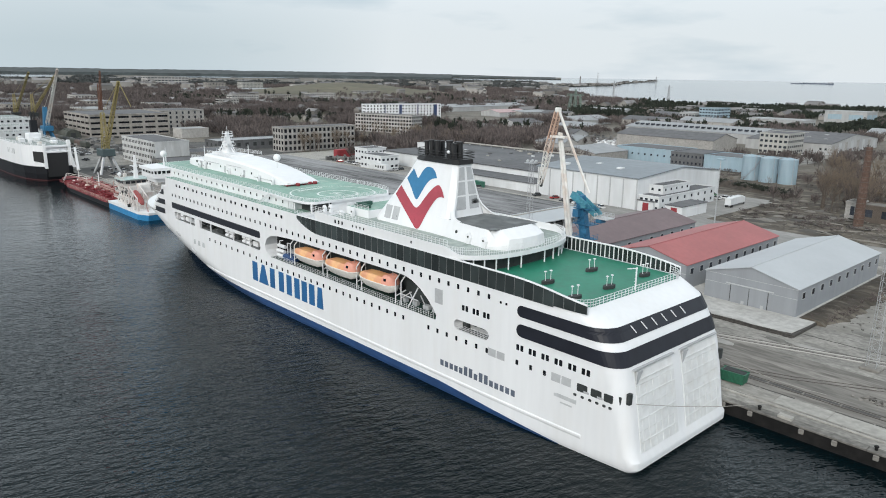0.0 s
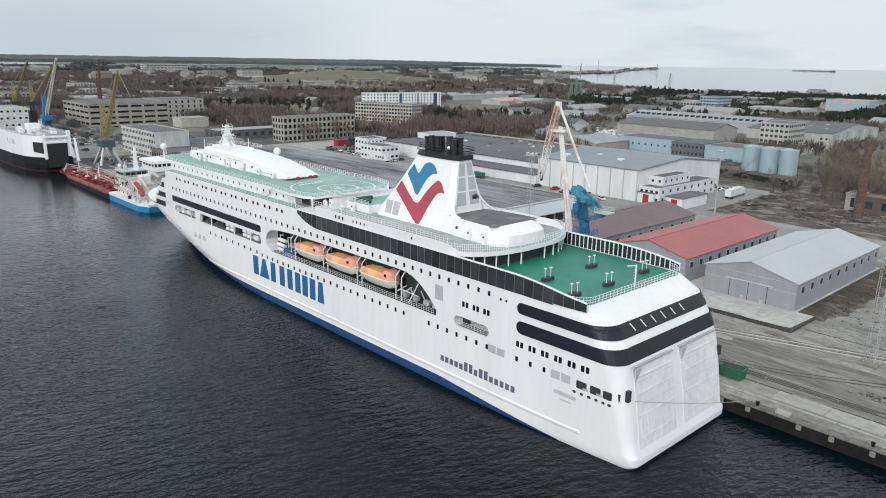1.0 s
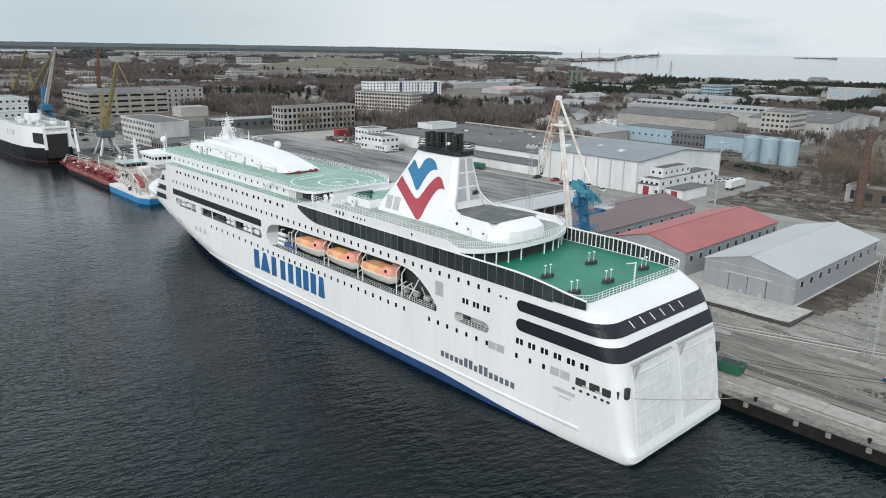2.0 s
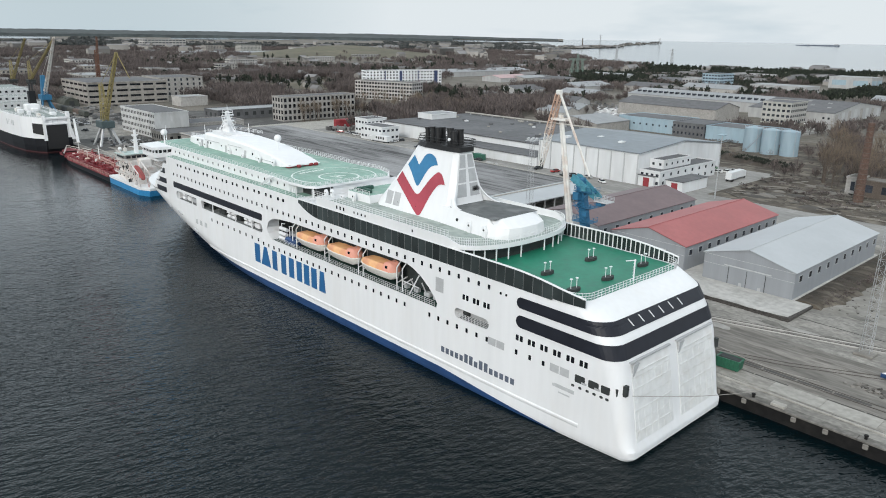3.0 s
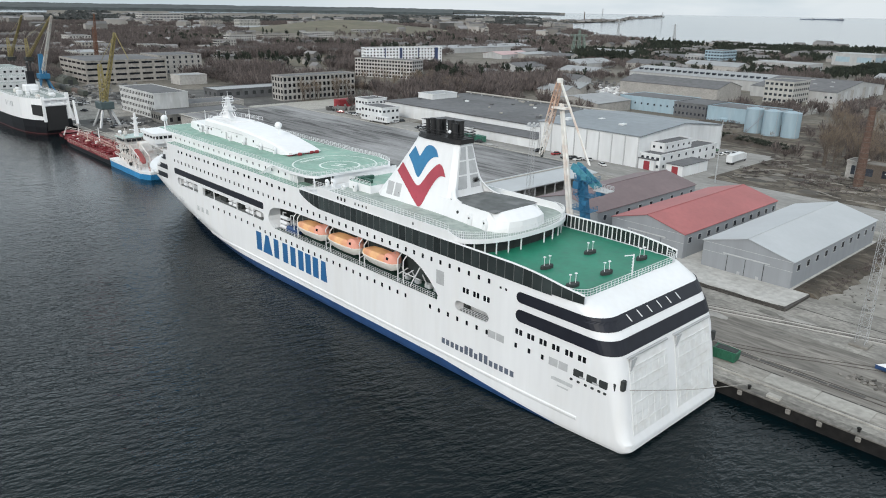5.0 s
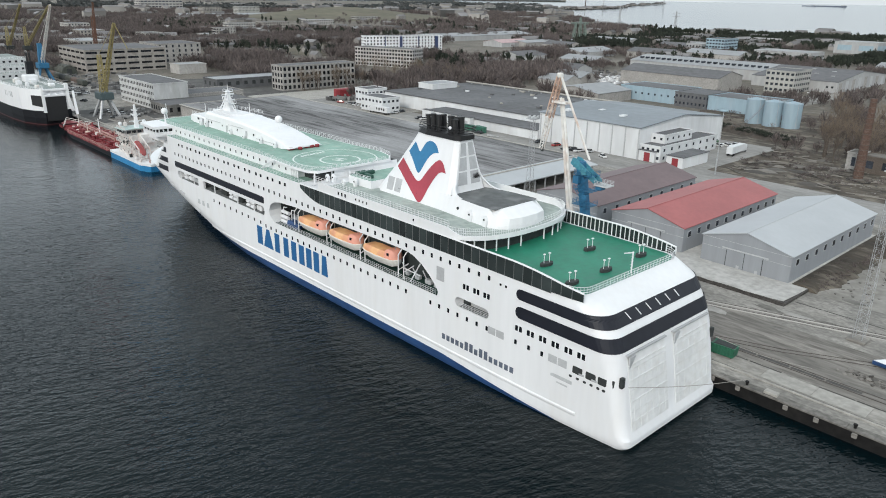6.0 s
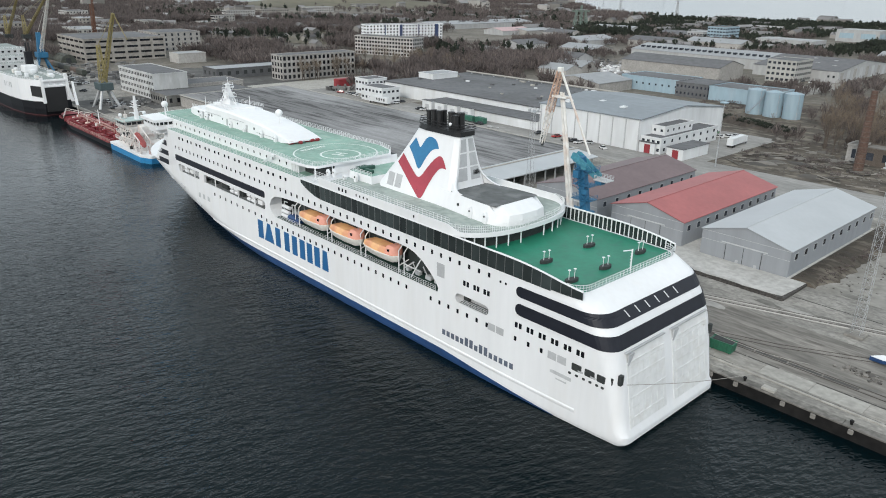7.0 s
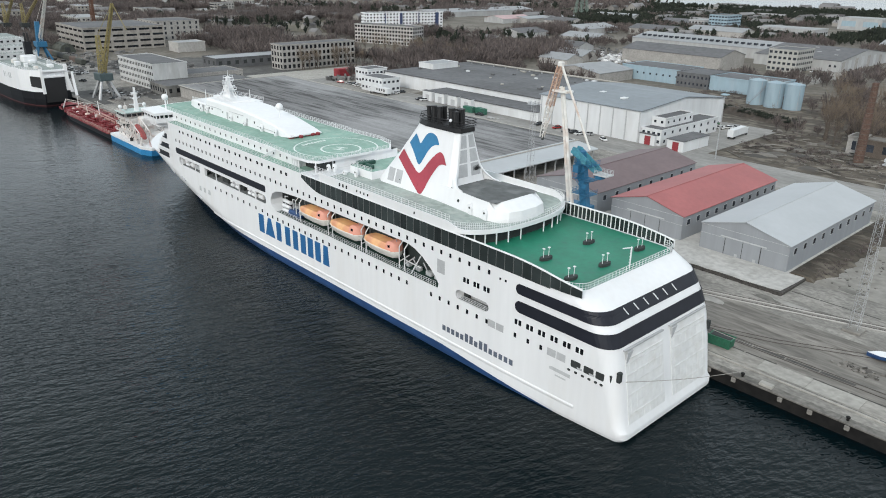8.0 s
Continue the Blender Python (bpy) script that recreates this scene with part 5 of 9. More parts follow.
# white warehouse with pilasters, lean-to office, and the long warehouse behind it
t = thing("warehouse", "white panelled warehouse with a grey low-pitched roof", "warehouse", m=T((0, 0, GROUND)))
b = BM()
prism(b, [(-222, 0), (-154.6, 0), (-154.6, 12.4), (-188, 14.6), (-222, 10.8)], 'x', 108.5, 160)
part("wall", b, WHITE_WALL, t)
BLUE_GREY = mat("blue_grey_sheet_roof", (0.20, 0.225, 0.245), 0.6, var=0.1, scale=0.4, big=0.12)
for y0, y1, z0, z1 in ((-154.0, -188, 12.4, 14.7), (-188, -222.6, 14.7, 10.8)):
    b = BM()
    prism(b, [(y0, z0 + 0.05), (y1, z1 + 0.05), (y1, z1 + 0.4), (y0, z0 + 0.4)], 'x', 107.9, 160.6)
    part("roof", b, BLUE_GREY, t)
for k in range(9):
    b = BM()
    box(b, 108.6 + 6.3 * k, 109.0 + 6.3 * k, -154.62, -154.3, 0, 12.0)
    part("pilaster", b, LOUVRE, t)
for x, y in ((125, -170), (140, -176), (150, -165)):
    b = BM()
    box(b, x, x + 2.2, y, y + 3.0, 13.2, 14.3)
    part("roof_vent", b, WHITE_WALL, t)
flat_building("office_annex", "white annex with dark windows beside the warehouse", "annex", 99.4, 108.4, -200.4, -156, 6.0, WHITE_WALL, BITUMEN2, 2, 4, faces=("-x", "+y"), win=(1.2, 1.2), bays_x=8)
flat_building("office_annex", "small white upper annex of the warehouse", "annex", 102.2, 108.4, -184, -163, 9.4, WHITE_WALL, BITUMEN2, 3, 2, faces=("-x", "+y"), win=(1.0, 1.0), bays_x=5)
for x0, y0, w in ((88, -153.4, 7), (101, -154.5, 7)):
    t = thing("loading_bay", "white loading bay with a red roller door", "loading bay", m=T((x0, y0, GROUND)))
    b = BM()
    box(b, 0, w, -19 if x0 < 90 else -1.4, 0, 0, 4.2)
    part("wall", b, WHITE_WALL, t)
    b = BM()
    box(b, -0.3, w + 0.2, -19.3 if x0 < 90 else -1.3, 0.3, 4.2, 4.45)
    part("roof", b, BITUMEN2, t)
    b = BM()
    box(b, 2, 4.6, 0, 0.1, 0.1, 3.6)
    part("roller_door", b, RED, t, "red roller door")
t = thing("warehouse", "very long white warehouse with a dark grey felt roof", "warehouse", m=T((0, 0, GROUND)))
b = BM()
box(b, 160.2, 290, -236, -169, 0, 7.2)
part("wall", b, WHITE_WALL, t)
b = BM()
box(b, 160.7, 290.6, -236.6, -168.4, 7.2, 7.7)
part("roof", b, BITUMEN2, t)
b = BM()
box(b, 160.2, 236, -168.9, -154.0, 0, 4.2)
part("wall", b, WHITE_WALL, t)
b = BM()
box(b, 160.7, 236.5, -168.4, -153.4, 4.2, 4.6)
part("roof", b, BITUMEN2, t)

for k in range(4):
    t = thing("cool_unit", "white box unit built against the long warehouse", "annex", "box units along the warehouse", T((236 - 9.5 * k, -153.3, GROUND)))
    b = BM()
    box(b, -7.0, 0, -0.6, 2.2, 0, 4.9, bevel=0.06)
    part("shell", b, WHITE_WALL, t)
    b = BM()
    box(b, -7.2, 0.2, -0.7, 2.4, 4.9, 5.1)
    part("roof", b, BITUMEN2, t)
    b = BM()
    box(b, -5.2, -2.4, 2.18, 2.24, 0.1, 3.2)
    part("door", b, LOUVRE, t)
for x, y, a in ((196.5, -146.2, 4), (189.6, -147.4, -6)):
    t = thing("container", "green steel container beside the warehouse", "container", "green containers", T((x, y, GROUND)) @ pose(0, 0, 0, 0, 0, a))
    b = BM()
    box(b, -3, 3, -1.2, 1.2, 0.1, 2.9, bevel=0.05)
    part("shell", b, CONTAINER_GREEN, t)
    for k in range(9):
        b = BM()
        box(b, -2.8 + 0.68 * k, -2.6 + 0.68 * k, 1.2, 1.27, 0.25, 2.75)
        part("rib", b, CONTAINER_GREEN, t)

# silos and the pale blue works
for x, y in ((121, -281), (111, -279.5), (101.8, -281)):
    t = thing("silo", "pale blue cylindrical steel silo with a low cone roof", "silo", "silos", T((x, y, GROUND)))
    b = BM()
    tube(b, (0, 0, 0), (0, 0, 12.3), 4.4, n=28)
    part("shell", b, PALE_BLUE, t, smooth=True)
    b = BM()
    tube(b, (0, 0, 12.3), (0, 0, 13.3), 4.5, 0.4, n=28)
    part("roof", b, PALE_BLUE, t)
    for z in (0.9, 3.1, 5.4, 7.7, 10.0, 12.2):
        b = BM()
        tube(b, (0, 0, z), (0, 0, z + 0.14), 4.46, n=28)
        part("seam", b, PALE_BLUE, t)
    b = BM()
    for s_ in (-0.3, 0.3):
        tube(b, (-3.65, 2.6 + s_, 0), (-3.65, 2.6 + s_, 12.8), 0.09, n=4)
    part("ladder", b, STEEL, t)
    if x == 121:
        b = BM()
        steps = [(4.75 * math.cos(a), 4.75 * math.sin(a), 12.4 * k / 14) for k, a in ((k, radians(70 + 9 * k)) for k in range(15))]
        for p, q in zip(steps, steps[1:]):
            for dz in (0, 1.0):
                tube(b, (p[0], p[1], p[2] + dz), (q[0], q[1], q[2] + dz), 0.16 if dz == 0 else 0.06, n=4)
        part("stair", b, GREY_WALL, t, "dark stair winding up the shell")
    b = BM()
    for k in range(24):
        a = k * math.tau / 24
        tube(b, (4.4 * math.cos(a), 4.4 * math.sin(a), 12.3), (4.4 * math.cos(a), 4.4 * math.sin(a), 13.3), 0.05, n=4)
    part("roof_posts", b, STEEL, t)
flat_building("works_building", "pale blue works building with a dark flat roof", "works", 181, 222, -335, -308, 8, PALE_BLUE, BITUMEN2, 1, 9, win=(1.1, 1.1))
flat_building("works_building", "dark brick works building with a flat roof", "works", 160.3, 180.7, -330, -303.5, 8, BITUMEN2, BITUMEN2, 2, 8)
flat_building("works_building", "pale blue works hall beside the silos", "works", 122, 160, -330, -305, 7.6, PALE_BLUE, BITUMEN2, 0, 0)

# far blocks
STRIP_BLUE = mat("facade_blue", (0.03, 0.05, 0.12), 0.7, var=0.1)
FRESH_WHITE = mat("fresh_white_render", (0.72, 0.73, 0.74), 0.7, var=0.05, scale=0.4)
APT = flat_building("apartment_block", "white and blue seven-storey apartment block", "apartment block", 536, 549, -432, -347, 20.5, FRESH_WHITE, BITUMEN2, 7, 4, win=(1.5, 1.45), bays_x=24, turn=-14, pane_m=GLASS)
for y, hw in ((4.6, 1.5), (-35.8, 1.9), (22.0, 0.5), (-15.0, 0.5)):
    b = BM()
    box(b, -6.62, -6.4, y - hw, y + hw, 0.5, 20.4)
    part("blue_strip", b, STRIP_BLUE, APT, "dark blue facade strip")
flat_building("apartment_block", "grey five-storey panel apartment block", "apartment block", 441, 501, -324, -306, 15.5, PANEL_WALL, BITUMEN2, 5, 20, win=(1.8, 1.7), bays_x=5, turn=19, pane_m=GLASS)
flat_building("brick_block", "grey brick four-storey building with bare window rows", "office block", 374, 388, -208, -151, 15.5, BRICK_GREY, BITUMEN2, 4, 4, win=(1.8, 2.3), bays_x=17, pane_m=GLASS)
flat_building("port_office", "long white four-storey port office", "office block", 344, 394, -74, -55, 13.5, OFFICE_WHITE, BITUMEN2, 4, 22, win=(1.05, 1.6), faces=("+y",), pane_m=GLASS)
flat_building("yard_building", "low grey building with a dark felt roof", "store", 346, 368, -108, -75, 6.5, BRICK_GREY, BITUMEN2, 1, 5, win=(1.4, 1.4), bays_x=8)
flat_building("yard_building", "low dark workshop with a felt roof beside the port office", "store", 322, 343.4, -101, -52.5, 5.0, mat("sooty_grey_render", (0.15, 0.148, 0.14), 0.9, var=0.25, scale=0.6, stain=(0.28, 0.27, 0.25), stain_amt=0.5, stretch=(1, 1, 0.3)), BITUMEN2, 1, 7, win=(1.5, 2.2), bays_x=12, pane_m=GLASS)
flat_building("factory", "long grey factory with ribbon windows", "factory", 548, 612, -146, -84, 17, FACTORY, BITUMEN2, 4, 6, win=(8.2, 1.5), bays_x=6, pane_m=GLASS)


OLIVE = mat("dark_olive_sheet", (0.055, 0.06, 0.05), 0.8, var=0.3, scale=0.5, stain=(0.11, 0.10, 0.085), stain_amt=0.6)
for x0, x1, y, r in ((548, 590, -72, 5.5), (596, 640, -74, 5.5), (646, 700, -77, 6.0)):
    t = thing("barrel_store", "dark olive barrel-roofed store beside the factory", "store", "barrel stores", T((0, 0, GROUND)))
    b = BM()
    loft(b, [[(x, y + r * math.cos(a), max(0.0, 1.2 + r * math.sin(a))) for a in [math.pi * k / 12 for k in range(13)]] + [(x, y - r, 0), (x, y + r, 0)] for x in (x0, x1)])
    bmesh.ops.recalc_face_normals(b, faces=b.faces)
    part("shell", b, OLIVE, t)
    b = BM()
    box(b, x0 - 0.1, x0 + 0.1, y - 1.8, y + 1.8, 0, 4.2)
    part("door", b, DARK, t)
    for k in range(int((x1 - x0) / 7)):
        b = BM()
        tube(b, (x0 + 4 + 7 * k, y + r * 0.55, 5.4), (x0 + 4 + 7 * k, y + r * 0.55, 6.6), 0.5, n=8)
        part("roof_vent", b, OLIVE, t)
WAGON_BROWN = mat("faded_wagon_brown", (0.10, 0.068, 0.055), 0.8, var=0.3, scale=0.6, stain=(0.15, 0.12, 0.10), stain_amt=0.6)
for k in range(6):
    t = thing("rail_wagon", "dark grey covered rail wagon in the port yard", "rail wagon", "rail wagons", T((475.6 + 13.2 * k, -58.4 - 0.12 * k, GROUND)))
    b = BM()
    loft(b, [[(x, 1.5 * c, z) for c, z in ((1, 0.9), (1, 3.2), (0.6, 3.9), (-0.6, 3.9), (-1, 3.2), (-1, 0.9))] for x in (-6.2, 6.2)])
    bmesh.ops.recalc_face_normals(b, faces=b.faces)
    part("body", b, (OLIVE, WAGON_BROWN, OLIVE, DARK)[k % 4], t)
    for x in (-4.6, -3.0, 3.0, 4.6):
        b = BM()
        tube(b, (x, -1.2, 0.5), (x, 1.2, 0.5), 0.48, n=10)
        part("wheelset", b, DARK, t)


# ---------------------------------------------------------------- further buildings, by district
def gable_building(name, label, cat, x0, x1, y0, y1, eave, ridge, wall_m, roof_m, along="y", group="", z=GROUND):
    t = thing(name, label, cat, group, T(((x0 + x1) / 2, (y0 + y1) / 2, z)))
    w, d = (x1 - x0) / 2, (y1 - y0) / 2
    b = BM()
    if along == "y":
        prism(b, [(-w, -1), (w, -1), (w, eave), (0, ridge), (-w, eave)], 'y', -d, d)
    else:
        prism(b, [(-d, -1), (d, -1), (d, eave), (0, ridge), (-d, eave)], 'x', -w, w)
    part("wall", b, wall_m, t)
    for s in (1, -1):
        b = BM()
        if along == "y":
            prism(b, [(0, ridge + 0.3), (s * (w + 0.4), eave + 0.2), (s * (w + 0.4), eave), (0, ridge + 0.05)], 'y', -d - 0.4, d + 0.4)
        else:
            prism(b, [(0, ridge + 0.3), (s * (d + 0.4), eave + 0.2), (s * (d + 0.4), eave), (0, ridge + 0.05)], 'x', -w - 0.4, w + 0.4)
        part("roof", b, roof_m, t)
    return t


PALE_ROOF = mat("pale_sheet_roof", (0.27, 0.28, 0.288), 0.6, var=0.1, scale=0.3)
PINK_ROOF = mat("faded_pink_roof", (0.45, 0.32, 0.32), 0.7, var=0.1, scale=0.3)
SLATE = mat("grey_slate_roof", (0.12, 0.12, 0.125), 0.85, var=0.2, scale=0.3)

# east of the silos
gable_building("hall", "grey barrel-like storage hall with rust-stained roof", "hall", 196, 275, -420, -385, 9, 13, BRICK_GREY, SLATE, "x")
t = gable_building("hall", "long pale hall with a row of small skylights", "hall", 205, 330, -530, -480, 8, 12, DULL_WHITE, PALE_ROOF, "x")
for k in range(22):
    b = BM()
    box(b, -58 + 5.4 * k, -55.6 + 5.4 * k, 14, 17, 9.0, 11.2)
    part("skylight", b, WINDOW, t)
flat_building("office_block", "cream and yellow four-storey office block", "office block", 160, 180, -448, -421, 14.5, CREAM, BITUMEN2, 4, 6, win=(2.0, 1.6))
t = gable_building("hall", "broad low-pitched hall with a dark grey roof and pale walls", "hall", 142, 203, -547, -450, 7.5, 12.5, DULL_WHITE, SLATE, "x")
for k in range(8):
    b = BM()
    box(b, -30.56, -30.4, -44 + 12 * k, -38.5 + 12 * k, 0.2, 6.2 + 2.2 * math.sin(math.pi * (k + 0.5) / 8))
    part("wall_panel", b, (LOUVRE, BRICK_GREY)[k % 2], t)
for x, y in ((-20, 30), (-6, 24), (8, 33), (-14, 12), (2, 8), (16, 18)):
    b = BM()
    z = 12.5 - 5.0 * y / 48.5
    box(b, x - 1.2, x + 1.2, y - 1.2, y + 1.2, z, z + 0.55)
    part("roof_light", b, DULL_WHITE, t, "pale roof light")
for x in (-28, -24.5):
    b = BM()
    box(b, x, x + 1.4, 48.45, 48.56, 3.2, 4.6)
    part("window", b, WINDOW, t)
gable_building("hall", "pale sheet-metal store with a white roof", "store", 212, 250, -305, -270, 6, 9, BRICK_GREY, PALE_ROOF, "y")
flat_building("office_block", "pale blue glass-fronted office block near the shore", "office block", 362, 384, -746, -713, 17, PALE_BLUE, BITUMEN2, 5, 6, win=(2.4, 1.6))
flat_building("works_building", "white works building near the shore", "works", 384.5, 404, -730, -704, 11, DULL_WHITE, PALE_ROOF, 2, 5, win=(2, 1.6))
flat_building("works_building", "white and turquoise hall by the pine wood", "works", 252, 300, -905, -868, 14, DULL_WHITE, PALE_ROOF, 1, 2, win=(16, 6), pane_m=PALE_BLUE)
flat_building("works_building", "long pale workshop with a flat roof", "works", 260, 320, -735, -700, 9, DULL_WHITE, PALE_ROOF, 1, 10, win=(3, 2))
for k, (x, y, w, d, h, r) in enumerate(((380, -600, 50, 30, 9, 0), (440, -560, 36, 60, 8, 1), (330, -640, 60, 28, 9, 1), (420, -720, 46, 34, 9, 0), (540, -760, 60, 30, 8, 1), (520, -620, 40, 26, 8, 0),
                                        (380, -480, 40, 30, 7, 1), (450, -470, 30, 40, 7, 0), (60, -620, 70, 40, 9, 0), (150, -640, 50, 30, 8, 1), (20, -760, 60, 40, 10, 0), (330, -560, 30, 22, 7, 0), (300, -360, 30, 22, 6, 1), (345, -410, 34, 22, 6, 0), (290, -330, 26, 18, 6, 1))):
    gable_building("store", ("grey slate-roofed store among bare trees", "pale metal-roofed store among bare trees")[r], "store", x - w / 2, x + w / 2, y - d / 2, y + d / 2, h - 2, h + 1.5,
                   (BRICK_GREY, DULL_WHITE, PANEL_WALL)[k % 3], (SLATE, PALE_ROOF)[r], "x" if w > d else "y", "stores of the works district")
t = gable_building("hall", "long low hall with a faded pink roof", "hall", 572, 604, -624, -570, 6, 9, DULL_WHITE, PINK_ROOF, "y")
gable_building("hall", "long low hall with a pale roof behind the bare wood", "hall", 690, 740, -760, -560, 7, 10, DULL_WHITE, PALE_ROOF, "y")
gable_building("hall", "low grey hall beside the railway yard", "hall", 560, 590, -700, -600, 6, 8, BRICK_GREY, PALE_ROOF, "y")

# behind the storehouse and the port office
flat_building("gatehouse", "small white two-storey gatehouse by the storehouse yard", "gatehouse", 292, 304, -172, -158, 8.5, WHITE_WALL, BITUMEN2, 2, 4, win=(1.6, 1.2))
flat_building("gatehouse", "white flat-roofed yard office with a window row", "gatehouse", 263, 282, -158, -146, 7.5, WHITE_WALL, BITUMEN2, 2, 6, win=(1.6, 1.2))
flat_building("roof_house", "pale rooftop plant house", "annex", 276, 289, -214, -194, 10.4, WHITE_WALL, PALE_ROOF)
# dark felt colour on the walls stands for the shade under the canopy
flat_building("canopy_building", "long low building with an open white canopy front", "store", 405, 425, -215, -120, 6.0, BITUMEN2, PALE_ROOF, 1, 3, win=(2.4, 2.4), bays_x=16, pane_m=DARK)
flat_building("office_block", "grey four-storey block with tall windows", "office block", 600, 640, -200, -160, 16, BRICK_GREY, BITUMEN2, 4, 6, win=(1.6, 2.2), bays_x=7)
flat_building("store", "pale windowless flat-roofed store", "store", 505, 522, -160, -138, 7, PANEL_WALL, PALE_ROOF)
flat_building("office_block", "wide grey office block on the skyline", "office block", 2240, 2290, -900, -770, 30, PANEL_WALL, BITUMEN2, 4, 4, win=(8, 3), bays_x=12)
gable_building("hall", "very long pale-roofed hall among the woods", "hall", 1620, 1660, -930, -620, 7, 10, PANEL_WALL, PALE_ROOF, "y")
for k, (x, y, w, d, h) in enumerate(((1008, -450, 20, 44, 15), (960, -400, 16, 30, 11), (1757, -860, 30, 60, 22), (1800, -780, 30, 50, 20), (1700, -980, 30, 50, 18), (860, -330, 26, 20, 9), (900, -270, 30, 22, 10), (1100, -560, 24, 50, 12), (1160, -690, 20, 60, 12),
                                     (1240, -860, 20, 60, 13), (820, -200, 40, 24, 10), (980, -220, 50, 30, 11), (1160, -260, 40, 30, 12), (750, -300, 30, 26, 9), (760, -150, 50, 26, 12), (900, -110, 60, 30, 12), (1050, -140, 60, 30, 12), (1500, -1800, 30, 60, 20), (1900, -1900, 30, 70, 24), (2050, -1700, 30, 60, 22))):
    flat_building("town_house", "plain grey town building with dark window rows", "house", x - w / 2, x + w / 2, y - d / 2, y + d / 2, h, (PANEL_WALL, BRICK_GREY, CREAM, FACTORY)[k % 4], (BITUMEN2, SLATE, PALE_ROOF)[k % 3],
                  max(2, int(h / 3.2)), 8, "town buildings", ("-x", "+y"), (1.8, 1.7), bays_x=max(4, int(d / 4)))


# ---------------------------------------------------------------- scattered houses and woods, as masses
def island_material(name, lo, hi, rough=0.9):
    m = bpy.data.materials.new(name)
    m.use_nodes = True
    n, l = m.node_tree.nodes, m.node_tree.links
    g = n.new("ShaderNodeNewGeometry")
    r = n.new("ShaderNodeValToRGB")
    r.color_ramp.elements[0].color, r.color_ramp.elements[1].color = (*lo, 1), (*hi, 1)
    l.new(g.outputs["Random Per Island"], r.inputs[0])
    no = n.new("ShaderNodeTexNoise")
    no.inputs["Scale"].default_value = 0.02
    co = n.new("ShaderNodeTexCoord")
    l.new(co.outputs["Object"], no.inputs[0])
    mr = n.new("ShaderNodeMapRange")
    mr.inputs["From Min"].default_value, mr.inputs["From Max"].default_value = 0.3, 0.7
    mr.inputs["To Min"].default_value, mr.inputs["To Max"].default_value = 0.75, 1.2
    l.new(no.outputs[0], mr.inputs[0])
    v = n.new("ShaderNodeVectorMath")
    v.operation = 'SCALE'
    l.new(r.outputs[0], v.inputs[0])
    l.new(mr.outputs[0], v.inputs["Scale"])
    l.new(v.outputs[0], n["Principled BSDF"].inputs["Base Color"])
    n["Principled BSDF"].inputs["Roughness"].default_value = rough
    return m


HOUSE_WALLS = island_material("mixed_house_walls", (0.09, 0.085, 0.08), (0.33, 0.315, 0.295))
HOUSE_ROOFS = island_material("mixed_house_roofs", (0.07, 0.066, 0.066), (0.24, 0.235, 0.235))
# twig browns shifted towards blue to hold some mid-distance haze
TWIGS_MIX = island_material("mixed_bare_twigs", (0.050, 0.043, 0.044), (0.172, 0.142, 0.132), 1.0)
PINES_MIX = island_material("mixed_conifers", (0.010, 0.015, 0.012), (0.035, 0.044, 0.030), 1.0)
# far woods blued in their base colour to carry distance haze
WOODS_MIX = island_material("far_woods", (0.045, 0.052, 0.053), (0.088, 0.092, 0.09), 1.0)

rng = np.random.default_rng(7)
KEEP_OUT = [(255, 335, -418, -362), (480, 640, -650, -430), (640, 700, -760, -560), (316, 373, -212, -100), (-430, 330, -160, 0), (100, 300, -226, -150), (84, 110, -205, -140), (138, 206, -550, -446), (90, 215, -350, -262), (364, 390, -210, -146),
            (338, 434, -84, -16), (555, 645, -205, -76), (190, 335, -535, -380), (125, 205, -490, -436), (55, 170, -545, -465), (330, 460, -146, -16), (400, 430, -216, -118), (500, 540, -168, -122),
            (560, 610, -640, -560), (355, 410, -750, -695), (245, 325, -910, -690), (150, 190, -455, -400), (436, 506, -340, -290), (525, 560, -440, -335), (0, 130, -215, -118), (60, 300, -262, -222), (430, 560, -160, -16)]


def free_spot(x, y):
    return not any(a <= x <= b and c <= y <= d for a, b, c, d in KEEP_OUT)


def scatter(n, az0, az1, r0, r1, clump=0.0, scale=180.0, lo=0.0):
    """Points on the land between two bearings and distances, gathered in clumps."""
    out = []
    tries = 0
    while len(out) < n and tries < n * 30:
        tries += 1
        az = az0 + (az1 - az0) * rng.random()
        r = math.sqrt(r0 * r0 + (r1 * r1 - r0 * r0) * rng.random())
        if r > spread(COAST, az) - 15 or r < quay_r(az) + 12:
            continue
        x, y = HUB[0] + r * math.cos(radians(az)), HUB[1] + r * math.sin(radians(az))
        if not free_spot(x, y):
            continue
        if hill(x, y) < 1.45 and rng.random() < 0.985:
            continue
        if r > 3150 and (-16 < az < -5 or -38 < az < -21):
            continue
        if 1250 < r < 1900 and -41 < az < -29 and rng.random() < 0.6:
            continue
        if clump and noise.noise((x / scale, y / scale, clump)) < lo:
            continue
        out.append((x, y, land_height(x, y, r), r))
    return out


def mass(name, verts, faces, mats, idx=None, label="", cat=""):
    me = bpy.data.meshes.new(name)
    me.from_pydata(verts, [], faces)
    for m in mats:
        me.materials.append(m)
    if idx is not None:
        me.polygons.foreach_set("material_index", idx)
    me.update()
    return tagged(new(name, me), label, cat, kind="stuff")


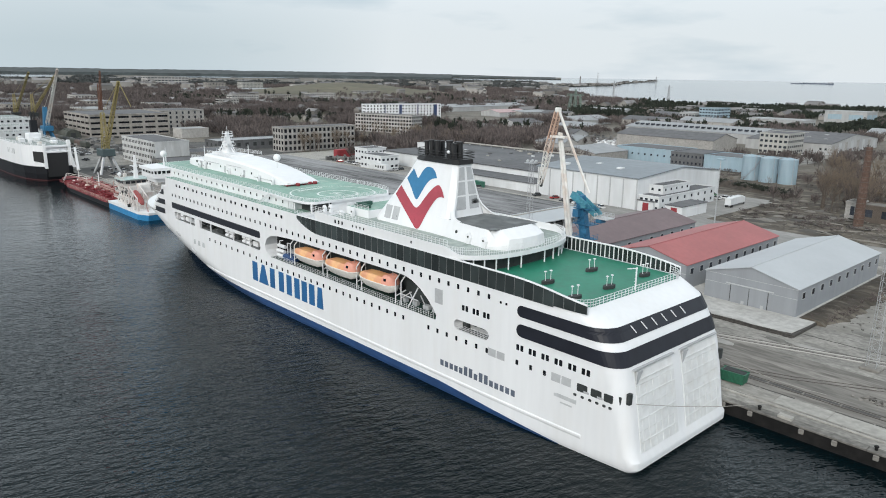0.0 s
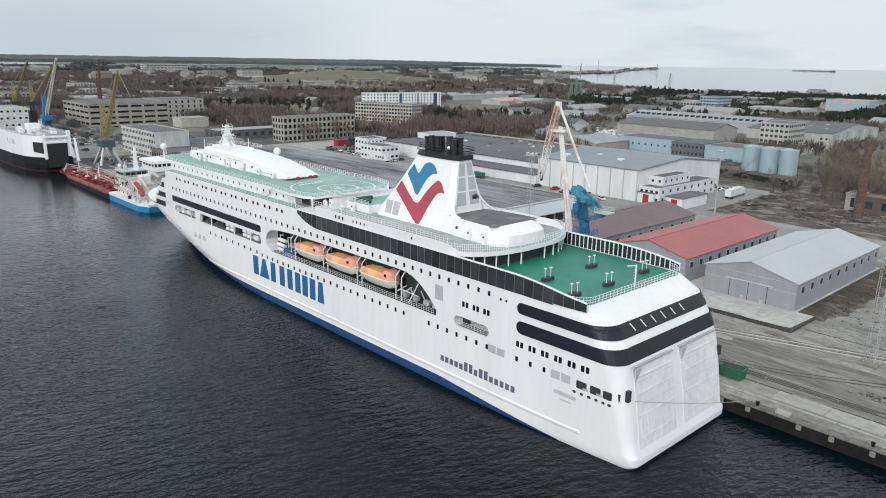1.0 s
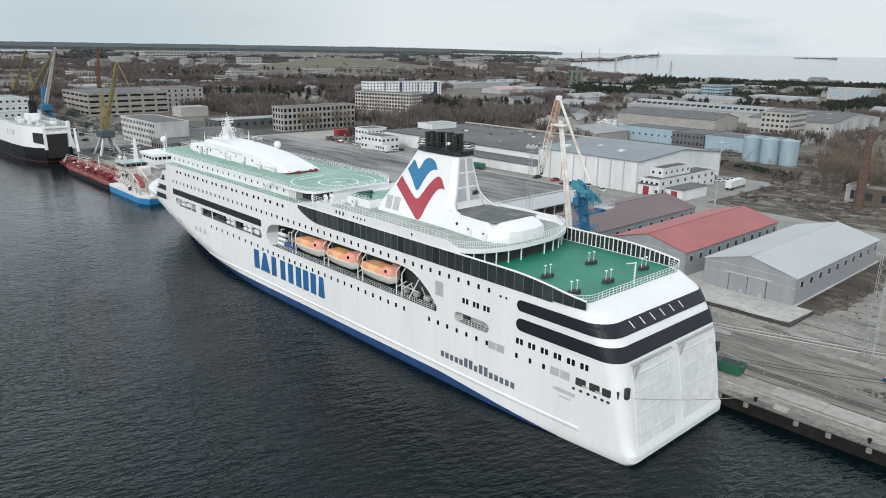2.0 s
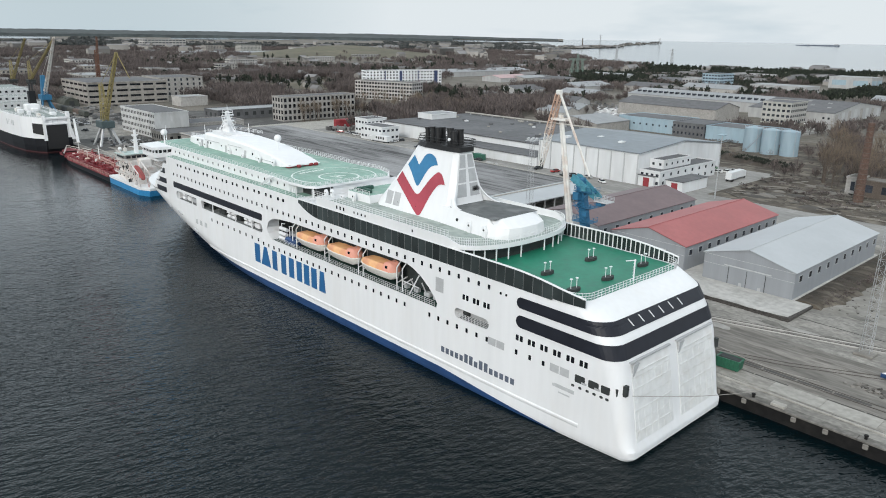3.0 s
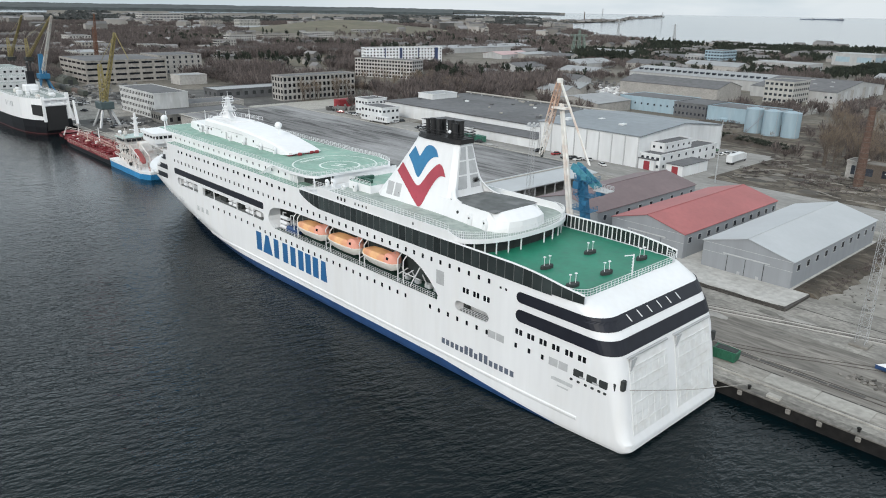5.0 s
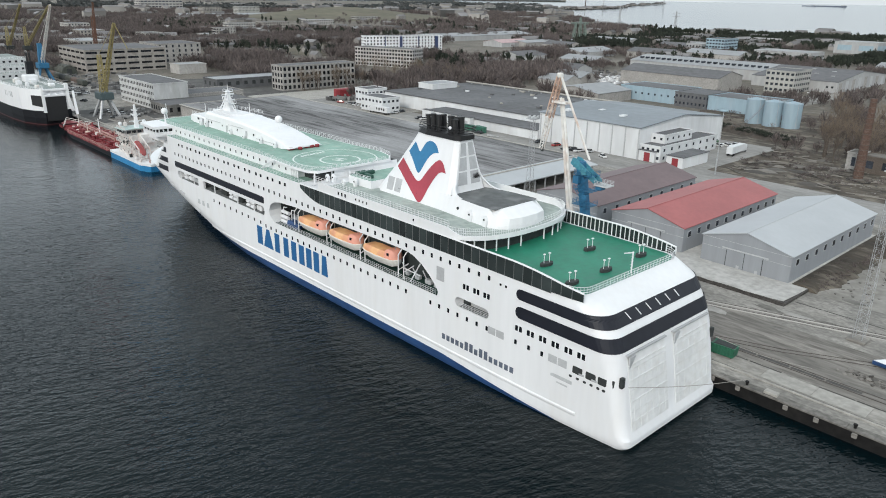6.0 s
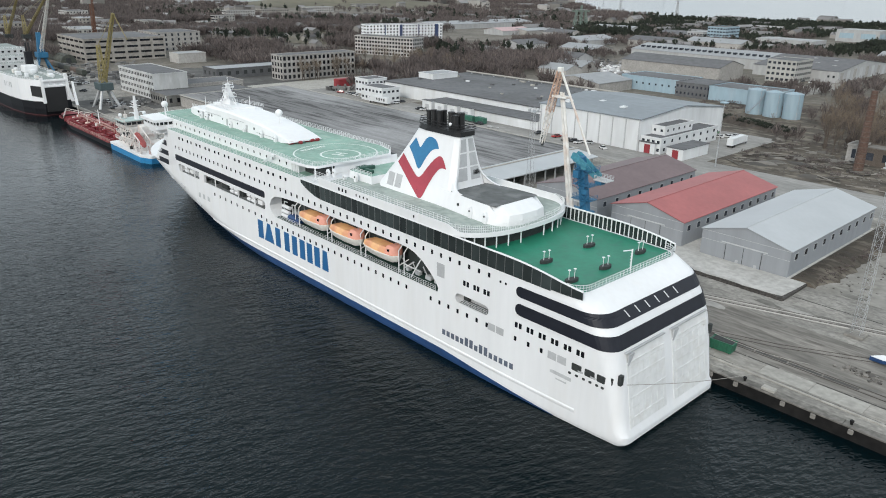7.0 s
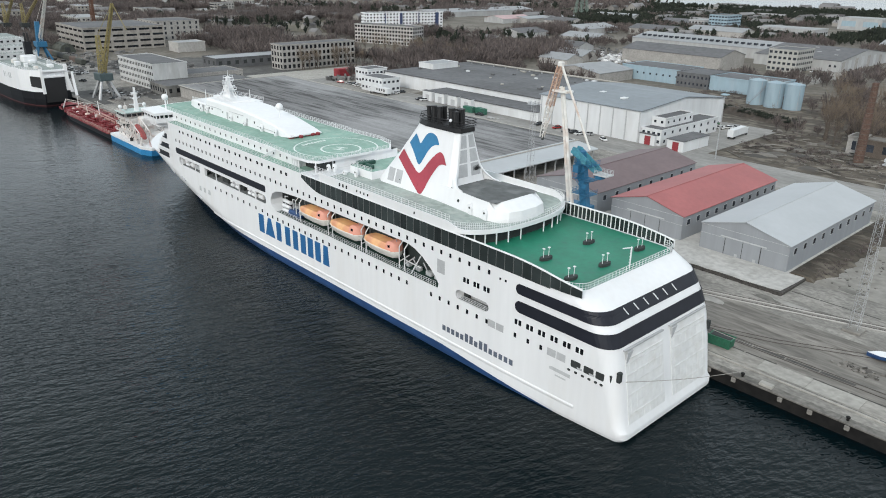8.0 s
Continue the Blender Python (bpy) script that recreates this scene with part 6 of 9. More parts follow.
def house_mass(spots, name, label, s0, s1, h0, h1):
    V, F, I = [], [], []
    for x, y, z, r in spots:
        L, W, h = rng.uniform(s0, s1), rng.uniform(s0 * 0.6, s0 * 1.1), rng.uniform(h0, h1)
        a = rng.choice([0.0, math.pi / 2]) + rng.normal(0, 0.15)
        c, s = math.cos(a), math.sin(a)
        def P(u, v, w):
            return (x + u * c - v * s, y + u * s + v * c, z + w)
        n = len(V)
        V += [P(u, v, w) for w in (-1, h) for u, v in ((-L / 2, -W / 2), (L / 2, -W / 2), (L / 2, W / 2), (-L / 2, W / 2))]
        rr = W * rng.uniform(0.12, 0.4)
        V += [P(-L / 2, 0, h + rr), P(L / 2, 0, h + rr)]
        F += [(n, n + 1, n + 5, n + 4), (n + 1, n + 2, n + 6, n + 5), (n + 2, n + 3, n + 7, n + 6), (n + 3, n, n + 4, n + 7), (n + 7, n + 8, n + 4), (n + 5, n + 9, n + 6)]
        I += [0] * 6
        o = 0.4
        k = len(V)
        V += [P(-L / 2 - o, -W / 2 - o, h - 0.1), P(L / 2 + o, -W / 2 - o, h - 0.1), P(L / 2 + o, 0, h + rr + 0.15), P(-L / 2 - o, 0, h + rr + 0.15), P(L / 2 + o, W / 2 + o, h - 0.1), P(-L / 2 - o, W / 2 + o, h - 0.1)]
        F += [(k, k + 1, k + 2, k + 3), (k + 3, k + 2, k + 4, k + 5)]
        I += [1, 1]
        # dark window strips
        if h > 3:
            for q in range(int(h // 3)):
                k = len(V)
                zz = 3 * q + 1.6
                V += [P(-L / 2 - 0.05, -W * 0.4, zz - 0.7), P(-L / 2 - 0.05, W * 0.4, zz - 0.7), P(-L / 2 - 0.05, W * 0.4, zz + 0.5), P(-L / 2 - 0.05, -W * 0.4, zz + 0.5)]
                F += [(k, k + 3, k + 2, k + 1)]
                I += [2]
    return mass(name, V, F, [HOUSE_WALLS, HOUSE_ROOFS, WINDOW], I, label, "houses")


house_mass(scatter(150, -6, -46, 620, 1700, 3.0, 260, -0.12), "town_houses", "scattered low houses and sheds among bare trees", 9, 26, 4, 9)
house_mass(scatter(190, -9, -52, 1700, 3600, 5.0, 300, -0.1), "far_town", "distant pale town buildings among the woods", 14, 60, 5, 18)
house_mass(scatter(70, -46, -72, 560, 1700, 8.0, 200, -0.05), "works_sheds", "scattered sheds and stores of the works district", 12, 40, 4, 8)


def twig_mass(spots, name, label, h0, h1, sticks, width, m, spreadf=0.34):
    """Bare trees seen from afar: a stem and a fan of thin boughs each."""
    n = len(spots)
    P = np.array([s[:3] for s in spots])
    H = rng.uniform(h0, h1, n)
    K = sticks
    base = np.repeat(P, K, 0)
    hh = np.repeat(H, K)
    az = rng.uniform(0, 2 * np.pi, n * K)
    rad = np.sqrt(rng.random(n * K)) * spreadf * hh
    z0 = hh * rng.uniform(0.12, 0.45, n * K)
    lean = rng.uniform(0.35, 1.0, n * K)
    z1 = z0 + (hh - z0) * lean * (1 - 0.45 * (rad / (spreadf * hh)) ** 2)
    d = np.stack([np.cos(az), np.sin(az)], 1)
    a = np.empty((n * K, 3, 3))
    foot = base[:, :2] + d * (rad * 0.25)[:, None]
    tip = base[:, :2] + d * rad[:, None]
    side = rng.normal(0, 1, (n * K, 2))
    side /= np.linalg.norm(side, axis=1)[:, None]
    w = (width * rng.uniform(0.5, 1.5, n * K))[:, None]
    a[:, 0, :2], a[:, 1, :2], a[:, 2, :2] = foot - side * w * 0.3, tip + side * w, tip - side * w * 0.6
    a[:, 0, 2], a[:, 1, 2], a[:, 2, 2] = base[:, 2] + z0, base[:, 2] + z1 * 0.93, base[:, 2] + z1
    # stem
    st = np.empty((n, 3, 3))
    st[:] = P[:, None, :]
    st[:, 0, 0] -= 0.02 * H
    st[:, 1, 0] += 0.02 * H
    st[:, 0, 2] -= 1
    st[:, 1, 2] -= 1
    st[:, 2, 2] += H * 0.8
    V = np.concatenate([st.reshape(-1, 3), a.reshape(-1, 3)])
    Fc = np.arange(len(V)).reshape(-1, 3)
    return mass(name, V.tolist(), Fc.tolist(), [m], None, label, "trees")


twig_mass(scatter(5600, -5, -52, 430, 1150, 1.0, 120, -0.06), "bare_wood", "leafless brown broadleaf wood behind the port", 7, 15, 92, 0.13, TWIGS_MIX)
twig_mass(scatter(2900, -40, -74, 330, 1150, 2.0, 90, 0.02), "bare_wood", "leafless brown thicket among the works", 5, 11, 80, 0.13, TWIGS_MIX)
twig_mass(scatter(11000, -6, -58, 1150, 2600, 4.0, 260, -0.17), "far_bare_wood", "distant leafless woods between the houses", 8, 14, 40, 0.34, TWIGS_MIX)
twig_mass(scatter(3600, -57, -77, 790, 1440, 6.0, 110, -0.17), "pine_wood", "dark pine wood along the shore", 6, 11, 26, 0.9, PINES_MIX, 0.28)
twig_mass(scatter(700, -46, -58, 850, 1150, 11.0, 70, 0.0), "pine_wood", "dark pine wood near the power line", 6, 11, 26, 0.9, PINES_MIX, 0.28)
twig_mass(scatter(500, -20, -60, 600, 1600, 9.0, 120, 0.1), "pine_group", "dark groups of pines between houses", 9, 15, 22, 1.0, PINES_MIX, 0.22)
twig_mass(scatter(4200, -5, -52, 2600, 3720, 7.0, 400, -0.2), "far_woods", "distant woods below the skyline, blue-grey with painted haze", 12, 20, 10, 4.5, WOODS_MIX, 0.7)
# closed canopy of the forest along the skyline
bm = BM()


def canopy_height(x, y, r):
    k = min(1.0, max(0.0, (r - 4170) / 25))
    return land_height(x, y, r) + k * (15 + 2.2 * noise.noise((x / 35, y / 35, 2)) + 2.5 * noise.noise((x / 160, y / 160, 4)))


for a0, a1, r0, r1, n in ((-2, -43.2, 4170.0, 4890.0, 620), (-43.2, -51.2, 4600.0, 4890.0, 100)):
    rows = []
    for i in range(n + 1):
        az = a0 + (a1 - a0) * i / n
        row = []
        for k in range(15):
            r = r0 + (r1 - r0) * (k / 14) ** 1.3
            x, y = HUB[0] + r * math.cos(radians(az)), HUB[1] + r * math.sin(radians(az))
            low = min(1.0, max(0.12, (az + 52.5) / 14.0))
            if r0 < 4300:
                z = land_height(x, y, r) + (canopy_height(x, y, r) - land_height(x, y, r)) * low
            else:
                z = land_height(x, y, r) + (14 + 2 * noise.noise((x / 40, y / 40, 2))) * low * min(1, k)
            row.append(bm.verts.new((x, y, z)))
        rows.append(row)
    for p, q in zip(rows, rows[1:]):
        for k in range(14):
            bm.faces.new((p[k + 1], q[k + 1], q[k], p[k]))
bmesh.ops.recalc_face_normals(bm, faces=bm.faces)
# bluish forest colour with the haze of the distance painted in
FOREST = mat("hazed_far_forest", (0.045, 0.055, 0.056), 1.0, var=0.35, scale=0.03, big=0.3)
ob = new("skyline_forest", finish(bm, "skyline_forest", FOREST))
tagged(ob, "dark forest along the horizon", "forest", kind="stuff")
point, works = [], []
for k in range(420):
    az = -49 - 9.6 * rng.random()
    r = spread(SPIT, az) + 20 + (60 + 340 * max(0.0, (az + 58.8) / 9.8)) * rng.random()
    x, y = HUB[0] + r * math.cos(radians(az)), HUB[1] + r * math.sin(radians(az))
    (point if k % 8 else works).append((x, y, land_height(x, y, r), r))
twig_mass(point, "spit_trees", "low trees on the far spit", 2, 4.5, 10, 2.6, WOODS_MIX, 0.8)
house_mass(works, "spit_works", "pale distant works buildings on the spit", 14, 40, 3, 6)

for k, (x, y, w, d) in enumerate(((760, -420, 90, 50), (880, -560, 110, 60), (700, -880, 160, 60), (980, -760, 140, 80), (1150, -420, 130, 70), (900, -1050, 200, 50), (1450, -520, 200, 90), (1350, -300, 160, 80), (640, -330, 70, 40))):
    b = BM()
    n = 18
    pts = [(x + w * math.cos(2 * math.pi * i / n) * (0.8 + 0.25 * noise.noise((i, k, 1))), y + d * math.sin(2 * math.pi * i / n) * (0.8 + 0.25 * noise.noise((i, k, 5)))) for i in range(n)]
    vs = [b.verts.new((px, py, land_height(px, py, math.hypot(px - HUB[0], py - HUB[1])) + 0.5)) for px, py in pts]
    b.faces.new(vs)
    tagged(new("field", finish(b, "field", DRY_GRASS)), "open field of dry winter grass", "field", kind="structure")

bm = BM()
rings = []
for i in range(9):
    k = 1.35 * i / 8 + 0.01
    rings.append([])
    for j in range(36):
        a = 2 * math.pi * j / 36
        u, v = 260 * k * math.cos(a) * (1 + 0.12 * noise.noise((j, 0, 2))), 185 * k * math.sin(a) * (1 + 0.12 * noise.noise((j, 3, 2)))
        x, y = 1500 + u * 0.82 + v * 0.57, -990 - u * 0.57 + v * 0.82
        rings[-1].append((x, y, land_height(x, y, math.hypot(x - HUB[0], y - HUB[1])) + 0.8))
loft(bm, rings, cap1=False)
bmesh.ops.recalc_face_normals(bm, faces=bm.faces)
HILL_GRASS = mat("dull_green_grass", (0.118, 0.108, 0.072), 0.95, var=0.2, scale=0.05, stain=(0.12, 0.10, 0.075), stain_amt=0.6, big=0.25)
tagged(new("grass_mound", finish(bm, "grass_mound", HILL_GRASS, True)), "broad mound of dull green grass beyond the town", "hill", kind="structure")


# ---------------------------------------------------------------- lifeboats and deck gear of the ferry
def lifeboat(x, y, z, name="lifeboat"):
    t = thing("lifeboat", "orange covered lifeboat with a cream hull hanging from davits", "lifeboat", "lifeboats", T((x, y, z)))
    st = [(-5.4, 0.25, 0.7), (-4.9, 1.05, -0.05), (-3.6, 1.6, -0.45), (0, 1.85, -0.55), (3.4, 1.6, -0.45), (4.9, 1.0, 0.0), (5.5, 0.2, 0.8)]
    b = BM()
    loft(b, [[(sx, w, 1.3), (sx, w * 0.85, 0.6 + zb * 0.4), (sx, w * 0.35, zb), (sx, -w * 0.35, zb), (sx, -w * 0.85, 0.6 + zb * 0.4), (sx, -w, 1.3)] for sx, w, zb in st])
    bmesh.ops.recalc_face_normals(b, faces=b.faces)
    part("boat_hull", b, CREAM_GRP, t, "cream fibreglass hull", True)
    b = BM()
    roof = [(-2.7, 1.62, 1.15), (-2.0, 1.72, 1.2), (1.5, 1.78, 1.2), (3.6, 1.5, 1.1), (4.9, 0.95, 0.7), (5.3, 0.3, 0.15)]
    loft(b, [[(sx, w, 1.31), (sx, w * 0.97, 1.31 + h * 0.6), (sx, w * 0.72, 1.31 + h), (sx, -w * 0.72, 1.31 + h), (sx, -w * 0.97, 1.31 + h * 0.6), (sx, -w, 1.31)] for sx, w, h in roof])
    bmesh.ops.recalc_face_normals(b, faces=b.faces)
    part("canopy", b, YELLOW_GRP, t, "sun-faded orange rigid canopy", True)
    b = BM()
    cabin = [(-5.3, 0.5, 0.5), (-4.9, 1.15, 1.25), (-4.2, 1.5, 1.75), (-3.2, 1.62, 1.8), (-2.65, 1.62, 1.5)]
    loft(b, [[(sx, w, 1.31), (sx, w * 0.97, 1.31 + h * 0.6), (sx, w * 0.66, 1.31 + h), (sx, -w * 0.66, 1.31 + h), (sx, -w * 0.97, 1.31 + h * 0.6), (sx, -w, 1.31)] for sx, w, h in cabin])
    bmesh.ops.recalc_face_normals(b, faces=b.faces)
    part("helm_cabin", b, ORANGE, t, "faded orange helm cabin", True)
    for sx in (-3.7,):
        b = BM()
        box(b, sx - 0.3, sx + 0.3, 1.3, 1.64, 2.0, 2.5, bevel=0.04)
        part("window", b, GLASS, t)
    b = BM()
    for (xa, wa, _), (xb, wb, _) in zip(st, st[1:]):
        tube(b, (xa, wa + 0.03, 1.25), (xb, wb + 0.03, 1.25), 0.13, n=5)
    part("rubbing_strake", b, CREAM_GRP, t)
    for sx in (-4.2, 4.2):
        b = BM()
        tube(b, (sx, 0, 2.2), (sx, 0, 4.1), 0.06, n=4)
        part("fall", b, STEEL, t)
    return t


YELLOW_GRP = mat("sun_faded_orange_fibreglass", (0.78, 0.37, 0.20), 0.5, var=0.14, scale=0.5, stain=(0.80, 0.52, 0.22), stain_amt=0.9, big=0.15, edge=(0.42, 0.6))
CREAM_GRP = mat("cream_fibreglass", (0.74, 0.72, 0.67), 0.5, var=0.08)
for x in (81.4, 69.4, 57.4):
    lifeboat(x, 13.7, 14.6)
b = BM()
box(b, 40.6, 97.2, 10.25, 14.3, 12.50, 12.56)
part("boat_deck", b, mat("dark_green_boat_deck", (0.012, 0.045, 0.034), 0.7, var=0.2), ferry, "dark green boat deck")
# back wall and end plate coloured dark for the shade behind the boats
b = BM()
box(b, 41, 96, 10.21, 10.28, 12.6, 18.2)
part("recess_wall", b, mat("bay_shade_grey", (0.04, 0.05, 0.05), 0.7, var=0.15), ferry)
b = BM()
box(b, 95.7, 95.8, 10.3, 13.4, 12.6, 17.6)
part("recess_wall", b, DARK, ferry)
for x, y, z, w in ((95.2, 12.9, 12.6, 0.5), (92.4, 11.6, 12.6, 0.9), (90.6, 11.2, 12.6, 0.7), (94.0, 11.0, 12.6, 0.8)):
    b = BM()
    box(b, x - w, x + w, y - 0.5, y + 0.5, z, z + 1.1 + w, bevel=0.15)
    part("deck_locker", b, WATER_GREY, ferry)
for x in (95.0, 91.6):
    b = BM()
    tube(b, (x, 13.2, 12.6), (x, 13.2, 16.6), 0.11, n=6)
    tube(b, (x, 13.2, 16.6), (x - 3.0, 14.1, 17.3), 0.11, 0.08, n=6)
    part("raft_davit", b, WHITE, ferry, "slim white raft davit")
for x in (88.2, 75.4, 63.4, 51.2):
    for dx in (-0.8, 0.8):
        b = BM()
        tube(b, (x + dx, 14.0, 12.5), (x + dx, 14.0, 17.0), 0.12, n=6)
        tube(b, (x + dx, 14.0, 17.0), (x + dx, 12.6, 18.5), 0.12, n=6)
        tube(b, (x + dx, 13.9, 14.0), (x + dx, 11.5, 14.6), 0.12, n=5)
        part("davit", b, WHITE, ferry)
for k in range(14):
    x = 41 + 4 * k
    railing((x, 14.42, 12.5), (x + 4, 14.42, 12.5), 6, 1.05, None, 0.028)
def raft(x, y, z, m=None):
    b = BM()
    tube(b, (x - 0.8, y, z), (x + 0.8, y, z), 0.42, n=10)
    part("liferaft_canister", b, m or WHITE, ferry, "white liferaft canister")
for x in (94.5, 93.0, 120, 117.6, 111, 108.8, 147):
    raft(x, 13.6, 13.6 if x > 100 else 13.4)
    raft(x, 13.6, 14.6 if x > 100 else 14.5)
    if x < 100:
        raft(x, 13.4, 15.6)
b = BM()
box(b, 88.0, 92.6, 12.0, 14.2, 12.7, 14.2, bevel=0.4)
part("rescue_boat", b, NAVY, ferry, "blue covered rescue boat")
for x in (48.6,):
    b = BM()
    tube(b, (x, 13.8, 12.6), (x - 2.5, 13.6, 16.8), 0.13, n=5)
    tube(b, (x - 2.5, 13.6, 14.4), (x + 2, 13.6, 14.6), 0.10, n=5)
    part("davit_brace", b, WHITE, ferry)
# dark back plate puts the long recess's shade into its colour
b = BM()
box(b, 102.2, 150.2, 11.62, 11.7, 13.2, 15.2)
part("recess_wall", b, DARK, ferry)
# grey floor and ceiling plates carry the painted shade of both recesses
for z0, z1, x0, x1, y0 in ((13.1, 13.13, 102.4, 150.2, 11.7), (15.21, 15.24, 102.4, 150.0, 11.7), (12.31, 12.34, 28.3, 35.0, 12.5), (14.06, 14.09, 28.3, 35.0, 12.5)):
    b = BM()
    box(b, x0, x1, y0, 14.25, z0, z1)
    part("recess_floor", b, DULL_GREY, ferry)
for x, w in ((106.5, 1.2), (116, 1.0), (125, 1.6), (131.5, 0.9), (141, 1.5), (145, 1.0)):
    b = BM()
    box(b, x - w, x + w, 12.2, 13.4, 13.13, 14.3, bevel=0.12)
    part("deck_locker", b, (WATER_GREY, WHITE, DARK)[int(x) % 3], ferry)
for x, w in ((45.5, 0.8), (48.6, 0.6), (51.5, 0.5), (43.4, 0.4)):
    b = BM()
    box(b, x - w, x + w, 11.4, 12.4, 12.56, 13.2 + 0.3 * w, bevel=0.15)
    tube(b, (x, 12.4, 13.4), (x + 0.8, 12.8, 15.2), 0.12, n=5)
    part("winch", b, WATER_GREY, ferry, "grey davit winch")
for k in (1, 3, 6, 9, 11):
    b = BM()
    tube(b, (103 + 4.2 * k, 14.3, 13.1), (103 + 4.2 * k, 14.3, 15.2), 0.16, n=5)
    part("recess_post", b, WHITE, ferry)
b = BM()
box(b, 134.5, 137.6, 13.9, 14.52, 13.05, 15.3)
part("recess_post", b, WHITE, ferry)
b = BM()
box(b, 28, 35.4, 12.42, 12.5, 12.4, 14.0)
part("recess_wall", b, mat("pale_recess_paint", (0.40, 0.41, 0.415), 0.7), ferry)
for x in (29.4, 31.0, 32.6):
    b = BM()
    box(b, x - 0.35, x + 0.35, 12.48, 12.55, 13.0, 13.7)
    part("window", b, GLASS, ferry)
b = BM()
box(b, 33.6, 35.0, 12.5, 13.3, 12.35, 13.6, bevel=0.2)
part("winch", b, DARK, ferry)
railing((28.0, 14.4, 12.35), (35.3, 14.4, 12.35), 10, 0.9, None, 0.03)

# stairs and posts beside the bay below the helideck
for x in (90.3, 91.0, 91.7, 92.4):
    b = BM()
    box(b, x - 0.12, x + 0.12, 12.02, 12.3, 24.4, 26.3)
    part("recess_post", b, WHITE, ferry)
for x, y0, z0, z1 in ((101.0, 13.3, 24.4, 26.8), (80, 13.2, 24.4, 26.1)):
    b = BM()
    for s in (-0.55, 0.55):
        tube(b, (x + 2.2, y0 + s, z0), (x - 2.2, y0 + s, z1), 0.1, n=4)
    for k in range(10):
        c = Vector((x + 2.2, y0, z0)).lerp(Vector((x - 2.2, y0, z1)), k / 9)
        tube(b, c + Vector((0, -0.55, 0)), c + Vector((0, 0.55, 0)), 0.06, n=4)
    part("stairway", b, WHITE, ferry, "white steel stairway")
def ventilator(x, y, z, h):
    b = BM()
    prism(b, [(x - 0.35, z), (x + 0.25, z), (x + 0.5, z + h * 0.75), (x + 0.15, z + h), (x - 0.4, z + h * 0.6)], 'y', y - 0.3, y + 0.3)
    v = part("ventilator", b, WHITE, ferry, "white ventilator cowl")
    b = BM()
    tube(b, (x, y + 0.28, z + h * 0.55), (x, y + 0.34, z + h * 0.55), h * 0.11, n=8)
    part("vent_mouth", b, DARK, v)


for x in (152.5, 149, 134.5, 127, 118, 111):
    ventilator(x, 5.5, 26.84, 1.7 if x != 127 else 1.0)
for x, y, h in ((74.0, 7.8, 1.9), (80.2, 9.0, 1.8), (81.6, 9.6, 1.5), (77.0, 8.6, 1.0)):
    ventilator(x, y, 24.84, h)


def deck_lamp(x, y, turn):
    t = thing("deck_lamp", "twin-headed deck lamp standing in a dark bench", "deck lamp", "deck lamps", T((x, y, 21.95)) @ pose(0, 0, 0, 0, 0, turn))
    b = BM()
    loft(b, [[(1.35 * math.cos(a), 0.62 * math.sin(a), z) for a in [2 * math.pi * k / 14 for k in range(14)]] for z in (0, 0.45, 0.5)])
    part("bench", b, DARK, t, "dark oval bench")
    for s in (-0.6, 0.6):
        b = BM()
        tube(b, (s, 0, 0.4), (s, 0, 2.0), 0.05, n=5)
        p = part("post", b, WHITE, t)
        b = BM()
        box(b, s - 0.2, s + 0.2, -0.2, 0.2, 1.92, 2.1, bevel=0.06)
        part("lamp_head", b, WHITE, p)


for x, y, a in ((22.0, 7.1, 84), (14.1, 1.8, 86), (22.0, -4.5, 83), (14.2, 10.4, 82), (14.4, -8.7, 87)):
    deck_lamp(x, y, a)
t = thing("flagstaff", "white stern flagstaff with a short arm", "flagstaff", m=T((11.0, -0.7, 21.94)))
b = BM()
tube(b, (0, 0, 0), (0, 0, 3.6), 0.12, n=6)
p = part("pole", b, WHITE, t)
b = BM()
tube(b, (0, -0.2, 3.4), (0.6, 1.6, 3.5), 0.10, n=5)
part("arm", b, WHITE, t)
for k in range(6):
    b = BM()
    tube(b, (0, 0, 0.3 + 0.5 * k), (0.25, 0.0, 0.3 + 0.5 * k), 0.05, n=4)
    part("rung", b, WHITE, t)

# anchor fittings and fenders forward
for x, z in ((150, 9.5), (141, 6.0), (158, 10.0)):
    b = BM()
    tube(b, (x, hull_y(x, z) + 0.1, z), (x - 2.4, hull_y(x - 2.4, z - 0.6) + 0.2, z - 0.6), 0.22, n=5)
    part("anchor_pocket", b, LOUVRE, ferry)


# ---------------------------------------------------------------- quay gear
def line(name, p, q, r, m, label, cat, sag=0.0, n=8):
    t = thing(name, label, cat)
    b = BM()
    pts = [Vector(p).lerp(Vector(q), k / n) - Vector((0, 0, sag * math.sin(math.pi * k / n))) for k in range(n + 1)]
    for a, c in zip(pts, pts[1:]):
        tube(b, a, c, r, n=4, caps=False)
    part("rope", b, m, t)


ROPE = mat("mooring_rope", (0.35, 0.33, 0.30), 0.9)
line("mooring_line", (1.3, 12.4, 10.3), (-4.2, -18.5, 2.7), 0.05, ROPE, "pale mooring line from the stern to the quay", "mooring line", 0.5)
line("mooring_line", (1.0, -12.6, 10.5), (-9, -30.0, 2.4), 0.05, ROPE, "pale mooring line from the stern to the quay", "mooring line", 0.6)
for k in range(14):
    x = -38 + 17 * k
    t = thing("bollard", "dark iron mooring bollard on the quay edge", "bollard", "bollards", T((x, -15.9, GROUND + 0.12)))
    b = BM()
    tube(b, (0, 0, 0), (0, 0, 0.5), 0.22, n=10)
    tube(b, (0, 0, 0.5), (0, 0, 0.7), 0.34, 0.3, n=10)
    part("post", b, QUAY_FACE, t)
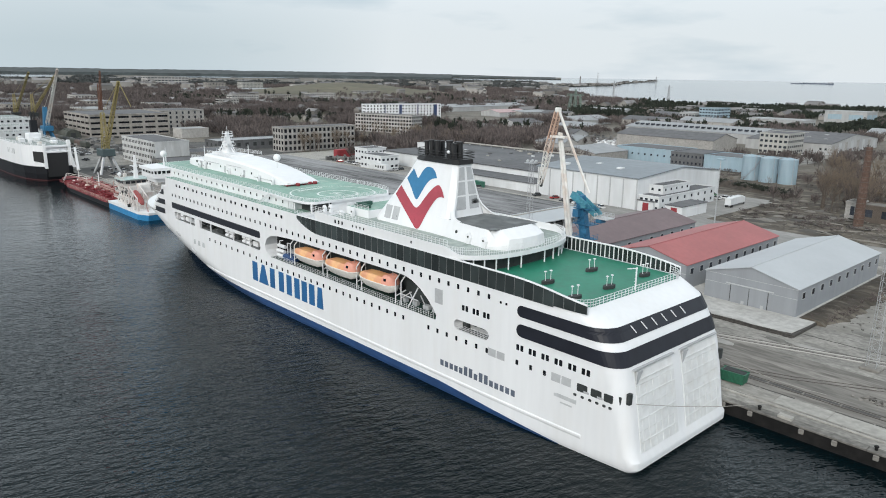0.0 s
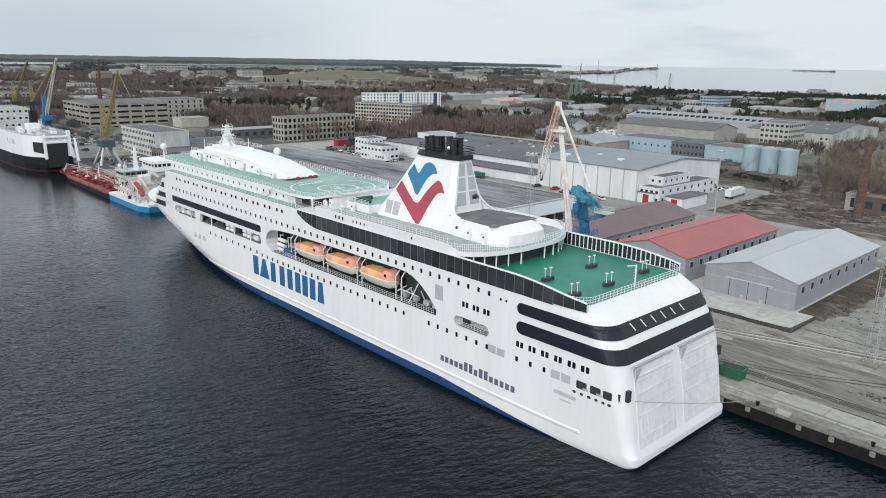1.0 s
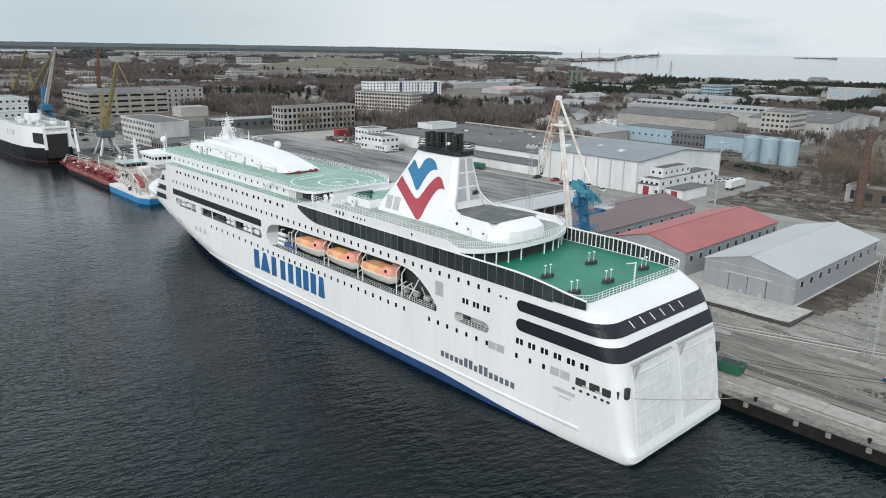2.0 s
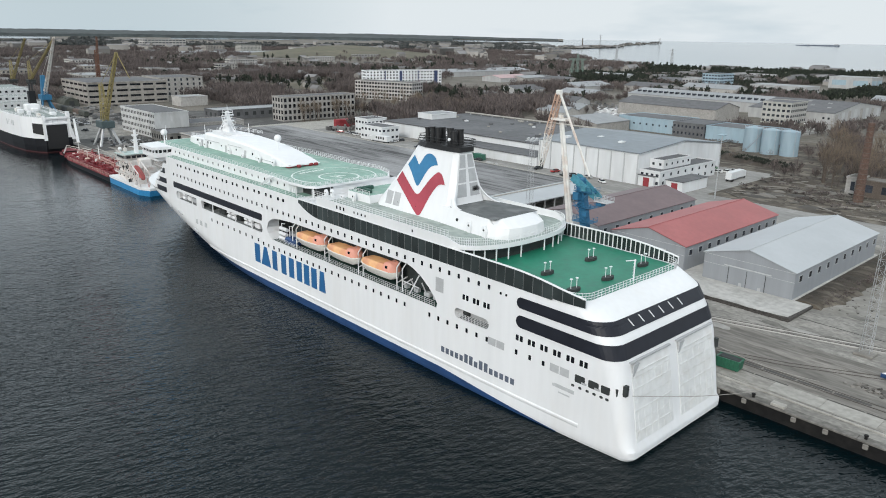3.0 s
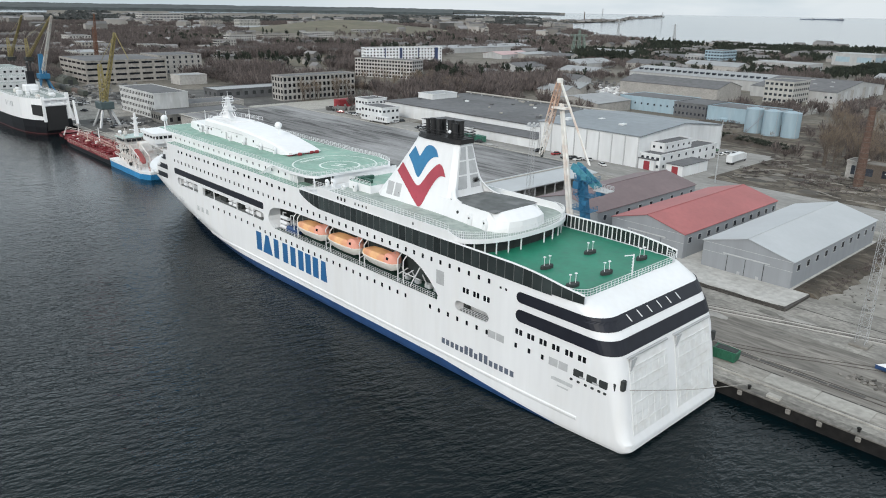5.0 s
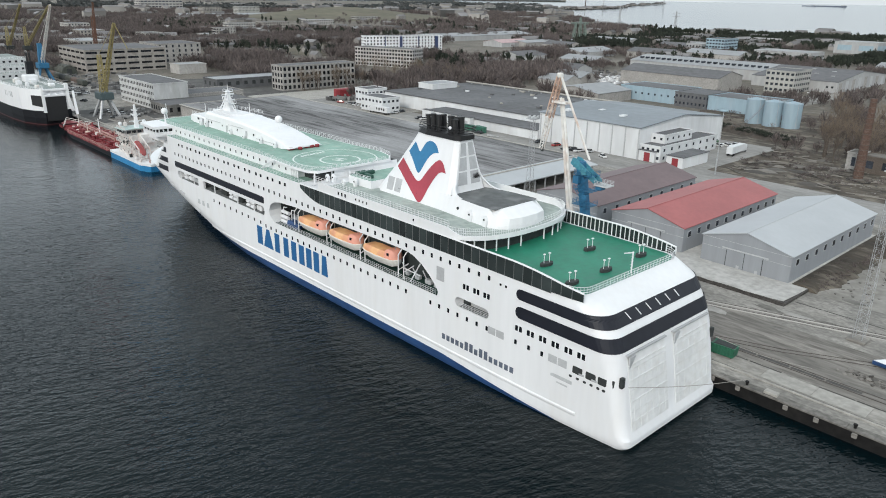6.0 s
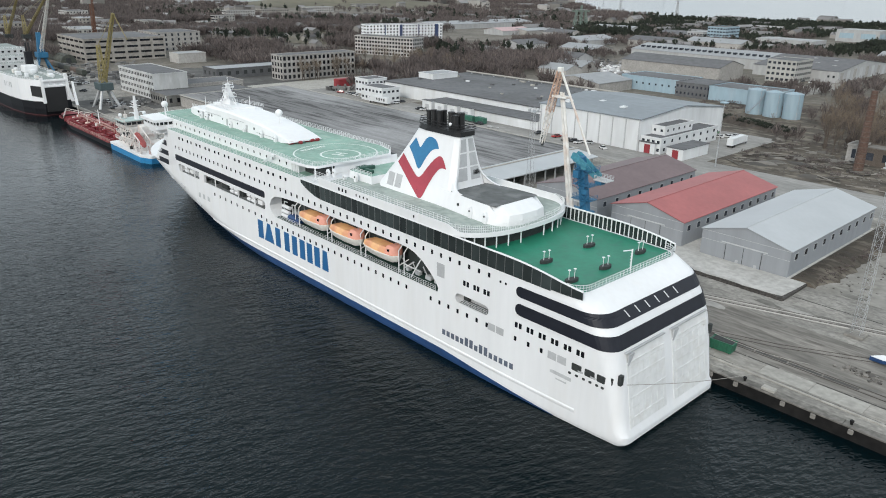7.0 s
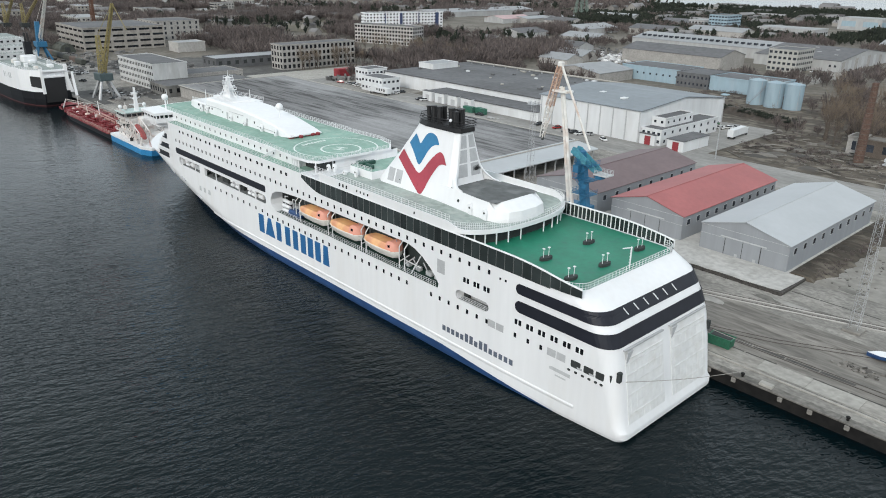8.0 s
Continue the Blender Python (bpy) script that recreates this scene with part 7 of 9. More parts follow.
for k in range(18):
    x = -40 + 6.0 * k + 1.1 * math.sin(k * 2.3)
    t = thing("fender_pier", "weathered pale concrete fender block on the quay wall", "fender block", "fender blocks", T((x, QUAY_Y, 1.0)))
    b = BM()
    box(b, -0.4, 0.4, -0.05, 0.32, 0.15, 1.0, bevel=0.12)
    part("block", b, CONCRETE, t)
t = thing("quay_block", "loose pale concrete block on the quay edge", "concrete block", m=T((-8.1, -16.0, GROUND + 0.13)))
b = BM()
box(b, -1.1, 1.1, -0.6, 0.6, 0, 0.5, bevel=0.06)
part("block", b, PALE_CONC, t)
# slab strips, kerb and rails let into the paving
STRIP = mat("worn_pale_slab", (0.315, 0.30, 0.272), 0.9, var=0.25, scale=1.6, bump=0.02, stain=(0.15, 0.14, 0.125), stain_amt=0.6, stretch=(0.5, 1, 1), rand=0.1, big=0.25)
for y0, y1, z, m, lab in ((-24.3, -20.5, 0.10, STRIP, "worn concrete slab strip along the quay"), (-57.6, -55.2, 0.08, CONCRETE, "worn concrete roadway strip")):
    for k in range(34):
        x0 = -123 + k * 8.5
        pale = -22 < x0 < -4.6 and y0 > -30
        b = BM()
        box(b, x0 + 0.04, x0 + 8.46, y0, y1, GROUND - 0.1, GROUND + z + 0.008 * (k % 3))
        tagged(new("pavement", finish(b, "pavement", PALE_CONC if pale else m)), "pale newer concrete slab on the quay" if pale else lab, "pavement", kind="structure")
for k in range(30):
    x0 = -120 + k * 15
    b = BM()
    box(b, x0 + 0.03, x0 + 14.97, -19.55, -19.1, GROUND - 0.1, GROUND + 0.26 + 0.01 * (k % 2), bevel=0.04)
    tagged(new("kerb", finish(b, "kerb", PALE_CONC)), "low worn concrete kerb along the quay", "kerb", kind="structure")


def diagonal(name, p, q, w, z, m, label, cat):
    """A strip let into the paving between two points."""
    b = BM()
    d = (Vector(q) - Vector(p)).normalized()
    n = Vector((-d.y, d.x)) * w / 2
    p, q = Vector(p), Vector(q)
    prism(b, [tuple(p - n), tuple(q - n), tuple(q + n), tuple(p + n)], 'z', GROUND - 0.1, GROUND + z)
    tagged(new(name, finish(b, name, m)), label, cat, kind="structure")


RAIL = mat("rusty_rail_steel", (0.075, 0.06, 0.054), 0.7, metal=0.3, var=0.3)
PALE_RAIL = mat("worn_pale_rail_bed", (0.42, 0.40, 0.37), 0.9)
for y in (-27.0, -28.5):
    diagonal("rail", (330, y), (-200, y), 0.14, 0.16, RAIL, "worn steel rail let into the quay paving", "rail")
for o in (0.0, 1.52):
    diagonal("rail", (30, -18.6 - o - 1.9), (9, -27.9 - o), 0.15, 0.15, RAIL, "worn steel rail curving off across the paving", "rail")
    diagonal("rail", (9, -27.9 - o), (-2, -32.0 - o), 0.15, 0.15, RAIL, "worn steel rail curving off across the paving", "rail")
    diagonal("rail", (-2, -32.0 - o), (-40, -52.4 - o), 0.15, 0.15, RAIL, "worn steel rail curving off across the paving", "rail")
for o in (0.0, 1.9):
    diagonal("rail_bed", (60, -28.2 - o), (-45, -63.0 - o), 0.55, 0.125, PALE_RAIL, "pale concrete strip beside the old rails", "rail bed")
    diagonal("rail", (60, -28.7 - o), (-45, -63.5 - o), 0.16, 0.14, RAIL, "worn steel rail crossing the paving", "rail")
MUD = mat("dark_mud_strip", (0.15, 0.138, 0.12), 0.8, var=0.4, scale=0.4, stain=(0.22, 0.20, 0.18), stain_amt=0.7, stretch=(0.25, 1, 1), big=0.4)
for y0, y1 in ((-44.0, -25.0),):
    b = BM()
    box(b, -200, 330, y0, y1, GROUND, GROUND + 0.085)
    tagged(new("pavement", finish(b, "pavement", mat("dirty_track_bed", (0.215, 0.201, 0.181), 0.95, var=0.3, scale=1.6, stain=(0.085, 0.077, 0.068), stain_amt=0.85, stretch=(0.2, 1, 1), big=0.4))), "dirty streaked track bed between the quay rails", "pavement", kind="structure")

SEAM = mat("dark_wet_seam", (0.05, 0.046, 0.04), 0.6, var=0.4, scale=0.8)
for y, w in ((-27.75, 0.34), (-24.6, 0.14), (-19.75, 0.16), (-58.0, 0.14)):
    b = BM()
    for k in range(50):
        x = -120 + 6 * k
        if noise.noise((x * 0.13, y, 0)) > -0.22:
            box(b, x, x + 5.7, y - w * (1 + noise.noise((x, y, 1))), y + w, GROUND, GROUND + 0.108)
    tagged(new("pavement_seam", finish(b, "pavement_seam", SEAM)), "dark wet seam in the quay paving", "seam", kind="structure")
PATCH = [mat("dark_stained_patch", (0.15, 0.142, 0.128), 0.85, var=0.4, scale=0.5, stain=(0.24, 0.228, 0.205), stain_amt=0.8), mat("pale_mended_patch", (0.30, 0.29, 0.27), 0.9, var=0.2, scale=0.6, stain=(0.2, 0.19, 0.17), stain_amt=0.7)]
rp = random.Random(11)
for k in range(46):
    x, y = rp.uniform(-45, 60), rp.uniform(-56, -46.9) if k < 26 else rp.uniform(-43, -26)
    if k > 38:
        x, y = rp.uniform(-30, 4), rp.uniform(-150, -60)
    L, W = rp.uniform(1.5, 7), rp.uniform(0.5, 1.8)
    b = BM()
    n = 14
    vs = [(x + L * math.cos(2 * math.pi * i / n) * (0.8 + 0.35 * noise.noise((i * 0.9, k, 1))), y + W * math.sin(2 * math.pi * i / n) * (0.8 + 0.35 * noise.noise((i * 0.9, k, 5)))) for i in range(n)]
    prism(b, vs, 'z', GROUND, GROUND + 0.092 + 0.0006 * k)
    tagged(new("pavement_patch", finish(b, "pavement_patch", PATCH[k % 3 == 0])), ("irregular dark stained patch in the paving", "pale mended patch in the paving")[k % 3 == 0], "patch", kind="structure")

# green skip
t = thing("skip", "dark green steel waste container on the quay", "skip", m=T((4.0, -23.4, GROUND + 0.1)) @ pose(0, 0, 0, 0, 0, 4) @ Matrix.Diagonal((0.66, 0.9, 0.85, 1)))
GREEN_PAINT = mat("dark_green_paint", (0.018, 0.115, 0.066), 0.6, var=0.25)
b = BM()
prism(b, [(-3.0, 0.25), (3.0, 0.25), (3.3, 2.3), (-3.3, 2.3)], 'y', -1.2, 1.2)
part("body", b, GREEN_PAINT, t)
for k in range(8):
    for s in (1, -1):
        b = BM()
        box(b, -3.0 + 0.82 * k, -2.88 + 0.82 * k, s * 1.26 - 0.06, s * 1.26 + 0.06, 0.3, 2.25)
        part("rib", b, GREEN_PAINT, t)
b = BM()
loft(b, [[(-3.1, -1.05, 2.2), (3.1, -1.05, 2.2), (3.1, 1.05, 2.2), (-3.1, 1.05, 2.2)], [(-2.6, -0.7, 2.5), (2.2, -0.6, 2.75), (2.4, 0.7, 2.6), (-2.4, 0.7, 2.45)]])
part("load", b, DARK, t, "dark heaped rubbish")
for y in (-1.22, 1.22):
    b = BM()
    box(b, -3.4, 3.4, y - 0.09, y + 0.09, 2.28, 2.46)
    part("rim", b, GREEN_PAINT, t)
for s in (-2.4, 2.4):
    b = BM()
    tube(b, (s, -1.0, 0.2), (s, 1.0, 0.2), 0.2, n=8)
    part("roller", b, DARK, t)


def light_mast(x, y, h, label, heads=6):
    t = thing("light_mast", label, "light mast", "light masts", T((x, y, GROUND)))
    b = BM()
    lattice(b, (0, 0, 0.6), (0, 0, h), 1.7, 1.0, int(h / 1.8), 0.045)
    part("lattice", b, STEEL, t)
    b = BM()
    box(b, -1.7, 1.7, -1.7, 1.7, 0, 0.6, bevel=0.15)
    part("footing", b, CONCRETE, t)
    b = BM()
    box(b, -1.6, 1.6, -1.6, 1.6, h, h + 0.15)
    part("platform", b, STEEL, t)
    for k in range(heads):
        a = 2 * math.pi * k / heads
        b = BM()
        box(b, 1.5 * math.cos(a) - 0.3, 1.5 * math.cos(a) + 0.3, 1.5 * math.sin(a) - 0.3, 1.5 * math.sin(a) + 0.3, h + 0.3, h + 0.95, bevel=0.08)
        part("floodlight", b, WATER_GREY, t)


light_mast(97.3, -76.3, 25.5, "tall lattice floodlight mast beside the storehouse")
light_mast(-10.2, -48.6, 33.0, "tall lattice floodlight mast on the quay")
t = thing("lamp_post", "slim steel lamp post with a broad lamp head", "lamp post", m=T((75.5, -155, GROUND)))
b = BM()
tube(b, (0, 0, 0), (0, 0, 23.5), 0.28, 0.14, n=8)
p = part("post", b, STEEL, t)
b = BM()
box(b, -1.2, 1.2, -1.2, 1.2, 23.2, 23.7, bevel=0.15)
part("lamp_head", b, PALE_BLUE, p)

# ---------------------------------------------------------------- quay crane: white luffing jib over a blue house
CRANE_WHITE = mat("chalky_white_paint", (0.66, 0.65, 0.62), 0.7, var=0.15, stain=(0.45, 0.22, 0.12), stain_amt=0.6, scale=0.6)
CRANE_RUST = mat("rust_streaked_paint", (0.50, 0.34, 0.26), 0.8, var=0.3, stain=(0.62, 0.6, 0.56), stain_amt=0.7, scale=0.5)
CRANE_BLUE = mat("blue_crane_paint", (0.02, 0.13, 0.25), 0.6, var=0.2)
t = thing("harbour_crane", "white and rusty harbour crane with a blue slewing tower", "crane", m=T((0, 0, 0)))
for sx, sy in ((47, -36), (57, -36), (47, -46), (57, -46)):
    b = BM()
    tube(b, (sx, sy, GROUND), (52 + (sx - 52) * 0.5, -41 + (sy + 41) * 0.5, 13), 0.55, 0.7, n=8)
    part("leg", b, CRANE_BLUE, t)
b = BM()
box(b, 49, 55, -44, -38, 12.8, 14.0, bevel=0.1)
part("portal", b, CRANE_BLUE, t)
b = BM()
loft(b, [[(49.9 + o, -39.4, z), (49.9 + o, -41.0, z), (48.1 + o, -41.0, z), (48.1 + o, -39.4, z)] for z, o in ((14.0, 0), (22, 1.4), (26.5, 2.4))])
bmesh.ops.recalc_face_normals(b, faces=b.faces)
part("tower", b, CRANE_BLUE, t, "blue slewing tower")
b = BM()
box(b, 50.6, 53.2, -41.2, -39.2, 26.0, 27.5, bevel=0.2)
part("machine_house", b, CRANE_BLUE, t)
b = BM()
box(b, 50.4, 52.0, -39.3, -38.0, 22.6, 24.4, bevel=0.1)
part("cab", b, CRANE_BLUE, t)
TEAL = mat("faded_teal_crane_paint", (0.05, 0.22, 0.29), 0.65, var=0.25, stain=(0.2, 0.26, 0.28), stain_amt=0.5)
for dy in (-0.9, 0.9):
    b = BM()
    prism(b, [(53.8, 26.8), (53.2, 28.2), (52.2, 28.1), (46.2, 24.2), (46.0, 23.6), (46.8, 23.2)], 'y', -40.2 + dy - 0.15, -40.2 + dy + 0.15)
    part("counter_arm", b, TEAL, t, "faded teal plate arm")
for k in range(5):
    b = BM()
    x, z = 52.4 - 1.45 * k, 27.2 - 0.92 * k
    tube(b, (x, -41.1, z), (x, -39.3, z), 0.14, n=5)
    part("cross_brace", b, TEAL, t)
b = BM()
box(b, 43.0, 46.6, -41.8, -38.8, 22.9, 23.2, bevel=0.05)
part("counterweight_deck", b, WATER_GREY, t, "grey grated counterweight deck")
b = BM()
box(b, 44.8, 46.4, -41.2, -39.2, 21.9, 22.9, bevel=0.15)
part("counterweight", b, CRANE_BLUE, t)
for y in (-41.7, -38.9):
    railing((43.1, y, 23.2), (46.5, y, 23.2), 4, 0.9, WATER_GREY, 0.05, t)
for x, y, z, w in ((49.6, -39.2, 24.8, 0.7), (50.6, -41.6, 23.2, 0.8), (48.8, -39.0, 19.0, 0.6)):
    b = BM()
    box(b, x - w, x + w, y - 0.6, y + 0.6, z, z + 1.3, bevel=0.1)
    part("machinery_box", b, (CRANE_BLUE, TEAL, WATER_GREY)[int(x) % 3], t)
for z in (17.5, 21.0, 24.6):
    b = BM()
    box(b, 47.2, 52.2, -42.0, -38.6, z, z + 0.12)
    part("tower_platform", b, CRANE_BLUE, t)
    for p, q in (((47.3, -42), (47.3, -38.7)), ((47.3, -38.7), (52.1, -38.7)), ((52.1, -38.7), (52.1, -42))):
        railing((*p, z + 0.1), (*q, z + 0.1), 2, 1.05, CRANE_BLUE, 0.045, t)
for k, (z0, z1) in enumerate(((14.2, 17.6), (17.6, 21.1), (21.1, 24.7))):
    b = BM()
    x0, x1 = (47.8, 51.2) if k % 2 else (51.2, 47.8)
    for dy in (0.0, 0.7):
        tube(b, (x0, -38.3 - dy, z0), (x1, -38.3 - dy, z1), 0.07, n=4)
    for j in range(8):
        c = j / 7
        tube(b, (x0 + (x1 - x0) * c, -38.3, z0 + (z1 - z0) * c), (x0 + (x1 - x0) * c, -39.0, z0 + (z1 - z0) * c), 0.05, n=4)
    part("stair", b, CRANE_BLUE, t)
b = BM()
tube(b, (53.0, -40.3, 14.2), (58.2, -40.3, 41.2), 0.45, 0.32, n=8)
tube(b, (54.8, -41.2, 14.2), (59.2, -40.8, 41.2), 0.45, 0.32, n=8)
for k in range(12):
    p, q = Vector((53.0, -40.3, 14.2)).lerp(Vector((58.2, -40.3, 41.2)), (k + 0.5) / 12), Vector((54.8, -41.2, 14.2)).lerp(Vector((59.2, -40.8, 41.2)), (k + 0.5) / 12)
    tube(b, p, q, 0.14, n=4)
part("boom", b, CRANE_WHITE, t, "white tubular boom")
b = BM()
lattice(b, (63.4, -40, 28.6), (61.6, -40, 36.5), 0.7, 1.3, 5, 0.13)
part("jib", b, CRANE_WHITE, t, "white lower jib")
b = BM()
lattice(b, (61.6, -40, 36.5), (59.2, -40, 46.0), 1.3, 1.0, 6, 0.17)
tube(b, (61.6, -40, 36.5), (59.6, -40, 44.4), 0.34, 0.2, n=6)
part("jib", b, CRANE_RUST, t, "rust-streaked upper jib")
b = BM()
tube(b, (59.0, -40, 46.2), (49.2, -40, 28.4), 0.24, n=6)
tube(b, (58.0, -39.2, 46.0), (48.4, -39.2, 28.4), 0.2, n=6)
for k in range(9):
    c = Vector((59.0, -40, 46.2)).lerp(Vector((49.2, -40, 28.4)), (k + 0.5) / 9)
    tube(b, c, c + Vector((-0.9, 0.8, 0)), 0.08, n=4)
part("stay", b, CRANE_WHITE, t)
b = BM()
box(b, 58.5, 59.8, -40.6, -39.4, 45.8, 46.9, bevel=0.2)
part("sheave_head", b, CRANE_WHITE, t)
b = BM()
box(b, 56.4, 60.6, -40.9, -39.3, 40.0, 40.5)
part("platform", b, CRANE_WHITE, t)
b = BM()
tube(b, (63.2, -40, 30.4), (63.2, -40, 28.0), 0.35, n=8)
part("hook_block", b, DARK, t)


# ---------------------------------------------------------------- brick chimney, ruin and bare trees
t = thing("brick_chimney", "old tapering red brick chimney with worn patches", "chimney", m=T((38.9, -191, GROUND)))
b = BM()
tube(b, (0, 0, 0), (0, 0, 28.8), 1.8, 1.1, n=18)
stack = part("shaft", b, BRICK, t, smooth=True)
for k in range(15):
    b = BM()
    z = 1 + 1.9 * k
    tube(b, (0, 0, z), (0, 0, z + 0.22), 1.86 - 0.70 * z / 28.8, n=18)
    part("iron_band", b, BARK, stack)
flat_building("brick_ruin", "roofless grey brick ruin beside the chimney", "ruin", 42.6, 47.6, -211, -202.5, 6.6, BRICK_GREY, MUD, 1, 1, win=(1.4, 3.4), bays_x=1)
flat_building("brick_ruin", "dark derelict brick shed behind the chimney", "ruin", 14, 42.4, -213, -203, 6, BARK, MUD, 1, 5, win=(2.6, 2.8))
gable_building("store", "low dark store behind the chimney", "store", 5, 25, -240, -215, 5, 7, BRICK_GREY, SLATE)


def bare_tree(seed, h):
    """A leafless tree: a tapered trunk with limbs, and a crown of fine twigs."""
    r = random.Random(seed)
    tb, cb = BM(), BM()
    tube(tb, (0, 0, 0), (0, 0, h * 0.45), h * 0.018, h * 0.011, n=6)
    tips = []
    def grow(p, d, L, w, depth):
        q = p + d * L
        tube(tb if depth < 2 else cb, p, q, w, w * 0.55, n=4 if depth < 2 else 3, caps=False)
        if depth == 4:
            return
        for k in range(3 if depth < 3 else 4):
            e = (d + Vector((r.uniform(-1, 1), r.uniform(-1, 1), r.uniform(-0.05, 1.0))) * 0.62).normalized()
            grow(p.lerp(q, r.uniform(0.4, 1.0)), e, L * r.uniform(0.55, 0.85), w * 0.48, depth + 1)
    for k in range(5):
        a = 2 * math.pi * k / 5 + r.uniform(-0.4, 0.4)
        grow(Vector((0, 0, h * r.uniform(0.18, 0.45))), Vector((math.cos(a) * 0.5, math.sin(a) * 0.5, 1)).normalized(), h * 0.24, h * 0.008, 0)
    return finish(tb, "trunk", BARK), finish(cb, "crown", TWIG)


KINDS = [bare_tree(k, 12) for k in range(5)]


def tree(x, y, s, k, turn):
    t = thing("bare_tree", "leafless grey-brown tree with fine upright twigs", "tree", "bare trees", T((x, y, GROUND)) @ pose(0, 0, 0, 0, 0, turn))
    tm, cm = KINDS[k % 5]
    share("trunk", tm, t, Matrix.Scale(s, 4))
    share("crown", cm, t, Matrix.Scale(s, 4))


rt = random.Random(3)
for k in range(84):
    y = rt.uniform(-300, -208)
    tree(rt.uniform(30, 56 - 0.35 * (y + 201)), y, rt.uniform(1.0, 1.75) if k % 3 else rt.uniform(0.4, 0.8), k, rt.uniform(0, 360))
for k in range(14):
    tree(rt.uniform(92, 160), rt.uniform(-262, -238), rt.uniform(0.3, 0.6), k, rt.uniform(0, 360))
for k in range(46):
    tree(rt.uniform(-25, 45), rt.uniform(-340, -235), rt.uniform(0.7, 1.3), k, rt.uniform(0, 360))
for k in range(14):
    tree(rt.uniform(5, 34), rt.uniform(-300, -240), rt.uniform(0.7, 1.2), k, rt.uniform(0, 360))
for k in range(30):
    tree(rt.uniform(318, 400), rt.uniform(-300, -222), rt.uniform(0.7, 1.2), k, rt.uniform(0, 360))
for k in range(22):
    tree(rt.uniform(364, 371), rt.uniform(-214, -158), rt.uniform(0.9, 1.35), k, rt.uniform(0, 360))
for k in range(26):
    tree(rt.uniform(402, 436), rt.uniform(-310, -225), rt.uniform(0.8, 1.3), k, rt.uniform(0, 360))
sheet("dirt_ground", -40, 81.5, -222, -160, GROUND + 0.05, SCRUB, "brown scrub ground littered with rubble", "ground")
sheet("dirt_ground", -40, 160, -340, -222.1, GROUND + 0.05, SCRUB, "brown scrub ground below bare trees", "ground")
ROAD_PALE = mat("pale_worn_road", (0.262, 0.256, 0.243), 0.9, var=0.2, scale=0.8, stain=(0.19, 0.183, 0.17), stain_amt=0.6, stretch=(0.4, 1, 1), big=0.25)
sheet("road", -200, 330, -160, -134, GROUND + 0.08, ROAD_PALE, "pale worn concrete road behind the sheds", "road")
sheet("yard", 366.2, 700, -160, -17.7, GROUND + 0.05, ASPHALT, "dark asphalt port yard", "yard")
sheet("dirt_ground", -12, 5.2, -150, -66, GROUND + 0.065, PALE_DIRT, "pale dusty track beside the shed", "ground")
b = BM()
rings = []
slope_r = random.Random(17)
for k in range(31):
    y = -66 - 2.0 * k
    a, h = 2.2 + slope_r.uniform(-0.8, 0.8) + 2.0 * max(0, 1 - k / 5), 0.85 + slope_r.uniform(-0.12, 0.2)
    rings.append([(a, y, 0.05), (5.7, y, 0.9 + h * 0.1), (7.8, y, h + 0.22), (9.9, y, 0.8), (9.9, y, 0.0)])
loft(b, rings)
bmesh.ops.recalc_face_normals(b, faces=b.faces)
ob = new("earth_bank", finish(b, "earth_bank", SCRUB))
ob.matrix_basis = T((0, 0, GROUND))
tagged(ob, "dark weedy earth slope against the loading platform", "earth bank", kind="structure")
twig_mass([(slope_r.uniform(3.2, 8.8), slope_r.uniform(-125, -68), GROUND + 0.5, 150) for k in range(420)], "bank_weeds", "dry dark weeds on the slope beside the shed", 0.3, 0.9, 26, 0.05, TWIGS_MIX, 0.8)
sheet("yard", 81.6, 126, -222.5, -152, GROUND + 0.07, ROAD_PALE, "pale concrete lorry yard", "yard")
sheet("yard", 313, 366, -205, -100, GROUND + 0.07, PALE_CONC, "pale concrete yard behind the storehouse", "yard")
sheet("yard", 318.8, 366, -99.9, -17.7, GROUND + 0.07, ASPHALT, "dark asphalt yard behind the storehouse", "yard")
sheet("yard", 255, 313, -176, -129, GROUND + 0.09, CONCRETE, "grey asphalt yard by the gatehouse", "yard")
sheet("road", 130, 345, -478, -346, GROUND + 0.06, CONCRETE, "pale works yard beyond the silos", "yard")
spots = []
while len(spots) < 1000:
    x, y = rt.uniform(-35, 160), rt.uniform(-335, -172)
    if (x > 80 and y > -224) or (0 < x < 45 and -208 < y < -190) or (x > 58 - 0.35 * (y + 201) and y > -262 and y < -224 and x < 150) or (y > -295 and y < -262 and 92 < x < 130) or noise.noise((x / 14, y / 14, 3)) < -0.05:
        continue
    spots.append((x, y, GROUND, 300))
twig_mass(spots, "scrub", "low brown scrub on waste ground", 0.8, 2.6, 26, 0.10, TWIGS_MIX, 0.7)
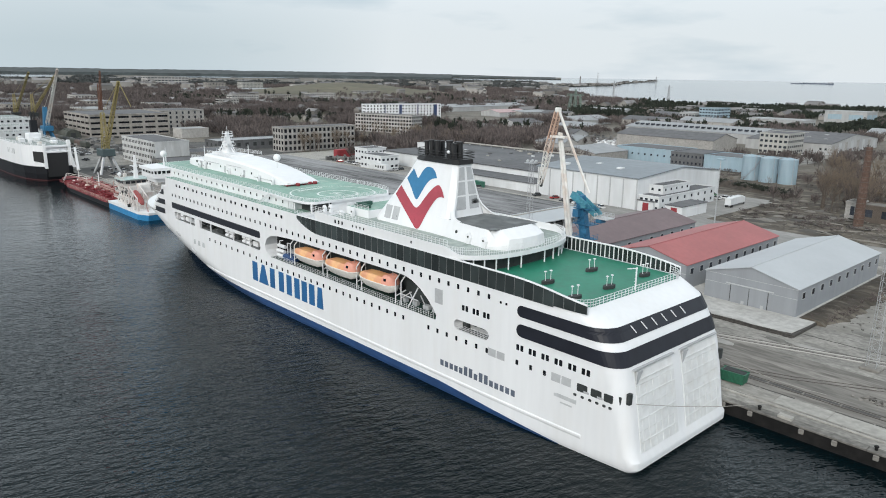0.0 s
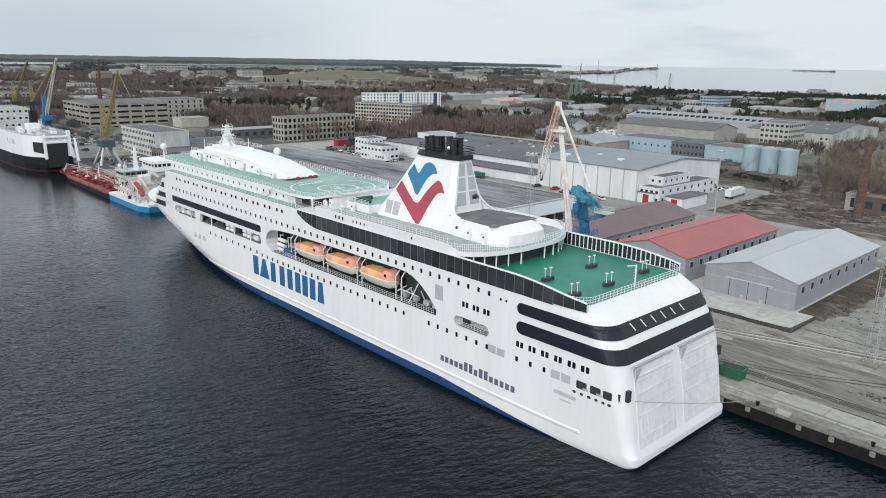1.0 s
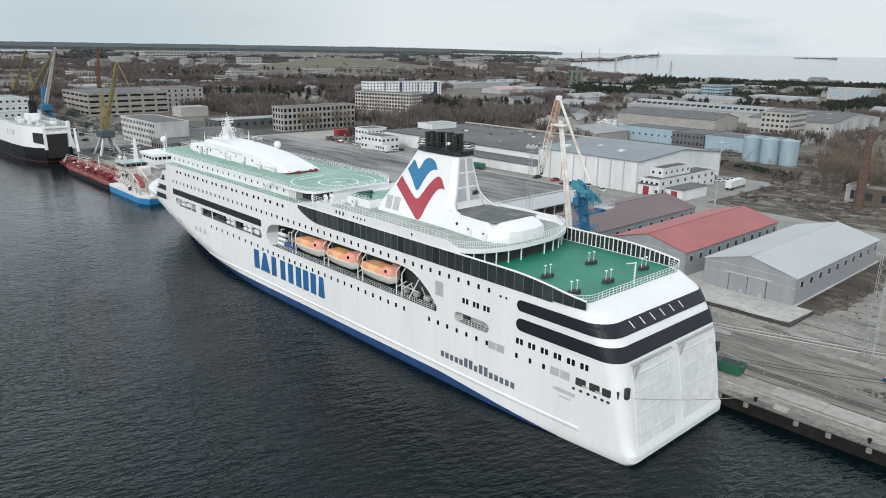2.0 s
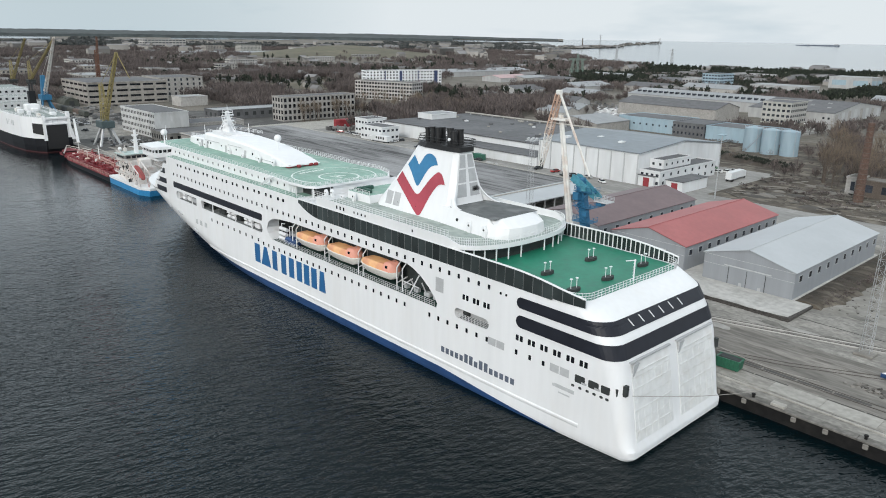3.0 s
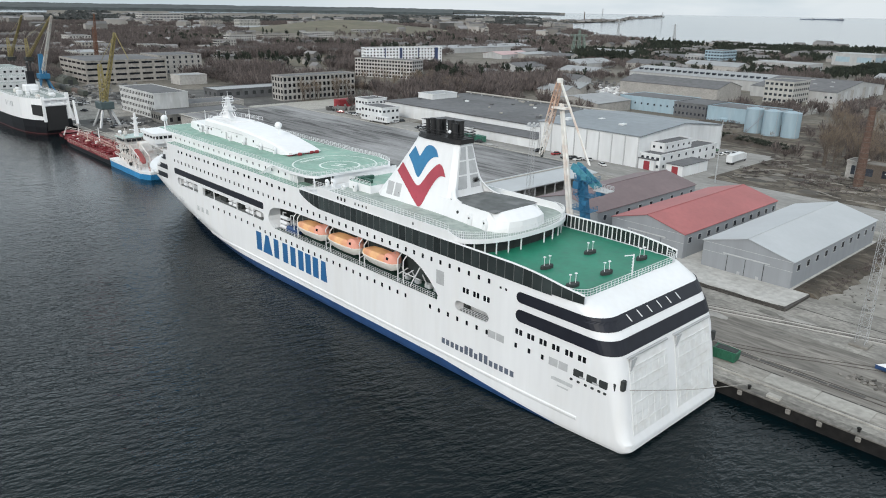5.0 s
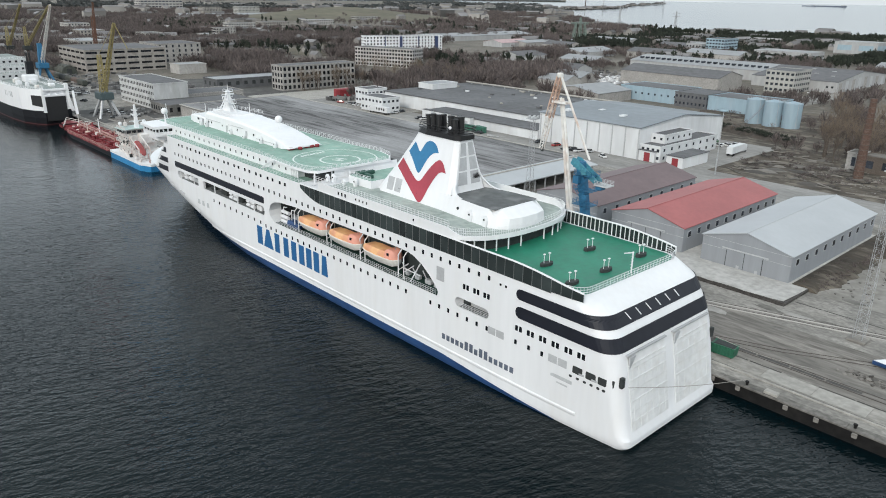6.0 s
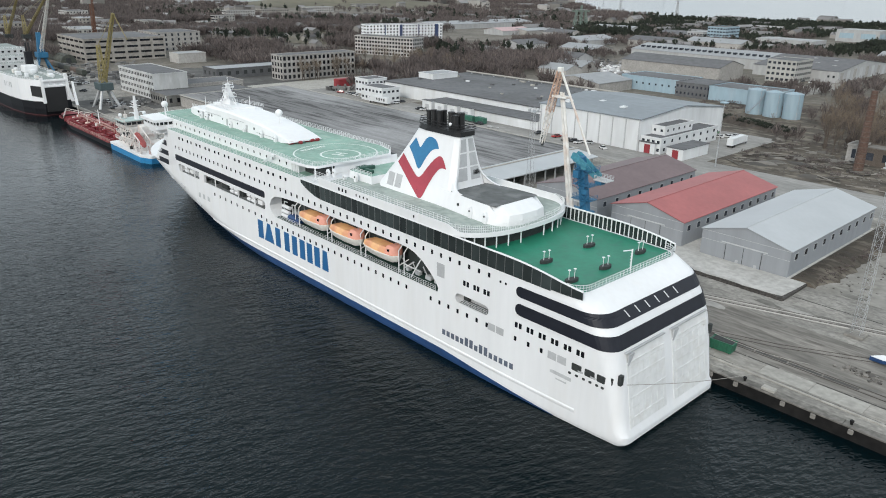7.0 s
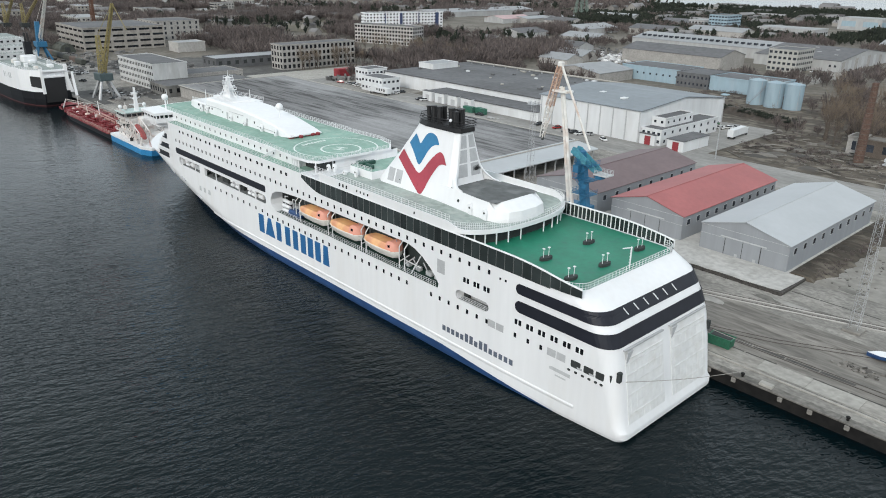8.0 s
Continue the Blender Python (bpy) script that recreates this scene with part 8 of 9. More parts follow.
# rubble on the scrub ground and the quay
V, F = [], []
for k in range(900):
    if k < 640:
        x, y, s = rt.uniform(-10, 62), rt.uniform(-215, -166), rt.uniform(0.12, 0.6)
    elif k < 720:
        x, y, s = rt.gauss(-16.8, 1.8), rt.gauss(-33.6, 0.7), rt.uniform(0.15, 0.6)
    else:
        x, y, s = rt.gauss(0, 4), rt.uniform(-125, -66), rt.uniform(0.08, 0.4)
    n = len(V)
    for dz in (0, 1):
        for a in range(4):
            V.append((x + s * math.cos(a * 1.57 + k) * rt.uniform(0.5, 1.2), y + s * math.sin(a * 1.57 + k) * rt.uniform(0.5, 1.2), GROUND + 0.05 + dz * s * rt.uniform(0.2, 0.6)))
    F += [(n + 4, n + 5, n + 6, n + 7), (n, n + 1, n + 5, n + 4), (n + 1, n + 2, n + 6, n + 5), (n + 2, n + 3, n + 7, n + 6), (n + 3, n, n + 4, n + 7)]
# low heaps of dark earth and one of pale debris beside the lorry yard
for k in range(26):
    x, y, s, hh = rt.uniform(46, 79), rt.uniform(-214, -166), rt.uniform(1.0, 3.2), rt.uniform(0.3, 0.9)
    if k > 20:
        x, y, s, hh = rt.gauss(82, 1.5), rt.gauss(-221, 1.2), rt.uniform(0.6, 1.3), rt.uniform(0.6, 1.2)
    n = len(V)
    for ring, zz in ((1.0, 0.0), (0.6, 0.7), (0.15, 1.0)):
        for a in range(8):
            q = ring * s * rt.uniform(0.75, 1.25)
            V.append((x + 1.6 * q * math.cos(a * 0.785), y + q * math.sin(a * 0.785), GROUND + 0.05 + zz * hh))
    for j in (0, 8):
        F += [(n + j + a, n + j + (a + 1) % 8, n + j + 8 + (a + 1) % 8, n + j + 8 + a) for a in range(8)]
    F.append(tuple(n + 16 + a for a in range(8)))
mass("rubble", V, F, [island_material("mixed_rubble", (0.04, 0.036, 0.032), (0.22, 0.205, 0.185))], None, "scattered rubble and debris on the scrub ground", "rubble")
V, F = [], []
for k in range(260):
    x, y = rt.uniform(-8, 78), rt.uniform(-214, -164)
    if noise.noise((x / 11, y / 8, 7)) < 0.02:
        continue
    L, w, a, z = rt.uniform(1.0, 5.5), rt.uniform(0.1, 0.3), rt.gauss(0.35, 0.5), GROUND + 0.06 + rt.uniform(0, 0.5)
    c, q = math.cos(a), math.sin(a)
    n = len(V)
    for dz in (0, 0.25):
        for u, v in ((-L, -w), (L, -w), (L, w), (-L, w)):
            V.append((x + u * c - v * q, y + u * q + v * c, z + dz))
    F += [(n + 4, n + 5, n + 6, n + 7), (n, n + 1, n + 5, n + 4), (n + 1, n + 2, n + 6, n + 5), (n + 2, n + 3, n + 7, n + 6), (n + 3, n, n + 4, n + 7)]
mass("scrap_timber", V, F, [island_material("mixed_scrap", (0.03, 0.027, 0.024), (0.30, 0.28, 0.25))], None, "scattered logs, boards and scrap on the scrub ground", "scrap")
DARK_BANK = [(x, -238 - 21 * (x - 82) / 68 + rt.uniform(-5, 4), GROUND + 1.0, 300) for x in [82 + 68 * rt.random() for k in range(330)]]
twig_mass(DARK_BANK, "bank_scrub", "dark olive scrub on the earth bank below the silos", 1.2, 2.6, 30, 0.12, PINES_MIX, 0.6)


# ---------------------------------------------------------------- vehicles
def car(x, y, turn, m, label):
    t = thing("car", label, "car", "parked cars", T((x, y, GROUND + 0.1)) @ pose(0, 0, 0, 0, 0, turn))
    b = BM()
    loft(b, [[(-2.1, w, z), (2.1, w, z), (2.1, -w, z), (-2.1, -w, z)] for z, w in ((0.3, 0.8), (0.6, 0.88), (0.85, 0.84))])
    part("body", b, m, t)
    b = BM()
    loft(b, [[(-1.7, 0.78, 0.86), (1.0, 0.78, 0.86), (1.0, -0.78, 0.86), (-1.7, -0.78, 0.86)], [(-1.2, 0.6, 1.4), (0.4, 0.6, 1.4), (0.4, -0.6, 1.4), (-1.2, -0.6, 1.4)]])
    part("cabin", b, GLASS, t)
    b = BM()
    box(b, -1.15, 0.35, -0.58, 0.58, 1.41, 1.45)
    part("roof", b, m, t)
    for sx in (-1.35, 1.35):
        for sy in (-0.8, 0.8):
            b = BM()
            tube(b, (sx, sy - 0.1, 0.32), (sx, sy + 0.1, 0.32), 0.32, n=10)
            part("wheel", b, TYRE, t)


PAINTS = [(mat("white_car_paint", (0.7, 0.7, 0.7), 0.3), "white parked car"), (mat("dark_car_paint", (0.03, 0.035, 0.04), 0.3), "dark parked car"), (mat("silver_car_paint", (0.4, 0.41, 0.42), 0.3), "silver parked car"), (mat("green_car_paint", (0.05, 0.16, 0.07), 0.3), "green parked car"), (mat("red_car_paint", (0.35, 0.03, 0.03), 0.3), "red parked car")]
SPOTS = [(128, -163, 80, 3), (116, -172, 5, 0), (101, -206, 0, 0), (99, -209.5, 0, 0), (97, -213, 4, 2), (258, -151, 85, 0), (259, -156, 85, 1), (286, -160, 80, 0), (236, -149, 80, 1), (233, -149.4, 80, 0), (298, -152, 70, 2), (297, -151, 0, 1), (293, -150, 10, 0), (301, -151, 5, 2),
         (330, -168, 90, 1), (334, -168, 90, 0), (345, -120, 20, 2), (352, -90, 80, 0), (348, -70, 80, 1), (335, -40, 10, 0), (340, -36, 10, 2), (346, -34, 12, 1), (352, -33, 10, 0), (445, -40, 20, 0), (452, -45.5, 15, 0), (458, -50, 25, 2), (430, -46.6, 100, 0), (436, -43, 95, 0), (441, -48, 15, 1), (465, -48, 20, 0), (399, -35.5, 30, 1), (331, -29, 70, 1), (146.2, -150, 80, 4), (138.7, -147, 75, 1), (135.8, -148.4, 78, 1), (132.5, -147.6, 80, 0), (129.6, -150.5, 8, 2), (119.5, -146.7, 150, 0), (188, -144.6, 12, 1), (155.8, -149.5, 85, 1), (170, -160, 0, 2), (152, -165, 0, 1), (176, -455, 90, 1), (172, -452, 90, 0), (166, -437, 90, 2), (160, -436, 90, 1), (154, -435, 90, 0), (150, -400, 20, 2)]
for x, y, a, k in SPOTS:
    car(x, y, a, PAINTS[k][0], PAINTS[k][1] + " on the port ground")


def lorry(x, y, turn, length, m, label):
    t = thing("lorry", label, "lorry", m=T((x, y, GROUND + 0.1)) @ pose(0, 0, 0, 0, 0, turn))
    b = BM()
    box(b, -length / 2, length / 2 - 2.6, -1.25, 1.25, 1.0, 3.9, bevel=0.06)
    part("box_body", b, m, t)
    b = BM()
    box(b, length / 2 - 2.4, length / 2, -1.2, 1.2, 0.7, 3.2, bevel=0.2)
    cabp = part("cab", b, WHITE_WALL, t)
    b = BM()
    box(b, length / 2 - 0.1, length / 2 + 0.03, -1.0, 1.0, 1.9, 2.8)
    part("windscreen", b, GLASS, cabp)
    for k in range(4):
        b = BM()
        box(b, -length / 2 + 2.2 + 1.9 * k, -length / 2 + 3.2 + 1.9 * k, 1.24, 1.28, 1.9 + 0.3 * (k % 2), 3.3)
        part("side_mark", b, DARK, t)
    for sx in (-length / 2 + 1.2, -length / 2 + 2.5, length / 2 - 1.2):
        for sy in (-1.05, 1.05):
            b = BM()
            tube(b, (sx, sy - 0.15, 0.5), (sx, sy + 0.15, 0.5), 0.5, n=12)
            part("wheel", b, TYRE, t)


lorry(88.2, -197, -86, 15.5, WHITE_WALL, "white box lorry with dark side marks in the yard")
for k, (x, y, a) in enumerate(((286, -151, 75), (105.2, -206.5, 8), (106.5, -210.2, 4), (107.5, -214.2, 10), (308, -150, 40))):
    car(x, y, a, PAINTS[k % len(PAINTS)][0], PAINTS[k % len(PAINTS)][1] + " parked in the works yard")
b = BM()
heap_r = random.Random(31)
for k in range(14):
    x, y = heap_r.gauss(0, 1.8), heap_r.gauss(0, 0.6)
    bmesh.ops.create_icosphere(b, subdivisions=1, radius=heap_r.uniform(0.4, 0.7), matrix=T((x, y, 0.35)) @ Matrix.Diagonal((1.3, 0.9, 0.75, 1)))
t = thing("debris_heap", "heap of pale sacks and debris in the lane", "debris", m=T((179.7, -143.6, GROUND + 0.07)))
part("sacks", b, DULL_WHITE, t)
lorry(262.5, -143.8, 3, 15, WHITE_WALL, "white box lorry beside the yard office")
t = thing("container", "red shipping container beside the brick block", "container", m=T((331, -166, GROUND)))
b = BM()
box(b, -3, 3, -9, 3, 0, 4.6, bevel=0.05)
part("shell", b, RED, t)
for k in range(18):
    b = BM()
    box(b, -3.08, -3.0, -8.6 + 0.8 * k, -8.3 + 0.8 * k, 0.2, 5.0)
    part("rib", b, RED, t)


# small blue boat on the quay
t = thing("dinghy", "small blue-hulled boat with a white deck laid up on the quay", "boat", m=T((-19.0, -40.6, GROUND + 0.1)) @ pose(0, 0, 0, 0, 0, 25) @ Matrix.Scale(1.15, 4))
b = BM()
loft(b, [[(sx, w, 1.1), (sx, w * 0.8, 0.5), (sx, 0.1, zb), (sx, -0.1, zb), (sx, -w * 0.8, 0.5), (sx, -w, 1.1)] for sx, w, zb in ((-3, 0.9, 0.1), (-1, 1.15, 0.0), (1.5, 1.0, 0.05), (3.2, 0.1, 0.6))])
bmesh.ops.recalc_face_normals(b, faces=b.faces)
part("boat_hull", b, NAVY, t)
b = BM()
prism(b, [(-2.9, -0.85), (-1, -1.1), (1.5, -0.95), (3.1, 0), (1.5, 0.95), (-1, 1.1), (-2.9, 0.85)], 'z', 1.1, 1.16)
part("deck", b, WHITE, t)

# ---------------------------------------------------------------- the other ships
t = thing("cargo_ferry", "white and black cargo ferry with its stern door open", "ferry", m=T((342, -3.4, 0)))
HULL_BLACK = mat("black_hull_paint", (0.012, 0.013, 0.016), 0.6, var=0.25, spec=0.2)
BOOT_RED = mat("red_boot_paint", (0.065, 0.015, 0.016), 0.6, var=0.3)


def cf(z, flare=0.0, aft=0.0):
    """The plan of the cargo ferry: a narrow stern frame, slanting quarters, a long straight side and a fine bow."""
    f = flare
    return [(aft, -9.4, z), (aft, 2.6, z), (5 + aft, 6.2 + f, z), (14 + aft, 9.2 + f, z), (30, 10.8 + f, z), (52, 11.5 + f, z), (118, 11.5 + f, z), (146, 7.0 + f * 2, z), (162, 0.0, z),
            (146, -7.0, z), (118, -11.2, z), (30, -11.2, z), (8 + aft, -11.0, z)]


def on_quarter(u, z):
    """A place on the slanting port quarter, u from the stern frame forward."""
    return (0.1 + 5.0 * u, 3.05 + 3.75 * u, z)


b = BM()
loft(b, [cf(-2, -0.6, 2.0), cf(0.45, -0.3, 1.2)])
part("boot_top", b, BOOT_RED, t, "dull red boot top")
b = BM()
loft(b, [cf(0.45, -0.3, 1.2), cf(3.5, 0.0, 0.2), cf(7.0, 0.2)], cap0=False)
bmesh.ops.recalc_face_normals(b, faces=b.faces)
part("boat_hull", b, HULL_BLACK, t, "black hull")
b = BM()
loft(b, [cf(7.0, 0.2), cf(12.0, 0.25, 0.1), cf(17.2, 0.25, 0.6)])
bmesh.ops.recalc_face_normals(b, faces=b.faces)
part("superstructure", b, WHITE, t, "white side above the black hull")
b = BM()
box(b, -0.25, 0.9, -7.4, 2.0, 1.9, 13.6)
part("stern_opening", b, BLACK, t, "dark open stern doorway")
b = BM()
loft(b, [[on_quarter(0.1, 8.8), on_quarter(0.98, 9.6), on_quarter(0.98, 14.4), on_quarter(0.1, 14.1)], [(x + 0.4, y - 0.6, z) for x, y, z in (on_quarter(0.1, 8.8), on_quarter(0.98, 9.6), on_quarter(0.98, 14.4), on_quarter(0.1, 14.1))]])
bmesh.ops.recalc_face_normals(b, faces=b.faces)
part("side_opening", b, BLACK, t, "dark opening in the slanting quarter")
for y0, y1, z1, lean in ((2.0, 3.2, 18.0, 0.0), (-9.2, -7.8, 19.6, 1.4)):
    b = BM()
    loft(b, [[(-0.9, y0 - lean, 6.2), (-0.9, y1 - lean, 6.2), (1.2, y1 - lean, 6.2), (1.2, y0 - lean, 6.2)], [(-0.5, y0, 13.0), (-0.5, y1, 13.0), (1.4, y1, 13.0), (1.4, y0, 13.0)],
             [(0.1, y0, z1), (0.1, y1, z1), (1.6, y1, z1), (1.6, y0, z1)]])
    bmesh.ops.recalc_face_normals(b, faces=b.faces)
    part("stern_post", b, WHITE, t)
b = BM()
loft(b, [[(-5.4, -10.9, 5.0), (-4.2, -10.9, 4.6), (-4.2, -9.8, 4.6), (-5.4, -9.8, 5.0)], [(-1.2, -11.2, 16.0), (-0.4, -11.2, 15.8), (-0.4, -10.4, 15.8), (-1.2, -10.4, 16.0)]])
bmesh.ops.recalc_face_normals(b, faces=b.faces)
part("ramp_arm", b, WHITE, t, "raised white ramp arm")
for z0, z1 in ((13.6, 14.5), (16.2, 17.2)):
    b = BM()
    box(b, -0.5, 1.4, -8.4, 2.4, z0, z1, bevel=0.15)
    part("bridge_beam", b, WHITE, t)
for k in range(4):
    b = BM()
    box(b, -0.2, 0.9, -6.8 + 2.9 * k, -6.5 + 2.9 * k, 14.5, 16.2)
    part("beam_post", b, WHITE, t)
b = BM()
box(b, 0.95, 1.1, -7.8, 2.0, 14.5, 16.2)
part("beam_recess", b, DARK, t)
WEATHER = mat("pale_green_grey_deck", (0.23, 0.265, 0.25), 0.7, var=0.2, scale=0.5)
b = BM()
prism(b, [(2.2, -9.0), (9, -10.6), (54, -10.6), (54, 10.4), (30, 10.3), (14.5, 8.7), (6, 5.6), (2.2, 2.6)][::-1], 'z', 17.2, 17.26)
part("deck_coating", b, WEATHER, t, "faded grey-green weather deck")
edge = [(2.0, 3.0), (5.6, 6.2), (14.4, 9.2), (30, 10.8), (52, 11.5)]
for p, q in zip(edge, edge[1:]):
    railing((*p, 17.2), (*q, 17.2), max(2, int(math.dist(p, q) / 1.8)), 1.2, WHITE, 0.07, t)
for y in (-10.4, -4.0, 1.0):
    railing((4, y, 17.2), (54, y, 17.2), 25, 1.2, WHITE, 0.065, t)
for x, y, w in ((8, 2.6, 1.2), (12, -5, 1.8), (18, 4.4, 1.1), (22, -7.4, 1.5), (27, 6, 1.7), (33, -2, 2.0), (38, 5, 1.4), (44, -6, 2.0), (48, 2, 1.3)):
    b = BM()
    box(b, x - w, x + w, y - w * 0.7, y + w * 0.7, 17.2, 18.6 + 0.2 * (int(x) % 4), bevel=0.15)
    part("deck_locker", b, (WHITE, WATER_GREY, CRANE_WHITE)[int(x) % 3], t)
OLD_WHITE = mat("weathered_white_paint", (0.50, 0.51, 0.515), 0.6, var=0.12, scale=0.5, stain=(0.30, 0.29, 0.28), stain_amt=0.5, stretch=(1, 1, 0.3))
for x0, x1, z0, z1, w in ((54, 120, 17.2, 20.4, 10.6), (60, 114, 20.4, 23.4, 9.8), (70, 108, 23.4, 26.4, 9.2)):
    b = BM()
    box(b, x0, x1, -w, w, z0, z1, bevel=0.15)
    house = part("deck_house", b, OLD_WHITE, t)
    b = BM()
    prism(b, [(x0 + 0.4, -w + 0.2), (x1 - 0.4, -w + 0.2), (x1 - 0.4, w - 0.3), (x0 + 0.4, w - 0.3)], 'z', z1, z1 + 0.04)
    part("deck_coating", b, WEATHER, house)
    railing((x0 + 0.3, w - 0.1, z1), (x1 - 0.3, w - 0.1, z1), int((x1 - x0) / 2), 1.1, WHITE, 0.065, t)
    railing((x0 + 0.2, 0.1 - w, z1), (x0 + 0.2, w - 0.1, z1), 9, 1.1, WHITE, 0.065, t)
    for k in range(6):
        b = BM()
        box(b, x0 - 0.04, x0 + 0.05, -w + 1.6 + 3.0 * k, -w + 2.8 + 3.0 * k, z0 + 1.1, z0 + 2.1)
        part("window", b, GLASS, house)
    for k in range(int((x1 - x0) / 4)):
        b = BM()
        box(b, x0 + 1.5 + 4 * k, x0 + 2.7 + 4 * k, w - 0.05, w + 0.04, z0 + 1.1, z0 + 2.1)
        part("window", b, GLASS, house)
b = BM()
loft(b, [[(x, y, z) for x, y in ((41 - o, -5.6), (45.5, -5.6), (45.5, -2.4), (41 - o, -2.4))] for z, o in ((17.2, 0), (27.0, -1.4))])
bmesh.ops.recalc_face_normals(b, faces=b.faces)
stack = part("funnel", b, HULL_BLACK, t, "narrow black funnel casing")
for y in (-4.8, -3.4):
    b = BM()
    tube(b, (43.6, y, 27), (43.6, y, 31.5), 0.5, n=8)
    part("exhaust_pipe", b, BLACK, stack)
b = BM()
box(b, 34, 40.5, -5.0, 1.4, 17.2, 20.8, bevel=0.4)
part("deck_house", b, WHITE, t)
for k in range(5):
    b = BM()
    box(b, 24 + 2.3 * k, 25.4 + 2.3 * k, 10.3 + 0.16 * k, 10.62 + 0.16 * k, 11.8, 14.4)
    part("lettering_shape", b, WATER_GREY, t, "plain grey painted bar")

t = thing("tanker", "small tanker with a red pipe deck and blue hull", "tanker", m=T((222, -6.6, -1.7)))
TANK_BLUE = mat("sky_blue_hull_paint", (0.03, 0.22, 0.46), 0.5, var=0.15)
TANK_RED = mat("oxide_red_paint", (0.20, 0.018, 0.026), 0.55, var=0.4, stain=(0.50, 0.24, 0.23), stain_amt=0.6, scale=0.9)
def tk(z, x0, x1, w, fine):
    return [(x0, -w * 0.7, z), (x0, w * 0.7, z), (x0 + 5, w, z), (x1 - fine, w, z), (x1 - fine * 0.4, w * 0.62, z), (x1, 0, z), (x1 - fine * 0.4, -w * 0.62, z), (x1 - fine, -w, z), (x0 + 5, -w, z)]
b = BM()
loft(b, [tk(-2, -4, 100, 6.6, 26), tk(1.0, -6, 103, 6.9, 24), tk(3.4, -7, 106, 7.0, 22)])
part("boat_hull", b, HULL_BLACK, t, "dark hull with a red sheer")
b = BM()
loft(b, [tk(-0.6, -5.8, 29, 7.05, 0.3), tk(3.9, -7.2, 29, 7.15, 0.3)])
part("boat_hull", b, TANK_BLUE, t, "blue after hull")
b = BM()
loft(b, [tk(3.9, -7.25, 29.05, 7.2, 0.3), tk(4.8, -7.4, 29.05, 7.25, 0.3)])
part("bulwark", b, WHITE, t, "white after bulwark")
b = BM()
loft(b, [tk(3.4, 29, 106, 7.0, 22), tk(3.9, 29, 106.4, 7.05, 22)])
part("main_deck", b, TANK_RED, t, "oxide red main deck")
b = BM()
loft(b, [tk(3.9, 94, 107, 6.0, 13), tk(5.1, 94, 109, 6.2, 14)])
part("forecastle", b, TANK_RED, t)
for k in range(18):
    b = BM()
    x = 32 + 3.3 * k
    box(b, x, x + 0.7, 4.2, 6.9, 3.9, 5.0)
    part("deck_frame", b, TANK_RED, t)
PINKISH = mat("faded_pink_pipe_paint", (0.42, 0.25, 0.22), 0.6, var=0.3, stain=(0.25, 0.05, 0.05), stain_amt=0.6, scale=0.8)
for k, (y, z, r) in enumerate(((-1.5, 5.2, 0.3), (0, 5.5, 0.34), (1.5, 5.2, 0.3), (2.6, 4.8, 0.22), (-2.8, 4.8, 0.22), (0.7, 6.3, 0.26), (-0.8, 6.3, 0.26))):
    b = BM()
    tube(b, (31, y, z), (90, y, z), r, n=6)
    part("deck_pipe", b, (TANK_RED, PINKISH)[k in (1, 5, 6)], t)
tank_r = random.Random(8)
for k in range(34):
    x, y, h = tank_r.uniform(31, 92), tank_r.uniform(-5.2, 4.2), tank_r.uniform(0.7, 2.4)
    b = BM()
    if k % 3:
        box(b, x - 0.6, x + 0.6, y - 0.5, y + 0.5, 3.9, 3.9 + h, bevel=0.15)
    else:
        tube(b, (x, y, 3.9), (x, y, 4.6 + h), 0.4, 0.34, n=8)
    part("deck_fitting", b, (TANK_RED, PINKISH, CRANE_WHITE)[k % 3], t)
b = BM()
tube(b, (40, 0, 6.7), (58, 2.2, 8.6), 0.3, 0.18, n=6)
part("hose_crane", b, PINKISH, t, "faded pink hose crane laid along the deck")
for x in (38, 47, 56, 65, 74, 83):
    b = BM()
    tube(b, (x, -5.5, 5.8), (x, 5.5, 5.8), 0.22, n=6)
    box(b, x + 2, x + 5, -3.6, -1.2, 3.9, 6.0, bevel=0.3)
    box(b, x + 1, x + 3, 2.0, 4.0, 3.9, 5.6, bevel=0.3)
    part("manifold", b, TANK_RED, t)
for s in (1, -1):
    railing((30, s * 6.9, 3.9), (84, s * 6.9, 3.9), 27, 1.2, PINKISH, 0.08, t)
    b = BM()
    tube(b, (92, s * 6.2, 5.6), (109, 0, 6.4), 0.14, n=4)
    tube(b, (92, s * 6.2, 4.9), (109, 0, 5.6), 0.10, n=4)
    part("bow_rail", b, CRANE_WHITE, t)
for x, y, z1 in ((34, 3, 9.5), (45, -2, 8.5), (70, 2.5, 9.0), (80, -3, 8.0), (58, 3.6, 8.2), (90, 0, 10.5)):
    b = BM()
    tube(b, (x, y, 3.9), (x, y, z1), 0.25, 0.14, n=6)
    tube(b, (x, y - 1.2, z1 - 0.5), (x, y + 1.2, z1 - 0.5), 0.12, n=4)
    box(b, x - 1.0, x + 1.0, y - 0.8, y + 0.8, 3.9, 5.8, bevel=0.2)
    part("deck_post", b, CRANE_WHITE if x in (45, 70, 90) else TANK_RED, t)
TANK_WHITE = mat("rust_streaked_cream_paint", (0.64, 0.62, 0.60), 0.6, var=0.15, stain=(0.42, 0.26, 0.21), stain_amt=0.6, scale=0.8)
